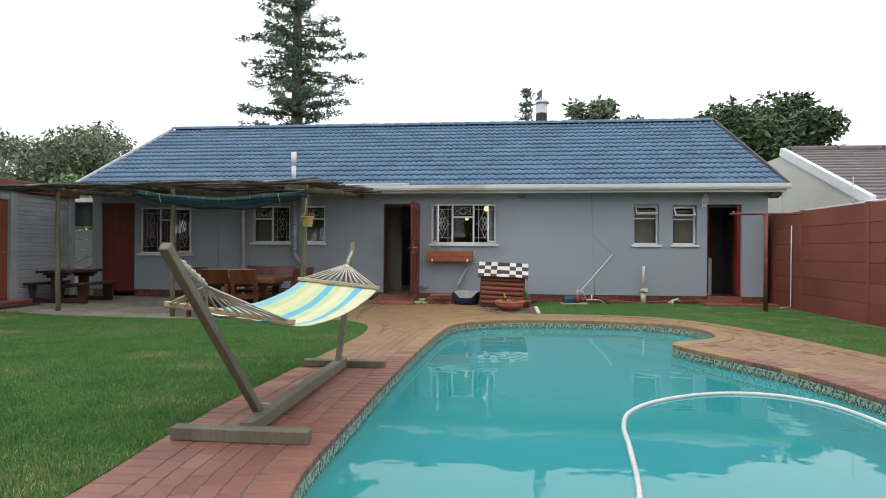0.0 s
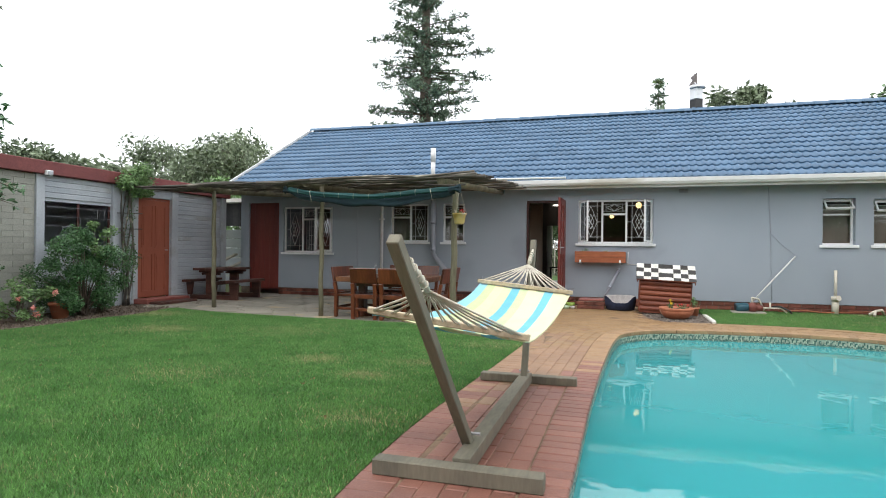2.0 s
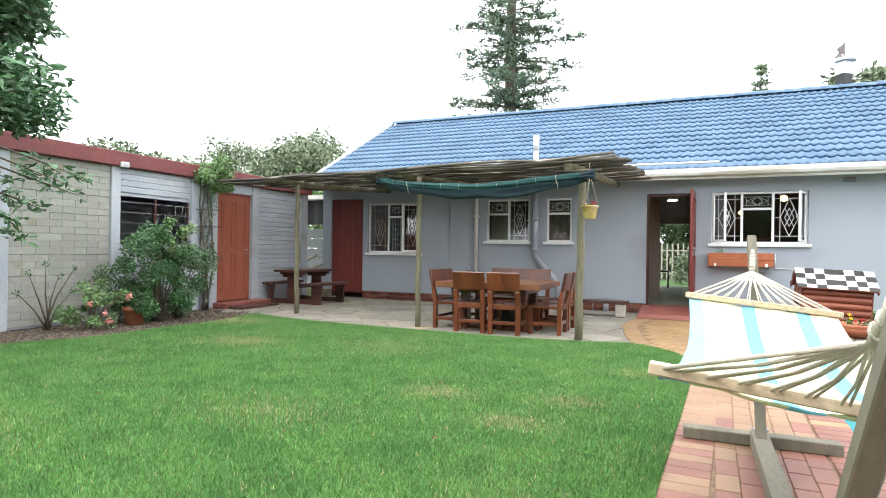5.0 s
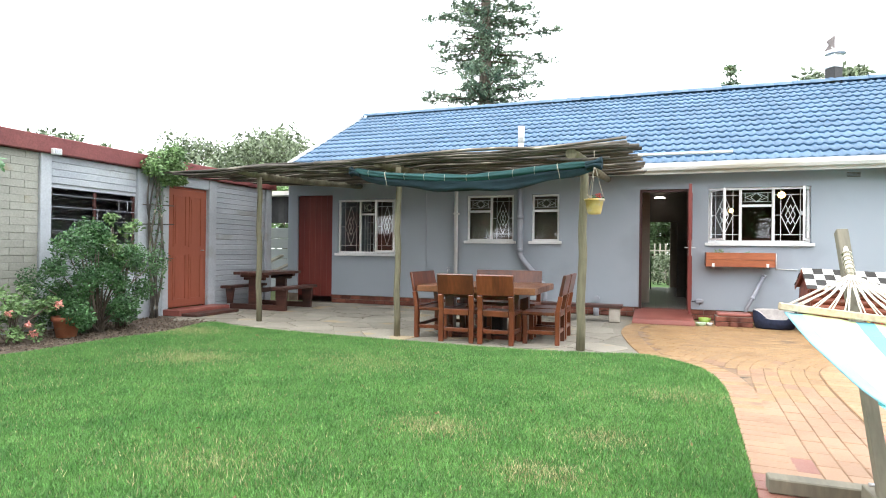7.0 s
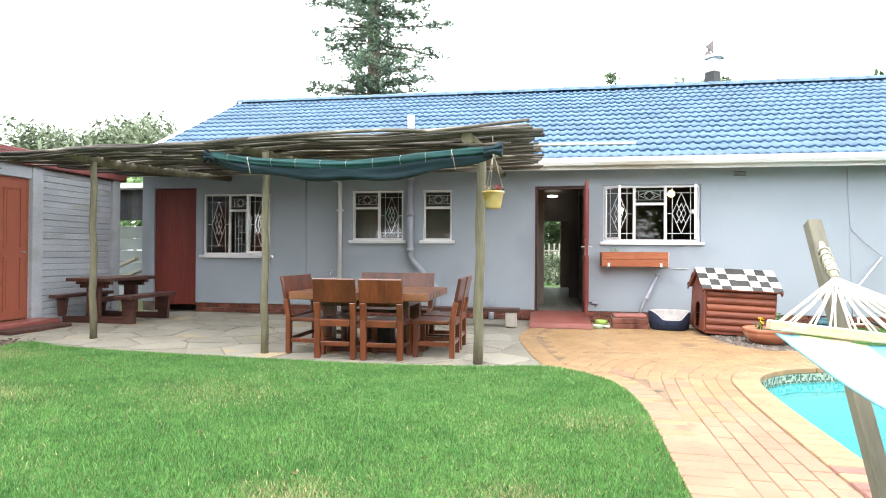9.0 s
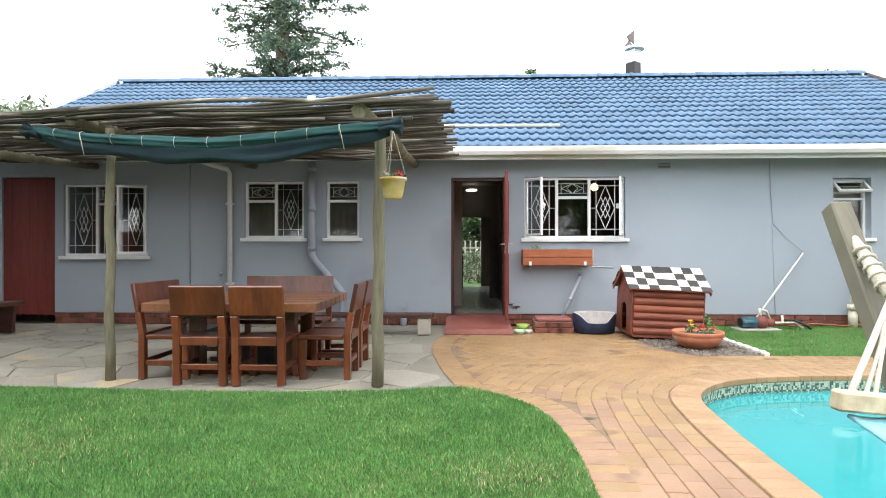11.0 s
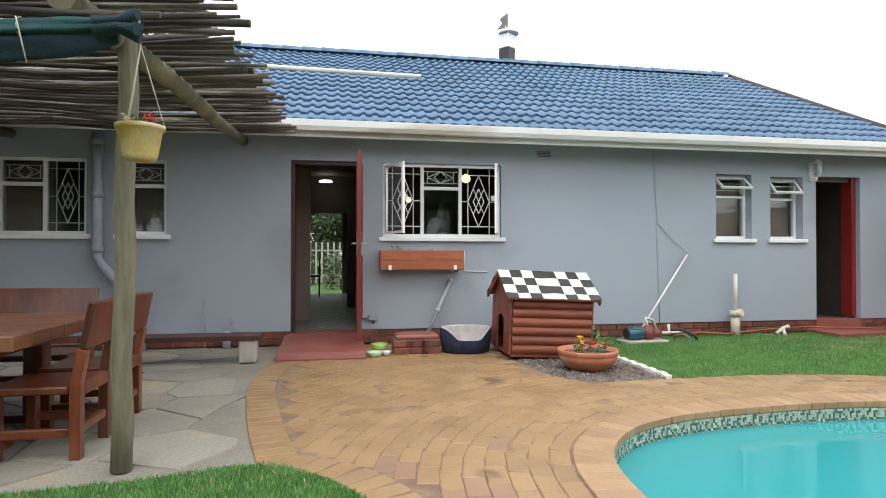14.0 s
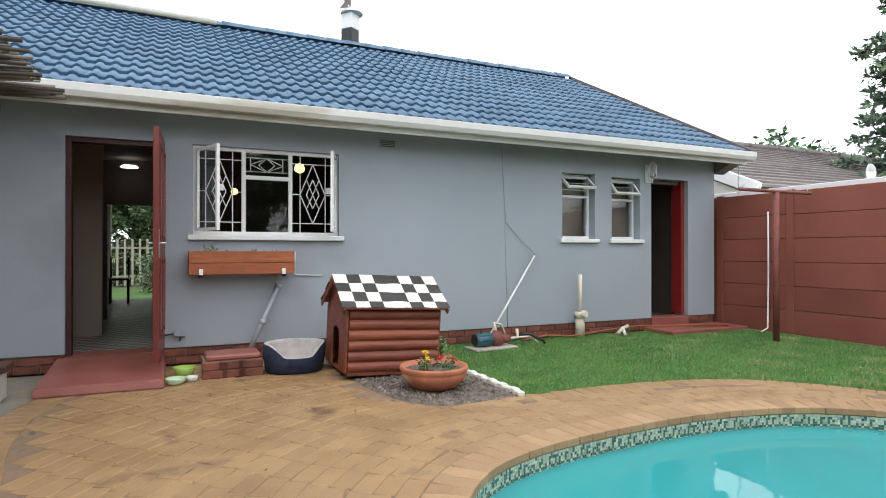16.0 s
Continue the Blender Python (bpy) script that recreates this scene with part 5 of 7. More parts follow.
for j in range(V + 1):
    t = j / V
    row = []
    for i in range(U + 1):
        s = i / U
        a = NB[0].lerp(NB[1], s)
        b = FB[0].lerp(FB[1], s)
        p = a.lerp(b, t)
        p.z -= 0.155 * 4 * t * (1 - t) * (0.75 + 0.5 * math.sin(math.pi * s)) * 0.8 + 0.02
        p.x += 0.03 * math.sin(math.pi * t) * (0.5 - s) * 2
        p.z += 0.002 * math.sin(s * 40 + t * 3) * math.exp(-8 * min(t, 1 - t)) + 0.01 * noise.noise(Vector((s * 4, t * 4, 0)))
        row.append(bm.verts.new(p))
    grid.append(row)
for j in range(V):
    for i in range(U):
        f = bm.faces.new((grid[j][i], grid[j][i + 1], grid[j + 1][i + 1], grid[j + 1][i]))
        f.smooth = True
        s = (i + 0.5) / U
        f.material_index = next(k for k in range(10) if s <= cuts[k + 1])
cl = part("cloth", bm, cloth_mats, hm, "striped cotton cloth")
so_ = cl.modifiers.new("thick", "SOLIDIFY")
so_.thickness = 0.006
for bar, K in ((NB, NK), (FB, FK)):
    for k in range(11):
        s = (k + 0.5) / 11
        p = bar[0].lerp(bar[1], s)
        for d in (-0.012, 0.012):
            bm = bmesh.new()
            q = K + Vector((d * 0.5, 0, 0))
            mid = p.lerp(q, 0.5) - Vector((0, 0, 0.012))
            rod(bm, [p + Vector((d * 0.7, 0, 0.0)), mid, q], 0.0037, 6)
            part("rope", bm, M_ROPE, hm)
for K, T in ((NK, Vector((-0.07, -1.555, 0.315))), (FK, Vector((-0.02, 1.70, 0.33)))):
    bm = bmesh.new()
    rod(bm, [K, K.lerp(T, 0.3), K.lerp(T, 0.7), T], [0.014, 0.018, 0.014, 0.011], 8)
    for k in range(5):
        c = K.lerp(T, 0.15 + 0.15 * k)
        ax = (T - K).normalized()
        u = ax.orthogonal().normalized()
        w_ = ax.cross(u)
        rod(bm, [c + (u * math.cos(a) + w_ * math.sin(a)) * 0.019 for a in [n_ * math.pi / 4 for n_ in range(9)]], 0.004, 5)
    part("knot", bm, M_ROPE, hm, "wrapped cream rope knot")
for a, b in ((NB[0], FB[0]), (NB[1], FB[1])):
    for K, p in ((NK, a), (FK, b)):
        bm = bmesh.new()
        rod(bm, [K, K.lerp(p, 0.5), p], 0.006, 6)
        part("edge_rope", bm, M_ROPE, hm)

# ---- dining set ----
tb = thing("dining_table", (-4.59, 9.25, 0), "chunky square red-brown sleeper wood dining table on patio", "table")
for k in range(7):
    bm = bmesh.new()
    box(bm, -0.745, 0.745, -0.66 + k * 0.1886, -0.66 + k * 0.1886 + 0.186, 0.585, 0.665, 0.006)
    part("plank", bm, M_DINTOP, tb)
for sx in (-1, 1):
    for sy in (-1, 1):
        bm = bmesh.new()
        box(bm, sx * 0.42 - 0.06, sx * 0.42 + 0.06, sy * 0.30 - 0.06, sy * 0.30 + 0.06, 0.05, 0.585, 0.008)
        part("leg", bm, M_DIN, tb)
bm = bmesh.new()
box(bm, -0.5, 0.5, -0.42, 0.42, 0.505, 0.583, 0.006)
part("apron", bm, M_DIN, tb)
for sy in (-1, 1):
    bm = bmesh.new()
    box(bm, -0.55, 0.55, sy * 0.30 - 0.06, sy * 0.30 + 0.06, 0.0, 0.05, 0.006)
    part("stretcher", bm, M_DIN, tb)
bm = bmesh.new()
box(bm, -0.14, 0.16, -0.1, 0.2, 0.10, 0.42, 0.03)
tagged(part("storage_box", bm, M_BLACK), "dark box standing under the dining table", "box").matrix_basis = pose(-4.5, 9.1, -0.10)


def seat_thing(name, label, w, at, turn, group):
    ob = thing(name, at, label, "bench" if "bench" in name else "chair", group, turn)
    h, d = 0.825, 0.44
    hw = w / 2
    for s in (-1, 1):
        bm = bmesh.new()
        x = s * (hw - 0.035)
        beam(bm, (x, 0.03, 0.0), (x, 0.03, 0.40), 0.06, 0.055)
        beam(bm, (x, 0.03, 0.39), (x, -0.004, 0.575), 0.06, 0.05)
        part("back_leg", bm, M_DIN, ob)
        bm = bmesh.new()
        box(bm, x - 0.028, x + 0.028, d - 0.055, d, 0.0, 0.34, 0.005)
        part("front_leg", bm, M_DIN, ob)
        bm = bmesh.new()
        box(bm, x - 0.02, x + 0.02, 0.06, d - 0.055, 0.12, 0.165, 0.004)
        part("stretcher", bm, M_DIN, ob)
    bm = bmesh.new()
    box(bm, -hw + 0.07, hw - 0.07, 0.01, 0.045, 0.13, 0.175, 0.004)
    part("stretcher", bm, M_DIN, ob)
    bm = bmesh.new()
    box(bm, -hw + 0.005, hw - 0.005, 0.065, d + 0.02, 0.345, 0.385, 0.008)
    part("seat", bm, M_DIN, ob)
    bm = bmesh.new()
    box(bm, -hw + 0.07, hw - 0.07, 0.0, 0.05, 0.33, 0.40, 0.005)
    part("seat_rail", bm, M_DIN, ob)
    bm = bmesh.new()
    beam(bm, (-hw, -0.027, 0.70), (hw, -0.027, 0.70), 0.035, 0.25, (0, -0.19, 1), 0.008)
    part("backrest", bm, M_DIN, ob, "broad varnished back board")
    return ob


CH = "heavy red-brown wooden dining chair with broad backrest"
c1 = seat_thing("dining_chair", CH + " at table", 0.45, (-4.77, 8.44, 0), 1, "chairs round the table")
for x, y, a, extra in ((-4.28, 8.43, -1, " at table"), (-3.57, 8.90, 90, " at table end"), (-3.57, 9.45, 90, " at table end")):
    c = copy_thing(c1, pose(x, y, 0, 0, 0, a))
    c["label"] = CH + extra
seat_thing("dining_bench", "heavy red-brown wooden bench with back at the table's end", 0.80, (-5.40, 9.05, 0), -90, "benches round the table")
seat_thing("dining_bench", "heavy red-brown wooden bench with back on the table's wall side", 0.98, (-4.56, 10.22, 0), 180, "benches round the table")

# ---- picnic table ----
pt = thing("picnic_table", (-9.33, 11.0, 0), "dark red-brown picnic table with attached benches beside shed", "table", turn=2)
for k in range(4):
    bm = bmesh.new()
    box(bm, -0.31 + k * 0.158, -0.31 + k * 0.158 + 0.153, -0.62, 0.62, 0.63, 0.68, 0.005)
    part("plank", bm, M_PICNIC, pt)
for y in (-0.42, 0.42):
    bm = bmesh.new()
    box(bm, -0.11, 0.11, y - 0.035, y + 0.035, 0.1, 0.58, 0.008)
    part("leg", bm, M_PICNIC, pt)
    bm = bmesh.new()
    box(bm, -0.29, 0.29, y - 0.035, y + 0.035, 0.58, 0.629, 0.01)
    box(bm, -0.22, 0.22, y - 0.035, y + 0.035, 0.53, 0.58, 0.01)
    part("bracket", bm, M_PICNIC, pt)
    bm = bmesh.new()
    box(bm, -0.50, 0.66, y - 0.04, y + 0.04, 0.0, 0.10, 0.01)
    part("foot", bm, M_PICNIC, pt)
bm = bmesh.new()
box(bm, -0.03, 0.03, -0.385, 0.385, 0.3, 0.38, 0.005)
part("stretcher", bm, M_PICNIC, pt)
for x0, x1 in ((0.46, 0.72), (-0.60, -0.40)):
    bn = thing("picnic_bench", (-9.33, 11.0, 0), "dark red-brown backless bench beside the picnic table", "bench", "picnic benches", 2)
    bm = bmesh.new()
    box(bm, x0, x1, -0.60, 0.55, 0.375, 0.425, 0.006)
    part("seat", bm, M_PICNIC, bn)
    for y in (-0.45, 0.40):
        bm = bmesh.new()
        v = [bm.verts.new(p) for p in ((x0 + 0.06, y - 0.03, 0.101 if x1 < 0.665 else 0), (x1 - 0.06, y - 0.03, 0.101 if x1 < 0.665 else 0), (x1 - 0.02, y - 0.03, 0.374), (x0 + 0.02, y - 0.03, 0.374))]
        v2 = [bm.verts.new(u.co + Vector((0, 0.06, 0))) for u in v]
        bm.faces.new(v)
        bm.faces.new(v2[::-1])
        for i in range(4):
            bm.faces.new((v[i], v2[i], v2[(i + 1) % 4], v[(i + 1) % 4]))
        bmesh.ops.recalc_face_normals(bm, faces=bm.faces[:])
        part("leg", bm, M_PICNIC, bn)

# ---- by the wall ----
pb = thing("low_plank_bench", (-3.1, 11.4, 0), "low dark plank bench resting on grey concrete blocks", "bench")
bm = bmesh.new()
box(bm, -1.5, 0.09, -0.02, 0.24, 0.225, 0.275, 0.006)
part("plank", bm, M_PICNIC, pb)
for x in (-0.115, -1.35):
    bm = bmesh.new()
    box(bm, x, x + 0.165, 0.0, 0.21, 0.0, 0.224, 0.012)
    part("block", bm, M_CONC, pb, "bare concrete block")
bm = bmesh.new()
rod(bm, [(-3.50, WY - 0.002, 0.29), (-3.50, WY - 0.06, 0.29)], 0.048, 12)
rod(bm, [(-3.50, WY - 0.06, 0.29), (-3.50, WY - 0.063, 0.29)], 0.03, 12)
rod(bm, [(-3.50, WY - 0.11, 0.0), (-3.50, WY - 0.11, 0.20)], 0.05, 12)
one("waste_pipe", bm, M_PIPEGREY, "short grey waste pipe stub over a gully pipe", "pipe", kind="thing")
bm = bmesh.new()
rod(bm, [(-3.75, WY - 0.05, 0.0), (-3.75, WY - 0.05, 0.55)], 0.009, 6)
one("thin_pipe", bm, M_PIPEGREY, "thin grey standpipe rising in front of the wall", "pipe", kind="thing")
# dog house
dh = thing("dog_house", (-0.03, 11.70, 0.0), "red-brown timber dog house with black and white checkered roof", "dog house")
dh.matrix_basis = pose(-0.09, 11.46, 0.018, 0, 2.4, -1) @ Matrix.Diagonal((0.96, 1.14, 0.975, 1))
W2, D2, H2, R2 = 0.44, 0.33, 0.58, 0.88
for k in range(6):
    bm = bmesh.new()
    z0, z1 = 0.03 + k * 0.095, 0.03 + k * 0.095 + 0.093
    n = 5
    for y, s in ((-D2, -1),):
        ring = [(y, z0)] + [(y - 0.022 * math.sin(math.pi * (j / n)) ** 0.7, z0 + (z1 - z0) * j / n) for j in range(1, n)] + [(y, z1), (y + 0.012, z1), (y + 0.012, z0)]
        a = [bm.verts.new((-W2, yy, zz)) for yy, zz in ring]
        b = [bm.verts.new((W2, yy, zz)) for yy, zz in ring]
        bm.faces.new(a[::-1])
        bm.faces.new(b)
        for j in range(len(ring)):
            bm.faces.new((a[j], a[(j + 1) % len(ring)], b[(j + 1) % len(ring)], b[j]))
    bmesh.ops.recalc_face_normals(bm, faces=bm.faces[:])
    part("cladding_board", bm, M_DOGWOOD, dh)
    bm = bmesh.new()
    box(bm, -W2, W2, D2 - 0.012, D2 + 0.005, z0, z1, 0.003)
    part("cladding_board", bm, M_DOGWOOD, dh)
for s in (-1, 1):
    bm = bmesh.new()
    x = s * (W2 + 0.006)
    if s < 0:
        outline = [(-D2, 0.03), (-0.12, 0.03), (-0.12, 0.30), (-0.10, 0.38), (0, 0.42), (0.10, 0.38), (0.12, 0.30), (0.12, 0.03), (D2, 0.03), (D2, H2), (0, R2 - 0.03), (-D2, H2)]
    else:
        outline = [(-D2, 0.03), (D2, 0.03), (D2, H2), (0, R2 - 0.03), (-D2, H2)]
    a = [bm.verts.new((x, y, z)) for y, z in outline]
    e = [bm.edges.new((a[i], a[(i + 1) % len(a)])) for i in range(len(a))]
    r = bmesh.ops.triangle_fill(bm, edges=e, use_beauty=True)
    ex = bmesh.ops.extrude_face_region(bm, geom=[g for g in r["geom"] if isinstance(g, bmesh.types.BMFace)])
    for g in ex["geom"]:
        if isinstance(g, bmesh.types.BMVert):
            g.co.x += s * 0.018
    bmesh.ops.recalc_face_normals(bm, faces=bm.faces[:])
    part("gable", bm, M_DOGWOOD, dh)
bm = bmesh.new()
box(bm, -W2, W2, -D2, D2, 0.0, 0.03)
part("floor_board", bm, M_DOGWOOD, dh)
# black sheets added inside: the hollow's shade is put into their colour
bm = bmesh.new()
box(bm, -W2 + 0.02, W2 - 0.02, -D2 + 0.02, D2 - 0.02, 0.031, 0.04)
box(bm, W2 - 0.03, W2 - 0.02, -D2 + 0.02, D2 - 0.02, 0.04, 0.55)
part("inner_lining", bm, M_BLACK, dh)
ang = math.degrees(math.atan2(R2 - 0.60, 0.38))
for s in (-1, 1):
    bm = bmesh.new()
    beam(bm, (0, s * 0.0, R2), (0, s * 0.39, R2 - 0.275), 1.00, 0.025, (0, s * 0.27, 0.39))
    part("roof_board", bm, M_DOGWOOD, dh, "stained timber roof board")
M_CHKW = mat("white_vinyl", (0.62, 0.60, 0.54), (0.72, 0.70, 0.65), 8, 0.4, 0.3, 30, grain=0.05)
M_CHKB = mat("black_vinyl", (0.022, 0.020, 0.018), (0.035, 0.032, 0.028), 8, 0.4, 0.3, 30)
for s in (-1, 1):
    sheet = None
    bm = bmesh.new()
    nx, ny, sub = 8, 4, 3
    cell = 0.1312
    g = []
    for j in range(ny * sub + 1):
        row = []
        for i in range(nx * sub + 1):
            u = -0.525 + i * cell / sub
            d = min(0.0 + j * cell / sub, 0.475)
            lift = 0.016 + 0.006 * noise.noise(Vector((u * 9, d * 9, s)))
            edge = 0.012 * noise.noise(Vector((u * 12, 3, s))) if j == ny * sub else 0
            y = (d + edge) * 0.817
            z = R2 - (d + edge) * 0.577 + lift
            row.append(bm.verts.new((u, s * (y + 0.006), z)))
        g.append(row)
    for j in range(ny * sub):
        for i in range(nx * sub):
            f = bm.faces.new((g[j][i], g[j][i + 1], g[j + 1][i + 1], g[j + 1][i]))
            f.material_index = (i // sub + j // sub + (1 if (i // sub) > 3 else 0)) % 2
    c = part("checkered_sheet", bm, [M_CHKW, M_CHKB], dh, "black and white checkered vinyl sheet")
    m_ = c.modifiers.new("thick", "SOLIDIFY")
    m_.thickness, m_.offset = 0.005, 0
for s in (-1, 1):
    bm = bmesh.new()
    for t_ in (-1, 1):
        beam(bm, (s * 0.508, 0, R2 - 0.022), (s * 0.508, t_ * 0.395, R2 - 0.30), 0.016, 0.055, (0, t_ * 0.27, 0.39))
    part("barge_board", bm, M_DOGWOOD, dh)
# dog bed
db = thing("dog_bed", (-0.85, 11.72, 0), "round navy blue plush dog bed with grey fleece lining", "dog bed")
def lip(a, r, z):
    f = min(1.0, 1.5 * max(0.0, math.cos(a + math.pi / 2)) ** 4)
    return z * (1 - 0.45 * f) if z > 0.1 else z
bm = bmesh.new()
lathe(bm, [(0.002, 0.0), (0.24, 0.0), (0.265, 0.02), (0.285, 0.14), (0.29, 0.25), (0.28, 0.27)], seg=40, sy=0.80, top=lip)
part("outer_shell", bm, M_NAVY, db, "navy blue plush outside")
bm = bmesh.new()
lathe(bm, [(0.28, 0.27), (0.262, 0.275), (0.245, 0.25), (0.225, 0.12), (0.20, 0.09), (0.002, 0.075)], seg=40, sy=0.80, top=lip)
part("lining", bm, M_FLEECE, db, "pale grey fleece lining")
# bowls
for x, y, r, h, m_, lab in ((-1.87, 11.55, 0.085, 0.055, "pale_green_enamel", "pale green food bowl beside the red doorstep"), (-1.80, 11.80, 0.095, 0.10, "lime_enamel", "lime green food bowl beside the red doorstep"),
                            (-1.745, 11.62, 0.055, 0.045, "white_enamel", "small white food bowl with dark food inside")):
    col = {"pale_green_enamel": (0.42, 0.55, 0.38), "lime_enamel": (0.28, 0.42, 0.08), "white_enamel": (0.62, 0.60, 0.58)}[m_]
    b = thing("food_bowl", (x, y, 0), lab, "bowl", "food bowls")
    bm = bmesh.new()
    lathe(bm, [(0.002, 0), (r * 0.65, 0), (r * 0.8, h * 0.4), (r, h), (r * 0.93, h), (r * 0.72, h * 0.45), (r * 0.6, h * 0.3), (0.002, h * 0.28)], seg=20)
    part("bowl", bm, mat(m_, col, None, 10, 0.3, 0.02, 50, grain=0.03), b)
    bm = bmesh.new()
    lathe(bm, [(r * 0.68, h * 0.42), (0.002, h * 0.5)], seg=16)
    part("food", bm, M_SOIL if r < 0.06 else M_CHKW, b)
# planter bowl, small pots
fb = thing("flower_bowl", (0.06, 10.53, 0), "wide terracotta bowl planted with yellow and red flowers", "flower pot")
bm = bmesh.new()
lathe(bm, [(0.002, 0), (0.15, 0.0), (0.20, 0.03), (0.25, 0.08), (0.272, 0.13), (0.268, 0.137), (0.276, 0.145), (0.284, 0.175), (0.276, 0.19), (0.262, 0.188), (0.25, 0.15), (0.002, 0.145)], seg=40)
part("bowl", bm, M_POT, fb)
bm = bmesh.new()
lathe(bm, [(0.25, 0.152), (0.12, 0.158), (0.002, 0.162)], seg=24)
part("soil", bm, M_SOIL, fb)
bm = bmesh.new()
leaves(bm, [(-0.09, -0.05, 0.22, 0.05), (-0.1, 0.0, 0.19, 0.06), (0.05, 0.03, 0.18, 0.06), (0.16, 0.0, 0.20, 0.06), (0.1, -0.1, 0.18, 0.05)], 260, 0.02, 11)
part("leaves", bm, M_LEAF, fb)
bm = bmesh.new()
leaves(bm, [(-0.10, -0.06, 0.31, 0.018), (-0.09, -0.07, 0.26, 0.01)], 60, 0.014, 12)
rod(bm, [(-0.1, -0.06, 0.16), (-0.10, -0.06, 0.30)], 0.003, 4)
part("yellow_flowers", bm, M_YELFL, fb)
bm = bmesh.new()
leaves(bm, [(0.04, 0.0, 0.235, 0.02), (0.09, 0.05, 0.24, 0.02), (0.0, 0.06, 0.22, 0.02), (0.17, -0.02, 0.23, 0.018)], 110, 0.013, 13)
part("red_flowers", bm, M_REDFL, fb)["kind"] = "stuff"
sp2 = thing("flower_pot", (0.40, 11.12, 0), "small terracotta pot with a green herb beside dog house", "flower pot")
bm = bmesh.new()
lathe(bm, [(0.002, 0), (0.07, 0), (0.09, 0.12), (0.1, 0.12), (0.1, 0.15), (0.09, 0.15), (0.002, 0.13)], seg=18)
part("pot", bm, M_POT, sp2)
bm = bmesh.new()
leaves(bm, [(0, 0, 0.22, 0.09), (-0.03, 0, 0.27, 0.06)], 260, 0.022, 14)
part("leaves", bm, M_LEAFLT, sp2)
bm = bmesh.new()
leaves(bm, [(-0.35, -0.13, 0.22, 0.06), (-0.28, -0.12, 0.25, 0.06), (-0.05, -0.13, 0.19, 0.03), (0.12, -0.13, 0.21, 0.03), (0.33, -0.13, 0.20, 0.04), (0.42, -0.13, 0.19, 0.03), (-0.15, -0.13, 0.2, 0.03), (0.22, -0.13, 0.2, 0.03)], 520, 0.018, 15)
part("seedlings", bm, M_LEAFLT, pl, "sparse green seedlings")["kind"] = "stuff"
# white scalloped edging
ed = thing("lawn_edging", (0.575, 10.0, 0), "white scalloped concrete edging along the small lawn", "edging")
em = mesh_of("edging_block", lambda b: (box(b, -0.03, 0.03, 0, 0.085, -0.02, 0.03, 0.008)), M_CONC)
ew = mat("whitewashed_edging", (0.55, 0.54, 0.48), (0.65, 0.64, 0.58), 8, 0.8, 0.3, 80)
em.materials.clear()
em.materials.append(ew)
for k in range(13):
    piece("edging_block", em, ed, pose(0.012 * (k % 2), 0.09 * k, 0.005 * (k % 2)))
# clothes pole
cp = thing("washing_line_pole", (4.92, 11.0, 0), "rusty red steel washing line pole on the small lawn", "pole")
bm = bmesh.new()
rod(bm, [(0, 0, 0), (0, 0, 1.86)], 0.038, 12)
part("pole", bm, M_RUST, cp)
bm = bmesh.new()
rod(bm, [(-0.66, 0, 1.87), (0.66, 0.0, 1.87)], 0.022, 8)
part("crossbar", bm, M_RUST, cp)
bm = bmesh.new()
for x in (-0.6, -0.3, 0.3, 0.6):
    rod(bm, [(x, 0, 1.885), (x, 0, 1.91), (x + 0.02, 0, 1.925)], 0.005, 5)
part("hook", bm, M_STEEL, cp)
bm = bmesh.new()
rod(bm, [(5.70, 11.68, 1.68), (5.69, 11.67, 0.9), (5.69, 11.68, 0.05), (5.45, 11.6, 0.02)], 0.012, 6)
one("white_hose", bm, M_PIPEWHITE, "thin white hose hanging down the red wall", "hose", kind="thing")
# electric fence on the red wall
ef = thing("electric_fence", (5.76, 0, 1.9), "thin white electric fence strands on the boundary wall", "fence")
for y in (-2, 1.0, 4.0, 7.0, 9.7, 12.2):
    bm = bmesh.new()
    rod(bm, [(0, y, 0), (0, y, 0.52)], 0.006, 5)
    for k in range(5):
        rod(bm, [(0, y, 0.1 + 0.09 * k), (0, y, 0.125 + 0.09 * k)], 0.014, 6)
    part("post", bm, M_PIPEWHITE, ef)
for k in range(5):
    bm = bmesh.new()
    rod(bm, [(0, -2, 0.11 + 0.09 * k), (0, 12.2, 0.11 + 0.09 * k)], 0.0012, 3)
    part("wire", bm, M_STEEL, ef)
# pool hose
bm = bmesh.new()
hp_ = smooth_loop([(0.35, 1.3), (0.62, 2.3), (0.74, 3.1), (0.80, 3.6), (0.93, 4.0), (1.24, 4.38), (1.74, 4.68), (2.2, 4.74), (2.55, 4.55), (2.72, 4.1), (2.75, 3.2)], 6, False)
rod(bm, [(x, y, -0.128 - 0.012 * (i % 2) * 0) for i, (x, y) in enumerate(hp_)], 0.017, 10)
one("pool_cleaner_hose", bm, M_PIPEWHITE, "white ribbed pool cleaner hose floating on turquoise water", "hose", kind="thing")
hring = mesh_of("hose_rib", lambda b: rod(b, [(0, 0, -0.006), (0, 0, 0.006)], 0.019, 8), M_PIPEWHITE)
ho = bpy.data.objects["pool_cleaner_hose"]
pp, st = spaced(hp_, 0.06, False)
for p, d in pp:
    piece("hose_rib", hring, ho, Matrix.Translation((p.x, p.y, -0.128)) @ Vector((d.x, d.y, 0)).to_track_quat("Z", "Y").to_matrix().to_4x4())
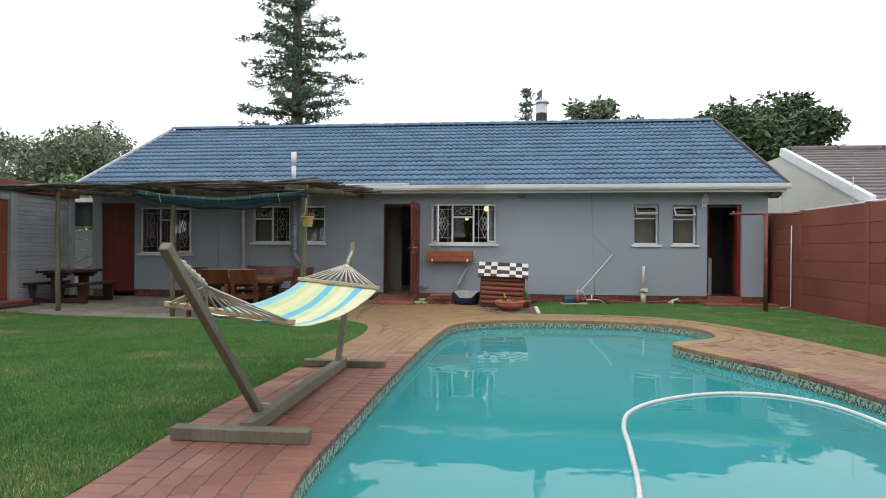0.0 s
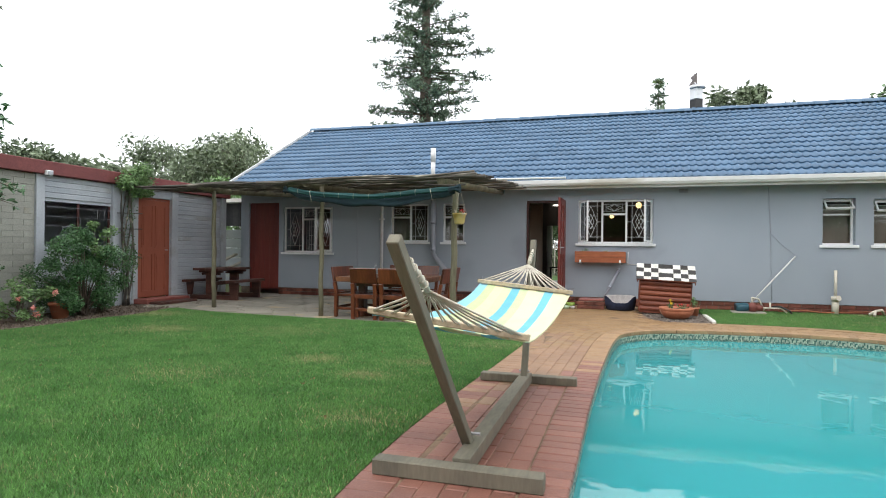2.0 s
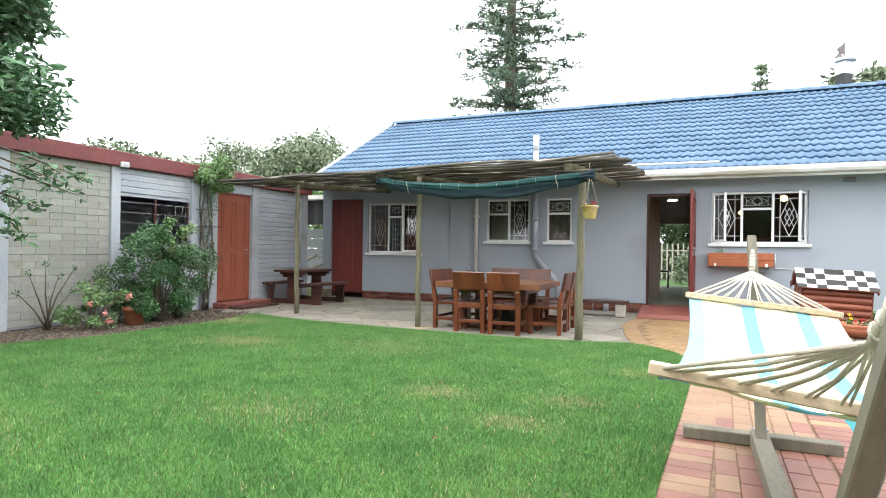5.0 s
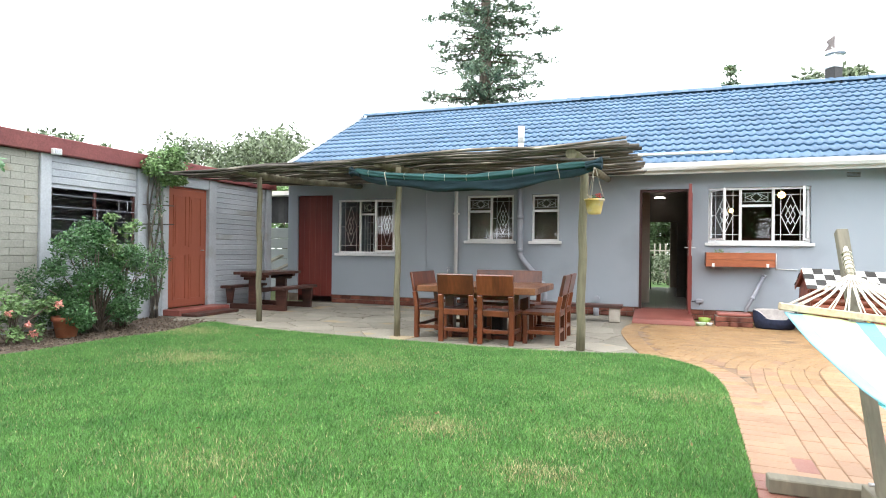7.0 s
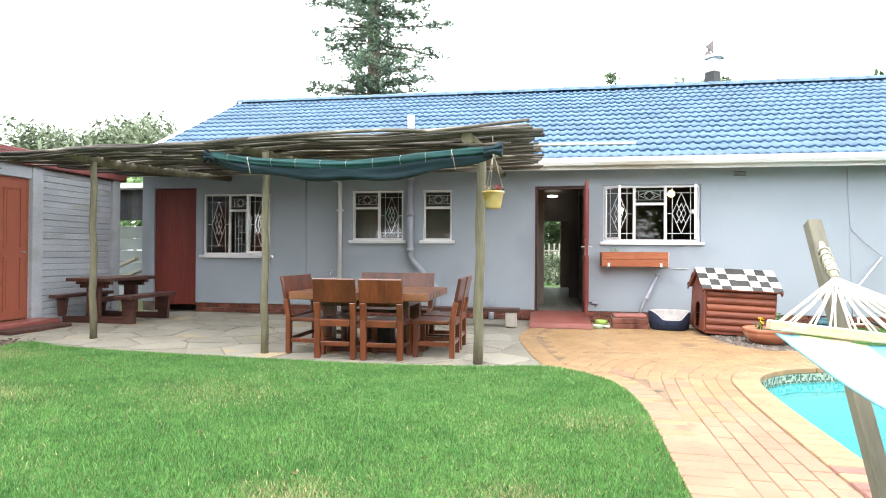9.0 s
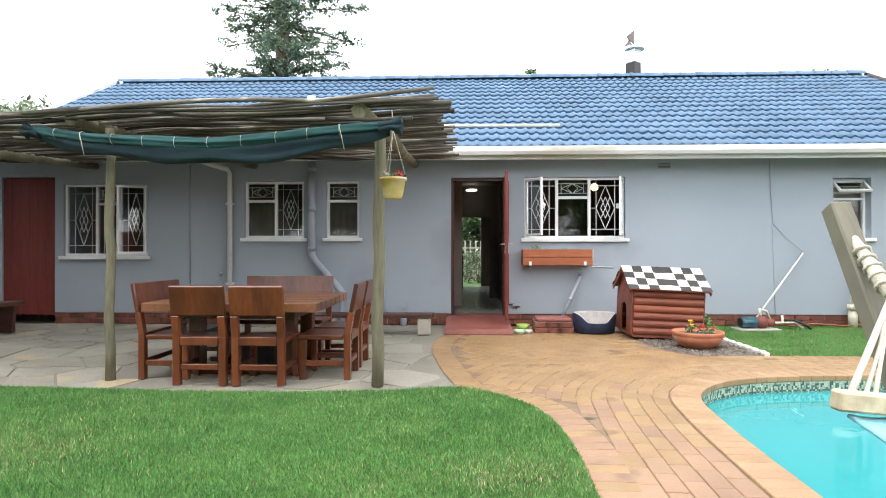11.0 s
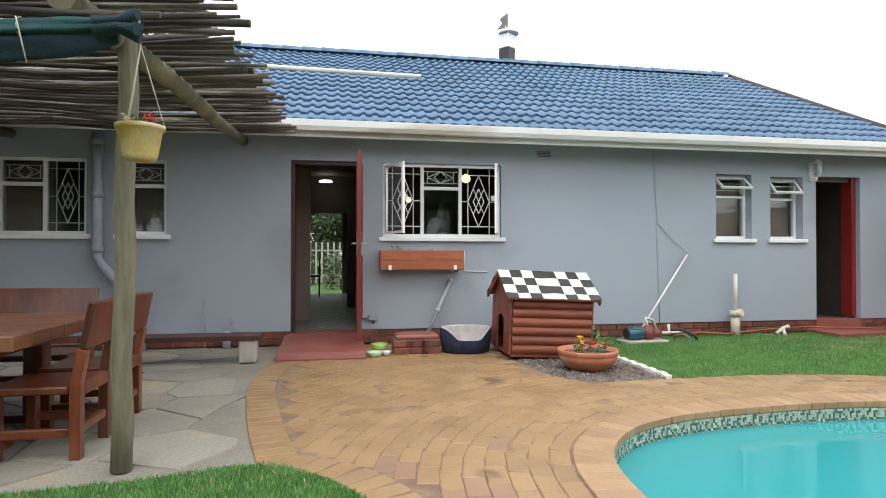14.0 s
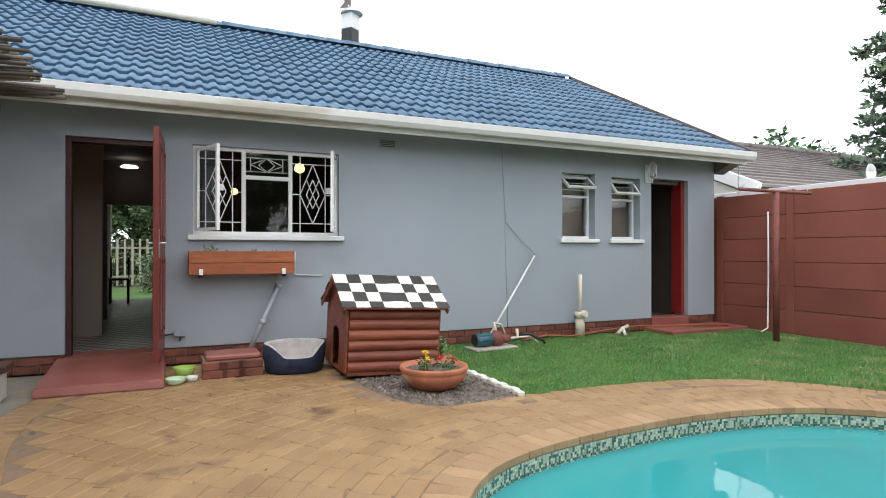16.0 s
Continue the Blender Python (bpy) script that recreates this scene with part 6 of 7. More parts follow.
# pool steps
for k, r in enumerate((0.42, 0.78, 1.12)):
    bm = bmesh.new()
    z = -0.32 - 0.24 * k
    lathe(bm, [(0.002, z), (r - 0.02, z), (r, z - 0.02), (r, z - 0.24)], (2.55, 8.25, 0), 32)
    part("pool_step", bm, M_POOL, pool)

# ---- shed front ----
bays = [(-2.9, -0.35, 0), (-0.2, 1.3, 0), (1.45, 2.75, 0), (2.9, 4.1, 0), (4.25, 5.51, 0), (5.68, 7.10, 1), (10.32, 11.75, 0)]
strip = 0.0915


def slat(name, y0, y1, z0, h, m, parent, d=0.028):
    bm = bmesh.new()
    box(bm, -0.045, -0.03 + d, y0, y1, z0, z0 + h, 0.004 if name == "brick" else 0.011)
    return part(name, bm, m, parent)


for y0, y1, brick in bays:
    for k in range(24):
        z0 = 0.03 + k * 0.0945
        deep = 0.020 if k % 3 == 0 else 0.026
        if brick or (y0 == 4.25):
            n, off = 4, (k % 2) * 0.5
            xs = [y0] + [y0 + (y1 - y0) * (i + off) / n for i in range(1 if not off else 0, n)] + [y1]
            for a, b in zip(xs, xs[1:]):
                if b - a > 0.05:
                    slat("brick", a + 0.001, b - 0.001, z0, 0.0935, M_SHEDN, shed, deep)
        else:
            slat("board", y0, y1, z0, 0.0935, M_SHED if y0 > 9 else M_SHEDN, shed, deep)
for k in range(24):
    z0 = 0.03 + k * 0.0945
    if z0 + 0.09 < 1.14 or z0 > 1.88:
        slat("board", 7.25, 8.62, z0, 0.0935, M_SHED, shed, 0.024)
for y0, y1 in ((-0.35, -0.2), (1.3, 1.45), (2.75, 2.9), (4.1, 4.25), (5.51, 5.68), (7.10, 7.25), (8.62, 8.80), (9.10, 9.225), (10.135, 10.32), (11.75, 11.93)):
    bm = bmesh.new()
    box(bm, -0.03, 0.035, y0, y1, 0.0, 2.30, 0.008)
    part("pilaster", bm, M_SHED, shed)
bm = bmesh.new()
box(bm, -0.03, 0.004, 8.80, 9.10, 0.0, 2.3)
part("infill_panel", bm, M_SHED, shed)
bm = bmesh.new()
box(bm, -0.03, 0.01, 9.225, 10.135, 2.125, 2.3)
part("lintel", bm, M_SHED, shed)
wd = thing("window", (-9.99, 0, 0), "dark shed window opening with white horizontal burglar bars", "window")
wd["kind"] = "structure"
bm = bmesh.new()
for v in (1.30, 1.46, 1.62, 1.78):
    beam(bm, (0.0, 7.26, v), (0.0, 8.61, v), 0.006, 0.006, bevel=0)
for i, y in enumerate((7.6, 7.95, 8.3, 7.75, 8.1, 8.45)):
    z = 1.30 + 0.16 * (i % 3)
    beam(bm, (0.0, y, z), (0.0, y, z + 0.16), 0.006, 0.006, bevel=0)
part("burglar_bars", bm, M_PIPEGREY, wd)
bm = bmesh.new()
for a in ((7.255, 7.29, 1.145, 1.865), (8.58, 8.615, 1.145, 1.865), (7.92, 7.96, 1.145, 1.865)):
    box(bm, -0.07, -0.04, a[0], a[1], a[2], a[3])
part("window_frame", bm, M_FRAME, wd)
bm = bmesh.new()
box(bm, -0.056, -0.052, 7.29, 8.58, 1.15, 1.86)
part("pane", bm, M_GLASS, wd).visible_shadow = False
bm = bmesh.new()
box(bm, -0.06, -0.03, 9.235, 9.27, 0.05, 2.115)
box(bm, -0.06, -0.03, 10.09, 10.125, 0.05, 2.115)
box(bm, -0.06, -0.03, 9.27, 10.09, 2.08, 2.115)
tagged(part("door_frame", bm, M_SHEDDOOR), "terracotta painted door frame of the shed", "door frame", kind="structure").matrix_basis = pose(-9.99, 0, 0)
d = thing("door", (-10.035, 9.275, 0.11), "closed terracotta painted four-panel shed door", "door", turn=90)
d["kind"] = "structure"
bm = bmesh.new()
panel_door(bm, 0.81, 1.965, 0.04, [(0.09, 0.37, 0.12, 0.88), (0.44, 0.72, 0.12, 0.88), (0.09, 0.37, 1.0, 1.86), (0.44, 0.72, 1.0, 1.86)])
part("door_leaf", bm, M_SHEDDOOR, d)
bm = bmesh.new()
rod(bm, [(0.76, -0.02, 0.95), (0.76, -0.06, 0.95), (0.68, -0.065, 0.95)], 0.008, 6)
part("door_handle", bm, M_STEEL, d)
bm = bmesh.new()
box(bm, -9.98, -9.62, 9.12, 10.30, 0.0, 0.10, 0.012)
one("doorstep", bm, M_STEP)
bm = bmesh.new()
box(bm, -9.615, -9.30, 9.15, 10.15, 0.0, 0.05, 0.012)
one("doorstep", bm, M_PICNIC)
bl = thing("bulkhead_lamp", (-9.885, 7.23, 2.33), "small white bulkhead floodlight on the maroon roof edge", "lamp")
bm = bmesh.new()
box(bm, -0.0, 0.06, -0.06, 0.06, -0.05, 0.03, 0.008)
part("lamp_body", bm, M_WHITE, bl)
bm = bmesh.new()
box(bm, 0.061, 0.068, -0.045, 0.045, -0.04, 0.02)
part("lens", bm, M_STEEL, bl)
# yard beyond the gap: block wall, dark canopy
bm = bmesh.new()
for k in range(6):
    box(bm, -16.0, -9.8, 15.2, 15.3, k * 0.28, k * 0.28 + 0.27, 0.008)
one("yard_wall", bm, M_SHED)
bm = bmesh.new()
box(bm, -16, -10.1, 12.9, 15.0, 2.3, 2.4)
one("lean_to_roof", bm, M_CREAM)
bm = bmesh.new()
n = 30
rows = [[bm.verts.new((-12.5 + 0.085 * i, 13.2 + 0.02 * math.sin(i), z)) for i in range(n)] for z in (1.70, 2.3)]
rows += [[bm.verts.new(v.co + Vector((0, 0.01, 0))) for v in r] for r in rows]
for r0, r1 in ((rows[0], rows[1]), (rows[3], rows[2])):
    for i in range(n - 1):
        bm.faces.new((r0[i], r0[i + 1], r1[i + 1], r1[i]))
one("dark_awning", bm, M_BLACK, "dark shade netting hanging beyond the passage gap", "awning", kind="thing")
bm = bmesh.new()
for k, (x, z) in enumerate(((-11.6, 0.3), (-11.2, 0.5), (-11.4, 0.7))):
    beam(bm, (x - 0.5, 13.4 + 0.1 * k, z - 0.2), (x + 0.6, 13.5, z + 0.25), 0.12, 0.05)
    beam(bm, (x, 13.4, 0.0), (x, 13.4, z), 0.08, 0.08)
one("timber_pile", bm, M_CONC, "pile of old timber offcuts stacked beyond the passage", "timber pile", kind="thing")

# ---- neighbour's house ----
nb = thing("neighbour_house", (8.6, 0, 0), "white neighbouring house with a grey tiled roof", "house")
bm = bmesh.new()
prof = [(14.4, 0), (22.6, 0), (22.6, 4.05), (18.5, 4.14), (14.4, 2.34)]
vs = [[bm.verts.new((x, y, z)) for y, z in prof] for x in (0, 0.2)]
bm.faces.new(vs[0][::-1])
bm.faces.new(vs[1])
for k in range(5):
    bm.faces.new((vs[0][k], vs[0][(k + 1) % 5], vs[1][(k + 1) % 5], vs[1][k]))
bmesh.ops.recalc_face_normals(bm, faces=bm.faces[:])
box(bm, 0.2, 14, 14.4, 14.6, 0, 2.35)
part("wall", bm, M_CREAM, nb)
bm = bmesh.new()
beam(bm, (-0.02, 14.0, 2.36), (-0.02, 18.5, 4.26), 0.14, 0.24, (0, -0.4, 1), 0)
part("verge", bm, M_WHITE, nb)
for k in range(16):
    t0, t1 = k / 16, (k + 1) / 16
    y0, y1, z0, z1 = 14.0 + 4.5 * t0, 14.0 + 4.5 * t1 + 0.03, 2.42 + 1.90 * t0 + 0.03, 2.42 + 1.90 * t1
    bm = bmesh.new()
    v = [bm.verts.new(p) for p in ((0.05, y0, z0), (14, y0, z0), (14, y1, z1), (0.05, y1, z1), (0.05, y0, z0 - 0.05), (14, y0, z0 - 0.05), (14, y1, z1 - 0.05), (0.05, y1, z1 - 0.05))]
    for q in ((0, 1, 2, 3), (4, 7, 6, 5), (0, 4, 5, 1), (2, 6, 7, 3), (0, 3, 7, 4), (1, 5, 6, 2)):
        bm.faces.new([v[i] for i in q])
    bmesh.ops.recalc_face_normals(bm, faces=bm.faces[:])
    part("tile_course", bm, M_GREYROOF, nb, "grey-brown concrete roof tile course")
for k in range(10):
    bm = bmesh.new()
    rod(bm, [(0.3 + 1.3 * k, 18.5, 4.32), (0.3 + 1.3 * k + 1.25, 18.5, 4.32)], 0.12, 8)
    part("ridge_tile", bm, M_GREYROOF, nb)
sd = thing("satellite_dish", (12.7, 14.3, 2.72), "small white satellite dish on the neighbour's wall", "satellite dish")
sd.matrix_basis = sd.matrix_basis @ Matrix.Diagonal((0.62, 0.62, 0.62, 1))
bm = bmesh.new()
lathe(bm, [(0.002, 0.0), (0.2, 0.03), (0.33, 0.10), (0.32, 0.11), (0.2, 0.05), (0.002, 0.02)], seg=18)
for v in bm.verts:
    v.co = Vector((v.co.x, -v.co.z * 0.9, v.co.y + 0.35))
part("dish", bm, M_WHITE, sd)
bm = bmesh.new()
rod(bm, [(0, 0.05, 0.35), (0, 0.15, -0.1)], 0.02, 6)
part("bracket", bm, M_STEEL, sd)

ob_ = thing("neighbour_outbuilding", (7.2, 9.5, 0), "low cream outbuilding with a white fascia beyond the red wall", "outbuilding")
bm = bmesh.new()
box(bm, -0.05, 2.4, 0.05, 4.6, 0.0, 2.02)
part("wall", bm, M_CREAM, ob_)
bm = bmesh.new()
box(bm, -0.12, 2.45, 0.0, 4.65, 2.021, 2.165, 0.01)
part("fascia", bm, M_WHITE, ob_, "white painted fascia and flat roof")


M_LEAFDK = mat("dark_grey_green_leaf", (0.055, 0.095, 0.04), (0.10, 0.155, 0.07), 1, 0.65, 0.1, 10, rand=0.45, grain=0.3)

# ---- trees and shrubs ----
def cloud(name, parent, material, centres, n, size, seed, squash=1.0, long=1.6, droop=0.0, label=""):
    q = np.random.default_rng(seed)
    c = np.array(centres)
    k = q.integers(0, len(c), n)
    d = q.normal(size=(n, 3))
    d /= np.linalg.norm(d, axis=1)[:, None]
    d *= (c[k, 3] * q.random(n) ** 0.4)[:, None]
    d[:, 2] *= squash
    p = c[k, :3] + d
    a = q.normal(size=(n, 3)) * (1, 1, 0.6) - (0, 0, droop)
    a /= np.linalg.norm(a, axis=1)[:, None]
    b = np.cross(a, q.normal(size=(n, 3)))
    b /= np.linalg.norm(b, axis=1)[:, None]
    s = (size * q.uniform(0.6, 1.3, n))[:, None]
    fold = np.cross(a, b)
    v = np.stack([p, p + a * s * long * 0.5 + b * s * 0.4, p + a * s * long + fold * s * 0.2, p + a * s * long * 0.5 - b * s * 0.4], 1).reshape(-1, 3)
    me = bpy.data.meshes.new(name)
    me.from_pydata(v.tolist(), [], np.arange(4 * n).reshape(-1, 4).tolist())
    me.materials.append(material)
    ob = new(name, me)
    ob.parent = parent
    ob["kind"] = "stuff"
    if label:
        ob["label"] = label
    return ob


def broad_tree(at, height, radius, label, material, seed, n=9000, leaf=0.16, droop=0.0, low=0.35, squash=0.8, name="tree"):
    q = random.Random(seed)
    t = thing(name, at, label, "tree")
    bm = bmesh.new()
    th = height * low
    rod(bm, [(0, 0, 0), (0.05 * height * 0.1, 0, th * 0.5), (0, 0.05, th)], [height * 0.035, height * 0.027, height * 0.022], 10)
    ends = []
    for k in range(11):
        a = k * 2.4 + q.uniform(-0.3, 0.3)
        r = radius * q.uniform(0.35, 0.85)
        z = th + (height - th) * q.uniform(0.25, 0.88)
        e = Vector((r * math.cos(a), r * math.sin(a), z))
        m_ = Vector((e.x * 0.45, e.y * 0.45, th + (z - th) * 0.55))
        rod(bm, [(0, 0, th * 0.92), m_, e], [height * 0.014, height * 0.009, height * 0.003], 6)
        ends.append(e)
        for _ in range(5):
            f = e + Vector((q.uniform(-1, 1), q.uniform(-1, 1), q.uniform(-0.4, 0.8))) * radius * 0.35
            rod(bm, [m_.lerp(e, 0.6), e.lerp(f, 0.5), f], [height * 0.005, height * 0.003, height * 0.001], 4)
            ends.append(f)
    part("trunk", bm, M_BARK, t)
    cs = [(e.x, e.y, e.z, radius * q.uniform(0.20, 0.36)) for e in ends]
    cloud("crown", t, material, cs, n, leaf, seed, squash, 1.8, droop)
    return t


def conifer(at, height, radius, label, seed, bare=0.2, tiers=26, leaf=0.13, per=60, power=0.62):
    """A conifer with whorls of uneven limbs whose needle tufts turn up at the ends."""
    q = random.Random(seed)
    t = thing("conifer_tree", at, label, "tree")
    bm = bmesh.new()
    rod(bm, [(0, 0, 0), (0, 0, height * 0.5), (0, 0, height)], [height * 0.018, height * 0.012, 0.02], 10)
    cs = []
    for i in range(tiers):
        f = i / (tiers - 1)
        z = height * (bare + (1 - bare) * f * 0.98) + q.uniform(-0.12, 0.12)
        R = radius * (1 - f) ** power + 0.12
        turn = q.uniform(0, 6.28)
        for k in range(8):
            if q.random() < 0.2:
                continue
            a = turn + k * 2 * math.pi / 8 + q.uniform(-0.35, 0.35)
            r = R * q.choice((0.45, 0.65, 0.8, 0.95, 1.1)) * q.uniform(0.85, 1.12)
            u = Vector((math.cos(a), math.sin(a), 0))
            dz = q.uniform(-0.10, 0.22)
            p0, p1, p2 = Vector((0, 0, z)), u * r * 0.55 + Vector((0, 0, z + dz * 0.3 * r)), u * r + Vector((0, 0, z + dz * r))
            rod(bm, [p0, p1, p2], [0.035 * (1 - f) + 0.014, 0.022, 0.007], 4)
            m = max(3, int(r / 0.2))
            for j in range(m):
                w_ = 0.16 + 0.84 * (j + 0.5) / m
                if q.random() < 0.08:
                    continue
                c = p0.lerp(p1, w_ / 0.55) if w_ < 0.55 else p1.lerp(p2, (w_ - 0.55) / 0.45)
                side = u.cross(Vector((0, 0, 1))) * q.uniform(-0.22, 0.22) * (0.5 + w_)
                cs.append((c.x + side.x, c.y + side.y, c.z + q.uniform(-0.06, 0.10), q.uniform(0.12, 0.26)))
    part("trunk", bm, M_BARK, t)
    cloud("crown", t, M_CONIF, cs, per * len(cs) // 3, leaf, seed, 0.6, 2.2, -0.25)
    return t


conifer((-8.5, 22.6, 0), 17.5, 2.75, "tall dark green conifer rising behind the house roof", 3, 0.22, 30, 0.07, 100, 0.5)
conifer((1.5, 40, 0), 12.2, 1.3, "small distant conifer top behind the chimney", 5, 0.5, 14, 0.12, 20)
conifer((17.0, 15.6, 0), 9.5, 2.2, "dark conifer beyond the neighbour's grey roof", 6, 0.1, 22, 0.12, 40)
broad_tree((-24.4, 30.5, 0), 7.5, 3.9, "grey-green willowy tree far behind the shed", M_WILLOW, 7, 18000, 0.15, 0.9, 0.4)
broad_tree((-18.0, 14.6, 0), 3.9, 1.5, "dense green tree showing above the shed roof", M_WILLOW, 8, 9000, 0.12)
broad_tree((-19.6, 15.6, 0), 4.1, 1.7, "rounded grey-green tree beyond the shed roof", M_WILLOW, 48, 9000, 0.12)
broad_tree((-18.5, 16.8, 0), 3.8, 1.8, "grey-green tree showing above the shed roof", M_WILLOW, 18, 8000, 0.13)
broad_tree((-31, 26, 0), 5.2, 4.0, "distant grey-green tree beyond the garden shed", M_WILLOW, 28, 8000, 0.22)
broad_tree((13.2, 32, 0), 9.7, 3.6, "dense dark green tree behind the neighbour's house", M_LEAFDK, 9, 26000, 0.20, squash=0.85)
broad_tree((4.9, 33, 0), 9.8, 2.4, "light green tree crown behind the roof ridge", M_WILLOW, 10, 19000, 0.18)
broad_tree((22, 24, 0), 6.0, 2.8, "green tree far beyond the neighbour's roof", M_LEAF, 12, 6000, 0.2)
broad_tree((-2.6, 31, 0), 5.4, 3.0, "broad green tree in the street beyond the front garden", M_LEAFDK, 13, 24000, 0.17, low=0.12)
broad_tree((-13.4, 17.5, 0), 3.6, 1.6, "bright green bush behind the yard wall", M_LEAFLT, 14, 4500, 0.11, low=0.2)
# trees that close the garden on the south side
for x, y, h, r, s_ in ((-7, -13, 6.3, 4.2, 61), (0.5, -14, 6, 4.2, 62), (7.5, -13, 6.3, 4.2, 63), (-14, -9, 5.5, 3.6, 64)):
    broad_tree((x, y, 0), h, r, "broad green tree closing the garden on its south side", M_LEAF, s_, 7000, 0.3, low=0.2)
# near tree by the shed
t = thing("garden_tree", (-8.9, 3.55, 0), "leafy green garden tree growing close to the shed", "tree")
bm = bmesh.new()
q = random.Random(21)
rod(bm, [(0, 0, 0), (0.05, 0.05, 0.8), (0.12, 0.0, 1.5), (0.2, 0.1, 2.2)], [0.10, 0.085, 0.07, 0.05], 10)
cs = []
for k in range(26):
    a = q.uniform(0, 6.28)
    r = q.uniform(0.3, 1.25)
    e = Vector((0.35 + r * 0.8 * math.cos(a), 0.25 + r * math.sin(a), q.uniform(2.4, 4.4)))
    rod(bm, [(0.15, 0.05, 1.5), (e.x * 0.5, e.y * 0.5, e.z * 0.62 + 0.5), e], [0.035, 0.02, 0.006], 5)
    cs.append((e.x, e.y, e.z, q.uniform(0.22, 0.4)))
for k in range(13):
    e = Vector((q.uniform(0.0, 0.65), q.uniform(0.85, 1.5), q.uniform(2.45, 4.2)))
    rod(bm, [(0.15, 0.05, 1.6), (e.x * 0.5, e.y * 0.5, e.z * 0.7 + 0.3), e], [0.03, 0.018, 0.006], 5)
    cs.append((e.x, e.y, e.z, q.uniform(0.24, 0.36)))
twigs = [(0.55, 1.2, 1.75), (0.5, 1.3, 1.5), (0.6, 1.0, 1.35), (0.95, 1.75, 1.8), (0.95, 1.55, 1.72), (0.9, 1.7, 1.62), (0.85, 1.35, 1.45), (0.8, 1.2, 1.15), (0.9, 1.1, 1.3), (0.9, 1.35, 3.5), (0.9, 1.45, 3.3)]
tc = []
for e in twigs:
    rod(bm, [(0.2, 0.1, 1.7), (e[0] * 0.8, e[1] * 0.55, e[2] + 0.25), e], [0.02, 0.012, 0.003], 5)
    for w_ in (0.35, 0.5, 0.65, 0.8, 0.95):
        tc.append((e[0] * (0.8 + 0.2 * w_), e[1] * (0.55 + 0.45 * w_), e[2] + 0.25 * (1 - w_), 0.06))
part("trunk", bm, M_BARK, t)
cloud("crown", t, M_TREELEAF, cs, 19000, 0.05, 21, 0.9, 2.5)
cloud("twig_leaves", t, M_TREELEAF, tc, 560, 0.045, 22, 0.9, 2.2)


def shrub(name, at, label, cs, n, leaf, seed, material, category="shrub", long=1.6):
    s = thing(name, at, label, category)
    bm = bmesh.new()
    q_ = random.Random(seed)
    for c in cs:
        rod(bm, [(q_.uniform(-0.05, 0.05), q_.uniform(-0.05, 0.05), 0), (c[0] * 0.4, c[1] * 0.4, c[2] * 0.55), (c[0], c[1], c[2])], [0.014, 0.01, 0.003], 5)
    part("stem", bm, M_BARK, s)["kind"] = "stuff"
    cloud("leaves", s, material, cs, n, leaf, seed, 1.0, long)
    return s


def blob(seed, n, rx, ry, z0, z1, r0, r1):
    q_ = random.Random(seed)
    out = []
    for _ in range(n):
        z = q_.uniform(z0, z1)
        k = math.sqrt(max(0.05, 1 - abs((z - (z0 + z1) * 0.45) / (z1 - z0)) * 1.3))
        out.append((q_.uniform(-rx, rx) * k, q_.uniform(-ry, ry) * k, z, q_.uniform(r0, r1)))
    return out


shrub("shrub", (-9.25, 7.35, 0), "dense green leafy shrub growing against the shed window", blob(31, 34, 0.45, 0.8, 0.12, 1.3, 0.12, 0.22), 22000, 0.026, 31, M_LEAF)
shrub("shrub", (-9.3, 7.75, 0), "light green tall shoots of a shrub below window", blob(32, 12, 0.25, 0.35, 0.8, 1.5, 0.06, 0.12), 1300, 0.035, 32, M_LEAFLT)
shrub("geranium_bush", (-9.3, 6.35, 0), "straggly geranium bush with pink flowers in the bed", blob(33, 16, 0.3, 0.42, 0.1, 0.62, 0.07, 0.13), 1500, 0.035, 33, M_LEAFLT)
g = bpy.data.objects["geranium_bush"]
cloud("pink_flowers", g, M_PINKFL, [(0.25, 0.05, 0.12, 0.05), (0.28, 0.3, 0.42, 0.05), (0.2, -0.2, 0.35, 0.03), (0.3, -0.05, 0.22, 0.03)], 170, 0.022, 34)
shrub("bare_twig_bush", (-9.65, 5.95, 0), "sparse bare twigs of a rose bush by shed", [(0.1, 0.3, 0.5, 0.05), (0.05, -0.25, 0.75, 0.04), (0.0, -0.35, 0.5, 0.04), (0.1, 0.1, 0.7, 0.04), (0.0, 0.0, 0.85, 0.04), (0.05, 0.35, 0.8, 0.03)], 130, 0.022, 35, M_LEAF)
fp = thing("flower_pot", (-9.20, 6.90, 0), "plain terracotta flower pot standing in the bed", "flower pot")
bm = bmesh.new()
lathe(bm, [(0.002, 0), (0.105, 0), (0.145, 0.2), (0.16, 0.2), (0.163, 0.25), (0.148, 0.25), (0.14, 0.21), (0.002, 0.21)], seg=24)
part("pot", bm, M_POT, fp)
cloud("leaves", fp, M_LEAF, [(0, 0, 0.4, 0.16), (0.05, 0.1, 0.5, 0.14)], 700, 0.032, 36)
cr = thing("climber", (-9.90, 8.92, 0), "twining climber with light green crown on the shed", "climbing plant")
bm = bmesh.new()
for k in range(6):
    p = k * 1.1
    rod(bm, [(0.05 + 0.03 * math.sin(p + z * 3), -0.15 + 0.03 * k + 0.07 * math.sin(p + z * 2.3), z) for z in [j * 0.235 for j in range(11)]], [0.02 - 0.001 * j for j in range(11)], 6)
for z in (0.9, 1.45, 1.75):
    rod(bm, [(0.03, -0.3, z), (0.04, 0.3, z + 0.02)], 0.009, 5)
part("stem", bm, M_LATH, cr)["kind"] = "stuff"
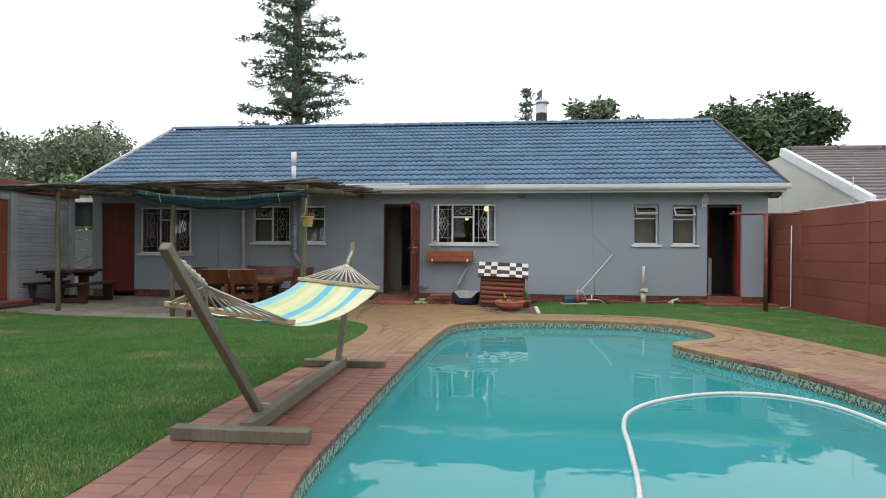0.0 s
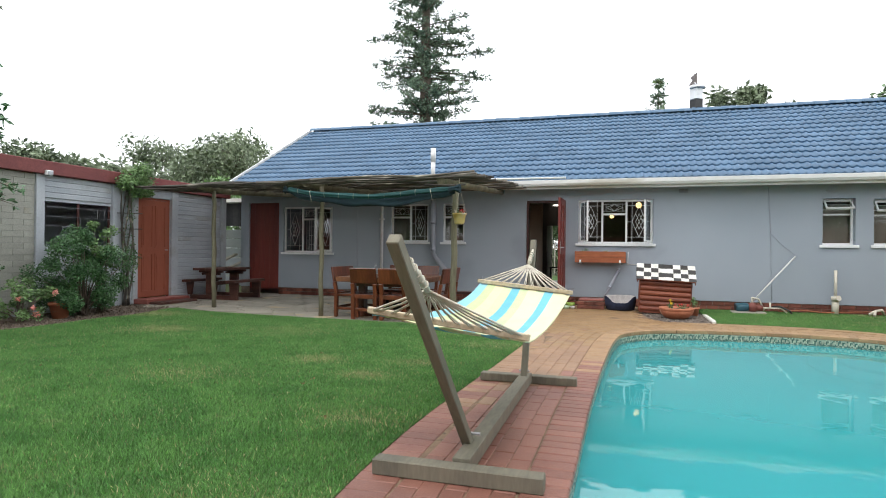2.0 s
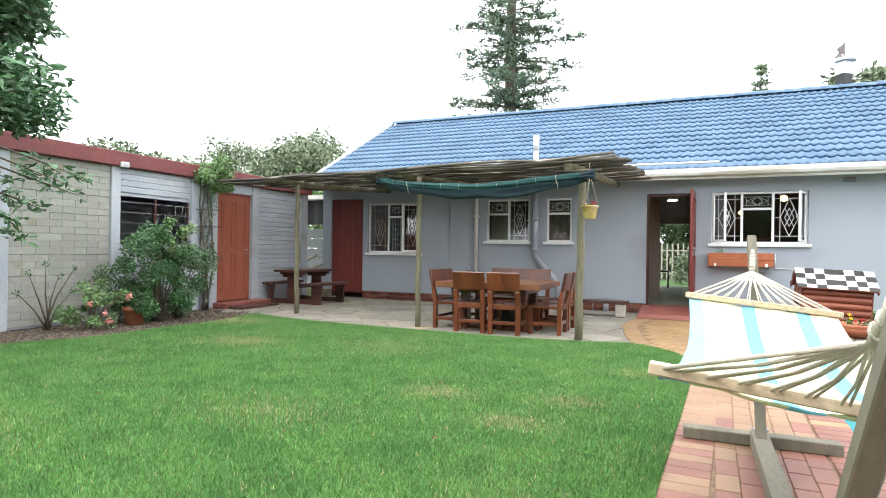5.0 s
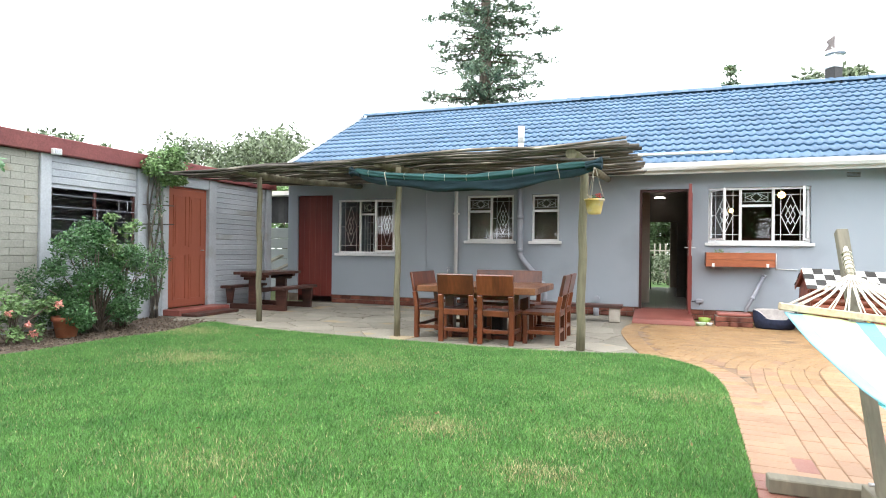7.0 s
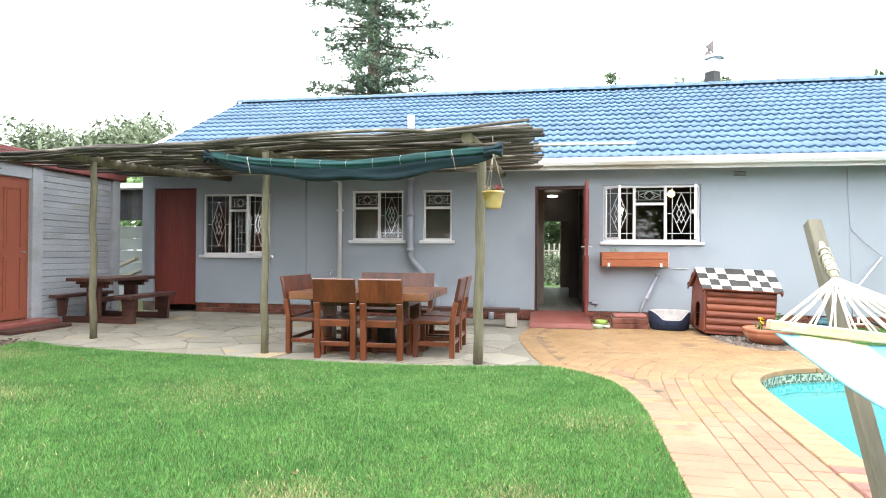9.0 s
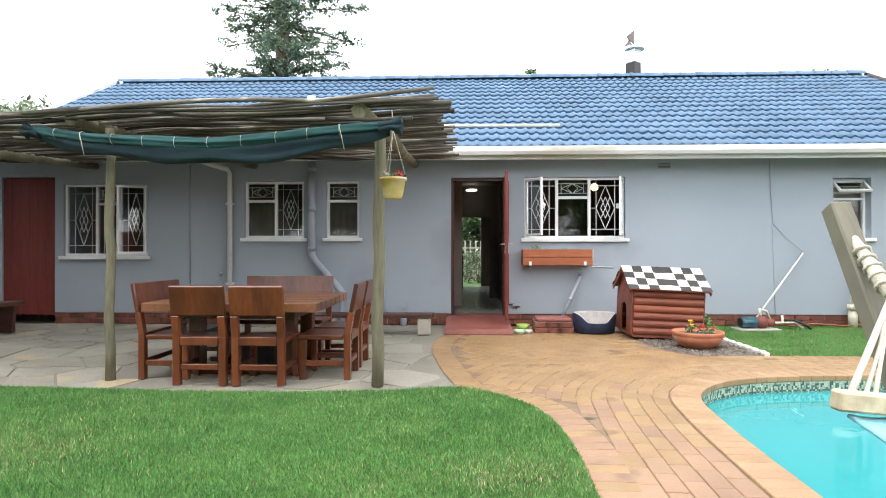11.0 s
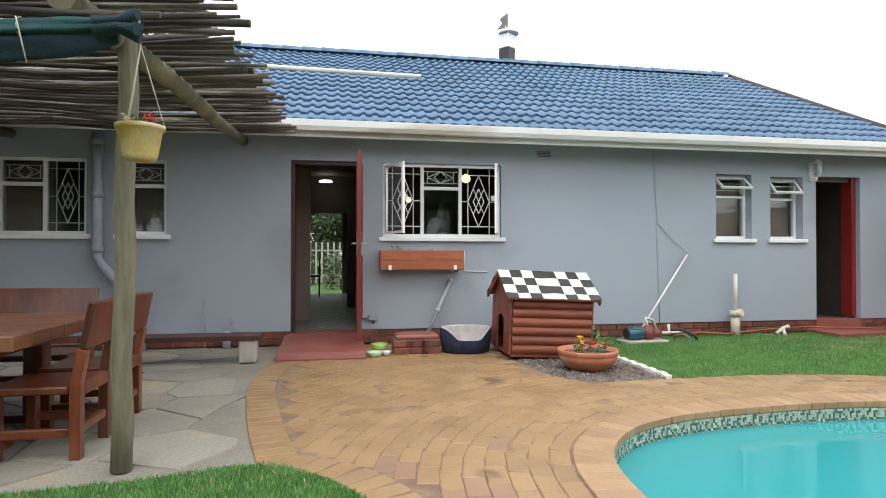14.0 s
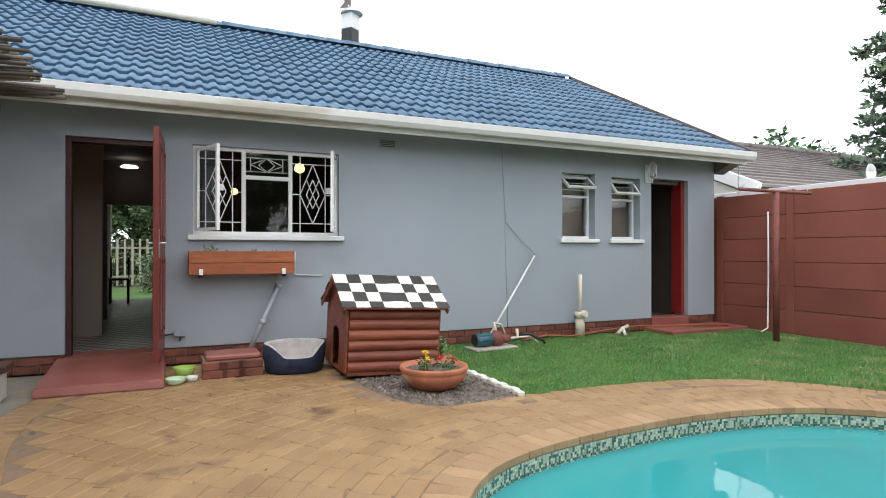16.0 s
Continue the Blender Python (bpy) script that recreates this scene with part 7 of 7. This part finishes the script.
cloud("leaves", cr, M_LEAFLT, [(0.1, 0.0, 2.45, 0.24), (0.15, 0.22, 2.4, 0.2), (0.12, -0.2, 2.35, 0.18), (0.1, 0.1, 2.2, 0.16), (0.15, 0.3, 2.2, 0.1), (0.2, 0.1, 2.6, 0.2)], 3000, 0.035, 37, 0.8, 2.0, 0.5)
cloud("stem_leaves", cr, M_LEAF, [(0.06, -0.05 + 0.05 * math.sin(k), 0.5 + 0.2 * k, 0.12) for k in range(9)], 380, 0.03, 38, 1.0)
# front garden, seen through the passage
shrub("shrub", (-3.6, 28.5, 0), "broad dark shrub behind the front fence", blob(43, 26, 1.6, 0.6, 0.3, 2.2, 0.3, 0.5), 7000, 0.09, 43, M_LEAFDK)
shrub("shrub", (-2.1, 24.0, 0), "grey-green bush in the front garden", blob(41, 14, 0.7, 0.5, 0.2, 1.0, 0.2, 0.3), 2500, 0.06, 41, M_WILLOW)
bm = bmesh.new()
for k in range(40):
    box(bm, -6 + 0.2 * k, -5.94 + 0.2 * k, 26.0, 26.02, 0.1, 1.5)
box(bm, -6, 2, 26.02, 26.05, 0.35, 0.40)
box(bm, -6, 2, 26.02, 26.05, 1.2, 1.25)
one("palisade_fence", bm, M_CONC)
bm = bmesh.new()
flat(bm, [(-8, 20.4), (4, 20.4), (4, 26), (-8, 26)], 0.0)
one("lawn_ground", bm, M_TURF)

# ---- roof tiles ----
COLS, ROWS_ = 53, 15
TW, TL = (RX1 - RX0 - 0.06) / COLS, SL / ROWS_


def tile_mesh(bm):
    prof = [(0.0, 0.0), (0.14, 0.0), (0.2, 0.018), (0.28, 0.026), (0.36, 0.018), (0.42, 0.0), (0.58, 0.0), (0.66, 0.018), (0.74, 0.026), (0.82, 0.018), (0.88, 0.0), (1.0, 0.0)]
    lo = [bm.verts.new((p * TW, 0, h + 0.042)) for p, h in prof]
    hi = [bm.verts.new((p * TW, TL + 0.03, h + 0.012)) for p, h in prof]
    fr = [bm.verts.new((p * TW, 0.004, h + 0.012)) for p, h in prof]
    for i in range(len(prof) - 1):
        f = bm.faces.new((lo[i], lo[i + 1], hi[i + 1], hi[i]))
        f.smooth = True
        bm.faces.new((fr[i], fr[i + 1], lo[i + 1], lo[i]))


tmesh = mesh_of("roof_tile", tile_mesh, M_ROOF)
BASIS = Matrix(((1, 0, 0, 0), (0, SD.y, SN.y, 0), (0, SD.z, SN.z, 0), (0, 0, 0, 1)))
tv = np.array([v.co[:] for v in tmesh.vertices])
tf = [tuple(p.vertices) for p in tmesh.polygons]
rest_v, rest_f, base = [], [], 0
jit = random.Random(8)
near = 0
for r in range(ROWS_):
    for c in range(COLS):
        x = RX0 + 0.03 + c * TW
        o = Vector((x, EAVE[0], EAVE[1] - 0.03)) + SD * (r * TL)
        m = Matrix.Translation(o) @ BASIS @ pose(0, jit.uniform(-0.002, 0.002), jit.uniform(-0.002, 0.003), jit.uniform(-0.25, 0.25), 0, 0)
        if r < 10 and 18 <= c < 48 and near < 300:
            piece("roof_tile", tmesh, roof, m)
            near += 1
        else:
            M4 = np.array(m)
            rest_v.append(tv @ M4[:3, :3].T + M4[:3, 3])
            rest_f += [tuple(i + base for i in q_) for q_ in tf]
            base += len(tv)
me = bpy.data.meshes.new("roof_tiles")
me.from_pydata(np.concatenate(rest_v).tolist(), [], rest_f)
me.materials.append(M_ROOF)
me.polygons.foreach_set("use_smooth", [i % 22 % 2 == 0 for i in range(len(rest_f))])
piece("roof_tiles", me, roof, kind="stuff")


def ridge_mesh(bm):
    n = 8
    a = [bm.verts.new((0, 0.125 * math.cos(math.pi * k / n), 0.10 * math.sin(math.pi * k / n))) for k in range(n + 1)]
    b = [bm.verts.new((0.36, 0.115 * math.cos(math.pi * k / n), 0.088 * math.sin(math.pi * k / n))) for k in range(n + 1)]
    c = [bm.verts.new((0, 0.105 * math.cos(math.pi * k / n), 0.08 * math.sin(math.pi * k / n))) for k in range(n + 1)]
    for k in range(n):
        f = bm.faces.new((a[k], b[k], b[k + 1], a[k + 1]))
        f.smooth = True
        bm.faces.new((a[k], a[k + 1], c[k + 1], c[k]))


rmesh = mesh_of("ridge_tile", ridge_mesh, M_ROOF)
for k in range(46):
    piece("ridge_tile", rmesh, roof, pose(RX0 + 0.02 + 0.346 * k, RIDGE[0], RIDGE[1] + jit.uniform(-0.004, 0.004), 0, jit.uniform(-0.8, 0.4), 0))

# ---- footing bricks ----
plinth = bpy.data.objects["plinth"]
bmesh_b = mesh_of("brick", lambda b: box(b, 0, 0.212, 0, 0.03, 0, 0.07, 0.004), M_BRICK)
for a, b in ((-8.87, -2.80), (-1.98, 4.34), (5.06, 5.59)):
    for k in range(2):
        x = a + (0.0 if k else -0.11)
        while x < b - 0.05:
            x0 = max(x, a)
            w_ = min(x + 0.212, b) - x0
            if w_ > 0.04:
                piece("brick", bmesh_b, plinth, Matrix.Translation((x0, WY + 0.008 + jit.uniform(-0.002, 0.002), 0.006 + 0.08 * k)) @ Matrix.Diagonal((w_ / 0.212, 1, 1, 1)))
            x += 0.222

# ---- paving ----
def brick_joint(l, w, h=0.045):
    return lambda b: box(b, -l / 2, l / 2, -w / 2, w / 2, -h, 0.0, 0.004)


cope = mesh_of("brick", lambda b: box(b, -0.11, 0.11, -0.0545, 0.0545, -0.045, 0.006, 0.005), M_COPE)
cope_red = mesh_of("brick", lambda b: box(b, -0.11, 0.11, -0.052, 0.052, -0.045, 0.006, 0.008), M_PAVERRED)
pts, st = spaced(offset(POOL, -0.095), 0.112)
for p, d in pts:
    a = math.degrees(math.atan2(d.y, d.x)) + 90
    piece("brick", cope_red if p.y + jit.uniform(-0.6, 0.6) < 5.6 else cope, pool, pose(p.x, p.y, jit.uniform(-0.001, 0.001), 0, 0, a + jit.uniform(-0.8, 0.8)))
bmeshes = [mesh_of("brick", brick_joint(0.2195, 0.108), m_) for m_ in (M_PAVER, M_PAVERRED, M_PAVERMID)]
taken = {}
placed = []


def free(x, y, r=0.093):
    i, j = int(math.floor(x / 0.12)), int(math.floor(y / 0.12))
    for a in (-1, 0, 1):
        for b in (-1, 0, 1):
            for u, v in taken.get((i + a, j + b), ()):
                if (u - x) ** 2 + (v - y) ** 2 < r * r:
                    return False
    return True


def claim(x, y):
    taken.setdefault((int(math.floor(x / 0.12)), int(math.floor(y / 0.12))), []).append((x, y))


lawn_edge = smooth_loop([(-2.66, 8.46), (-2.32, 8.22), (-2.08, 7.8), (-1.985, 7.1), (-2.01, 6.2), (-2.075, 4.9), (-2.14, 3.6), (-2.14, 2.7), (-2.09, 1.6), (-2.1, 0.2), (-2.14, -1.5)], 5, False)
patio_edge = smooth_loop([(-2.84, 11.4), (-2.95, 11.0), (-2.97, 10.3), (-2.88, 9.6), (-2.78, 9.0), (-2.66, 8.46)], 5, False)
right_edge = smooth_loop([(0.60, 10.03), (1.2, 10.02), (1.9, 9.95), (2.6, 9.72), (3.1, 9.25), (3.5, 8.5), (3.75, 7.7), (3.95, 6.8), (4.1, 6.0), (4.2, 4.5), (4.2, 2.0)], 5, False)
edge_zone = []
for line, sgn in ((lawn_edge, 1), (patio_edge, 1), (right_edge, -1)):
    pts, st = spaced(line, 0.114, False)
    for p, d in pts:
        nrm = Vector((-d.y, d.x)) * sgn
        c = p + nrm * 0.112
        placed.append((c.x, c.y, math.degrees(math.atan2(nrm.y, nrm.x))))
        edge_zone.append(c)
        for s_ in (-0.055, 0.055):
            claim(c.x + nrm.x * s_, c.y + nrm.y * s_)
inner = [(x, y) for x, y in offset(POOL, -0.215)]
for k in range(44):
    loop = offset(POOL, -(0.215 + 0.112 * (k + 0.5)))
    clean = []
    for x, y in loop:
        dmin = min((x - u) ** 2 + (y - v) ** 2 for u, v in POOL) ** 0.5
        if dmin > 0.215 + 0.112 * (k + 0.5) - 0.03:
            clean.append((x, y))
    if len(clean) < 3:
        continue
    pts, st = spaced(clean, 0.226)
    for i, (p, d) in enumerate(pts):
        p = p + d * (0.113 if k % 2 else 0)
        if not inside(p.x, p.y, PAVE) or inside(p.x, p.y, inner):
            continue
        if p.y > 12.4:
            continue
        ends = [p + d * 0.055, p - d * 0.055]
        if all(free(e.x, e.y) for e in ends) and all(inside(p.x + d.x * e, p.y + d.y * e, PAVE) for e in (-0.1, 0.1)):
            placed.append((p.x, p.y, math.degrees(math.atan2(d.y, d.x))))
            for e in ends:
                claim(e.x, e.y)
bv = [np.array([v.co[:] for v in b.vertices]) for b in bmeshes]
bf = [tuple(p.vertices) for p in bmeshes[0].polygons]
bins = [[[], [], 0] for _ in bmeshes]
count = 0
for x, y, a in placed:
    v = y + 0.9 * noise.noise(Vector((x * 1.3, y * 0.8, 2))) + jit.uniform(-1.2, 1.2) + 0.3 * x * (x > 0)
    red = 1 if v < 5.0 else 2 if v < 7.5 else 0
    m = pose(x, y, jit.uniform(-0.002, 0.001), jit.uniform(-0.4, 0.4), jit.uniform(-0.3, 0.3), a + jit.uniform(-0.9, 0.9))
    nearby = (2.0 < y < 4.6 and x < -0.9) or (8.0 < y < 9.9 and -2.9 < x < -0.6)
    if nearby and count < 300:
        piece("brick", bmeshes[red], pavement, m)
        count += 1
    else:
        M4 = np.array(m)
        b = bins[red]
        b[0].append(bv[red] @ M4[:3, :3].T + M4[:3, 3])
        b[1] += [tuple(i + b[2] for i in q_) for q_ in bf]
        b[2] += len(bv[red])
for (vv, ff, _), m_ in zip(bins, (M_PAVER, M_PAVERRED, M_PAVERMID)):
    if vv:
        me = bpy.data.meshes.new("bricks")
        me.from_pydata(np.concatenate(vv).tolist(), [], ff)
        me.materials.append(m_)
        piece("bricks", me, pavement, kind="stuff")

# ---- mosaic band of the pool ----
bm = bmesh.new()
a = [bm.verts.new((x, y, -0.045)) for x, y in offset(POOL, 0.004)]
b = [bm.verts.new((x, y, -0.165)) for x, y in offset(POOL, 0.004)]
for k in range(len(POOL)):
    bm.faces.new((a[k], b[k], b[(k + 1) % len(POOL)], a[(k + 1) % len(POOL)]))
part("grout_band", bm, M_GROUT, pool)
pattern = ["00100000", "01101100", "01001000", "01001001", "10110111", "01011010", "10101101"]
vv, ff, mi, n0 = [], [], [], 0
pts, st = spaced(offset(POOL, 0.006), 0.0168)
for i, (p, d) in enumerate(pts):
    nrm = Vector((d.y, -d.x))
    for j in range(7):
        z = -0.048 - 0.0168 * j
        for s_, zz in ((-0.0076, z), (0.0076, z), (0.0076, z - 0.0152), (-0.0076, z - 0.0152)):
            q_ = p + d * s_ + nrm * 0.003
            vv.append((q_.x, q_.y, zz))
        ff.append((n0 + 3, n0 + 2, n0 + 1, n0))
        mi.append(1 if (pattern[j][i % 8] == "1") != (jit.random() < 0.07) else 0)
        n0 += 4
me = bpy.data.meshes.new("mosaic")
me.from_pydata(vv, [], ff)
me.materials.append(M_TILELT)
me.materials.append(M_TILEDK)
me.polygons.foreach_set("material_index", mi)
piece("mosaic", me, pool, kind="stuff")

# ---- patio flagstones ----
srng = random.Random(12)
seeds = []
for i in range(15):
    for j in range(9):
        x, y = -10.1 + 0.56 * i + srng.uniform(-0.2, 0.2) + 0.28 * (j % 2), 8.4 + 0.5 * j + srng.uniform(-0.17, 0.17)
        seeds.append(Vector((x, y)))
count = 0
for s_ in seeds:
    if not inside(s_.x, s_.y, PATIO):
        continue
    cell = [Vector(c) for c in ((-9.94, 8.2), (-2.6, 8.2), (-2.6, 12.46), (-9.94, 12.46))]
    for o in seeds:
        if o is s_ or (o - s_).length > 1.8:
            continue
        mid, nrm = (s_ + o) / 2, (o - s_).normalized()
        mid = mid - nrm * (0.010 + 0.006 * srng.random())
        out = []
        for i in range(len(cell)):
            p, q_ = cell[i], cell[(i + 1) % len(cell)]
            dp_, dq_ = (p - mid).dot(nrm), (q_ - mid).dot(nrm)
            if dp_ <= 0:
                out.append(p)
            if (dp_ <= 0) != (dq_ <= 0):
                out.append(p + (q_ - p) * (dp_ / (dp_ - dq_)))
        cell = out
        if len(cell) < 3:
            break
    if len(cell) < 3:
        continue
    cell = [c + (s_ - c) * max(0.0, 0.5 - (0 if inside(c.x, c.y, PATIO) else -1)) * 0 if inside(c.x, c.y, PATIO) else s_ + (c - s_) * 0.45 for c in cell]
    if not all(inside(c.x, c.y, PATIO) for c in cell):
        continue
    bm = bmesh.new()
    h = srng.uniform(0.0, 0.005)
    top = [bm.verts.new((c.x, c.y, h)) for c in cell]
    low = [bm.verts.new((c.x + (c.x - s_.x) * 0.02, c.y + (c.y - s_.y) * 0.02, -0.02)) for c in cell]
    bm.faces.new(top)
    for i in range(len(cell)):
        bm.faces.new((low[i], low[(i + 1) % len(cell)], top[(i + 1) % len(cell)], top[i]))
    bmesh.ops.recalc_face_normals(bm, faces=bm.faces[:])
    for f in bm.faces:
        if abs(f.normal.z) > 0.9 and f.normal.z < 0:
            f.normal_flip()
    part("flagstone", bm, M_SLATE, patio)

# ---- grass ----
def grass(name, loop, n, seed, y0, y1, x0, x1, hmin=0.012, hmax=0.030, width=0.005, dens=None, material=None):
    q = np.random.default_rng(seed)
    pts = np.column_stack([q.uniform(x0, x1, n), q.uniform(y0, y1, n)])
    P = np.array(loop)
    ins = np.zeros(n, bool)
    for i in range(len(P)):
        (ax, ay), (bx, by) = P[i], P[(i + 1) % len(P)]
        c = (ay > pts[:, 1]) != (by > pts[:, 1])
        with np.errstate(divide="ignore", invalid="ignore"):
            xi = (bx - ax) * (pts[:, 1] - ay) / (by - ay) + ax
        ins ^= c & (pts[:, 0] < xi)
    pts = pts[ins]
    if dens is not None:
        pts = pts[q.random(len(pts)) < dens(pts)]
    n = len(pts)
    a = q.uniform(0, 2 * np.pi, n)
    patch = 0.5 + 0.5 * np.sin(pts[:, 0] * 2.1 + 1.7 * np.sin(pts[:, 1] * 1.3)) * np.sin(pts[:, 1] * 1.9)
    h = q.uniform(hmin, hmax, n) * (0.85 + 0.3 * patch)
    lean = q.uniform(0.1, 0.9, n) * h
    la = q.uniform(0, 2 * np.pi, n)
    w = width * q.uniform(0.6, 1.2, n)
    base = np.column_stack([pts, np.full(n, -0.002)])
    side = np.column_stack([np.cos(a) * w, np.sin(a) * w, np.zeros(n)]) / 2
    tip = base + np.column_stack([np.cos(la) * lean, np.sin(la) * lean, h])
    v = np.stack([base - side, base + side, tip], 1).reshape(-1, 3).astype(np.float32)
    me = bpy.data.meshes.new(name)
    me.vertices.add(3 * n)
    me.vertices.foreach_set("co", v.ravel())
    me.loops.add(3 * n)
    me.loops.foreach_set("vertex_index", np.arange(3 * n, dtype=np.int32))
    me.polygons.add(n)
    me.polygons.foreach_set("loop_start", np.arange(0, 3 * n, 3, dtype=np.int32))
    me.update(calc_edges=True)
    me.materials.append(material or M_GRASS)
    tagged(new(name, me), kind="stuff")


def thin_far(p):
    return np.clip(1.25 - 0.10 * np.abs(p[:, 0] + 3.0) - 0.07 * np.maximum(0, 2.5 - p[:, 1]), 0.25, 1.0)


grass("grass", LAWN, 1800000, 51, -1.0, 8.9, -9.4, -1.9, dens=thin_far, width=0.0055)
grass("grass", RLAWN, 420000, 52, 3.0, 12.45, 0.55, 5.6, 0.012, 0.028, 0.006)
# dry thatch: thin everywhere, thick in the worn patches
WORN = [(-3.06, 4.64, 0.13, 0.9), (-3.79, 5.16, 0.16, 0.8), (-2.77, 5.33, 0.14, 0.7), (-6.84, 6.41, 0.28, 0.6), (-2.5, 3.4, 0.2, 0.4), (-4.6, 4.2, 0.3, 0.25), (-2.35, 6.6, 0.2, 0.4), (-5.2, 6.9, 0.35, 0.25), (-8.3, 7.9, 0.3, 0.5), (-6.0, 3.0, 0.4, 0.2), (-2.45, 1.9, 0.25, 0.4)]


def dry(p):
    d = 0.02 + 0.05 * np.clip(np.sin(p[:, 0] * 3.1 + 2 * np.sin(p[:, 1] * 2.3)) * np.sin(p[:, 1] * 2.7 + np.sin(p[:, 0] * 4.1)), 0, 1)
    for x, y, rad, k in WORN:
        d = d + k * np.exp(-((p[:, 0] - x) ** 2 / (1.6 * rad) ** 2 + (p[:, 1] - y) ** 2 / rad ** 2))
    return np.clip(d, 0, 1)


grass("dry_grass", LAWN, 900000, 53, 0.5, 8.8, -9.2, -1.9, 0.016, 0.036, 0.006, dry, M_DRYGRASS)
grass("dry_grass", RLAWN, 150000, 54, 5.0, 12.4, 0.6, 5.6, 0.016, 0.036, 0.006, lambda p: np.clip(0.08 + 0.7 * np.clip(p[:, 0] - 2.3, 0, 1) * np.clip(np.sin(p[:, 0] * 5) * np.sin(p[:, 1] * 6 + p[:, 0] * 2), 0, 1), 0, 1), M_DRYGRASS)

# fallen leaves on the lawn and the paving
lq = random.Random(91)
bm = bmesh.new()
leaves(bm, [(lq.uniform(-8.3, -2.3), lq.uniform(3.0, 8.1), 0.03, 0.02) for _ in range(26)] + [(lq.uniform(-2.6, 0.2), lq.uniform(9.2, 11.2), 0.008, 0.004) for _ in range(10)], 60, 0.016, 92, 0.2)
tagged(part("fallen_leaves", bm, mat("dry_fallen_leaf", (0.16, 0.10, 0.045), (0.24, 0.17, 0.08), 8, 0.8, 0.1, 40, rand=0.4)), kind="stuff")
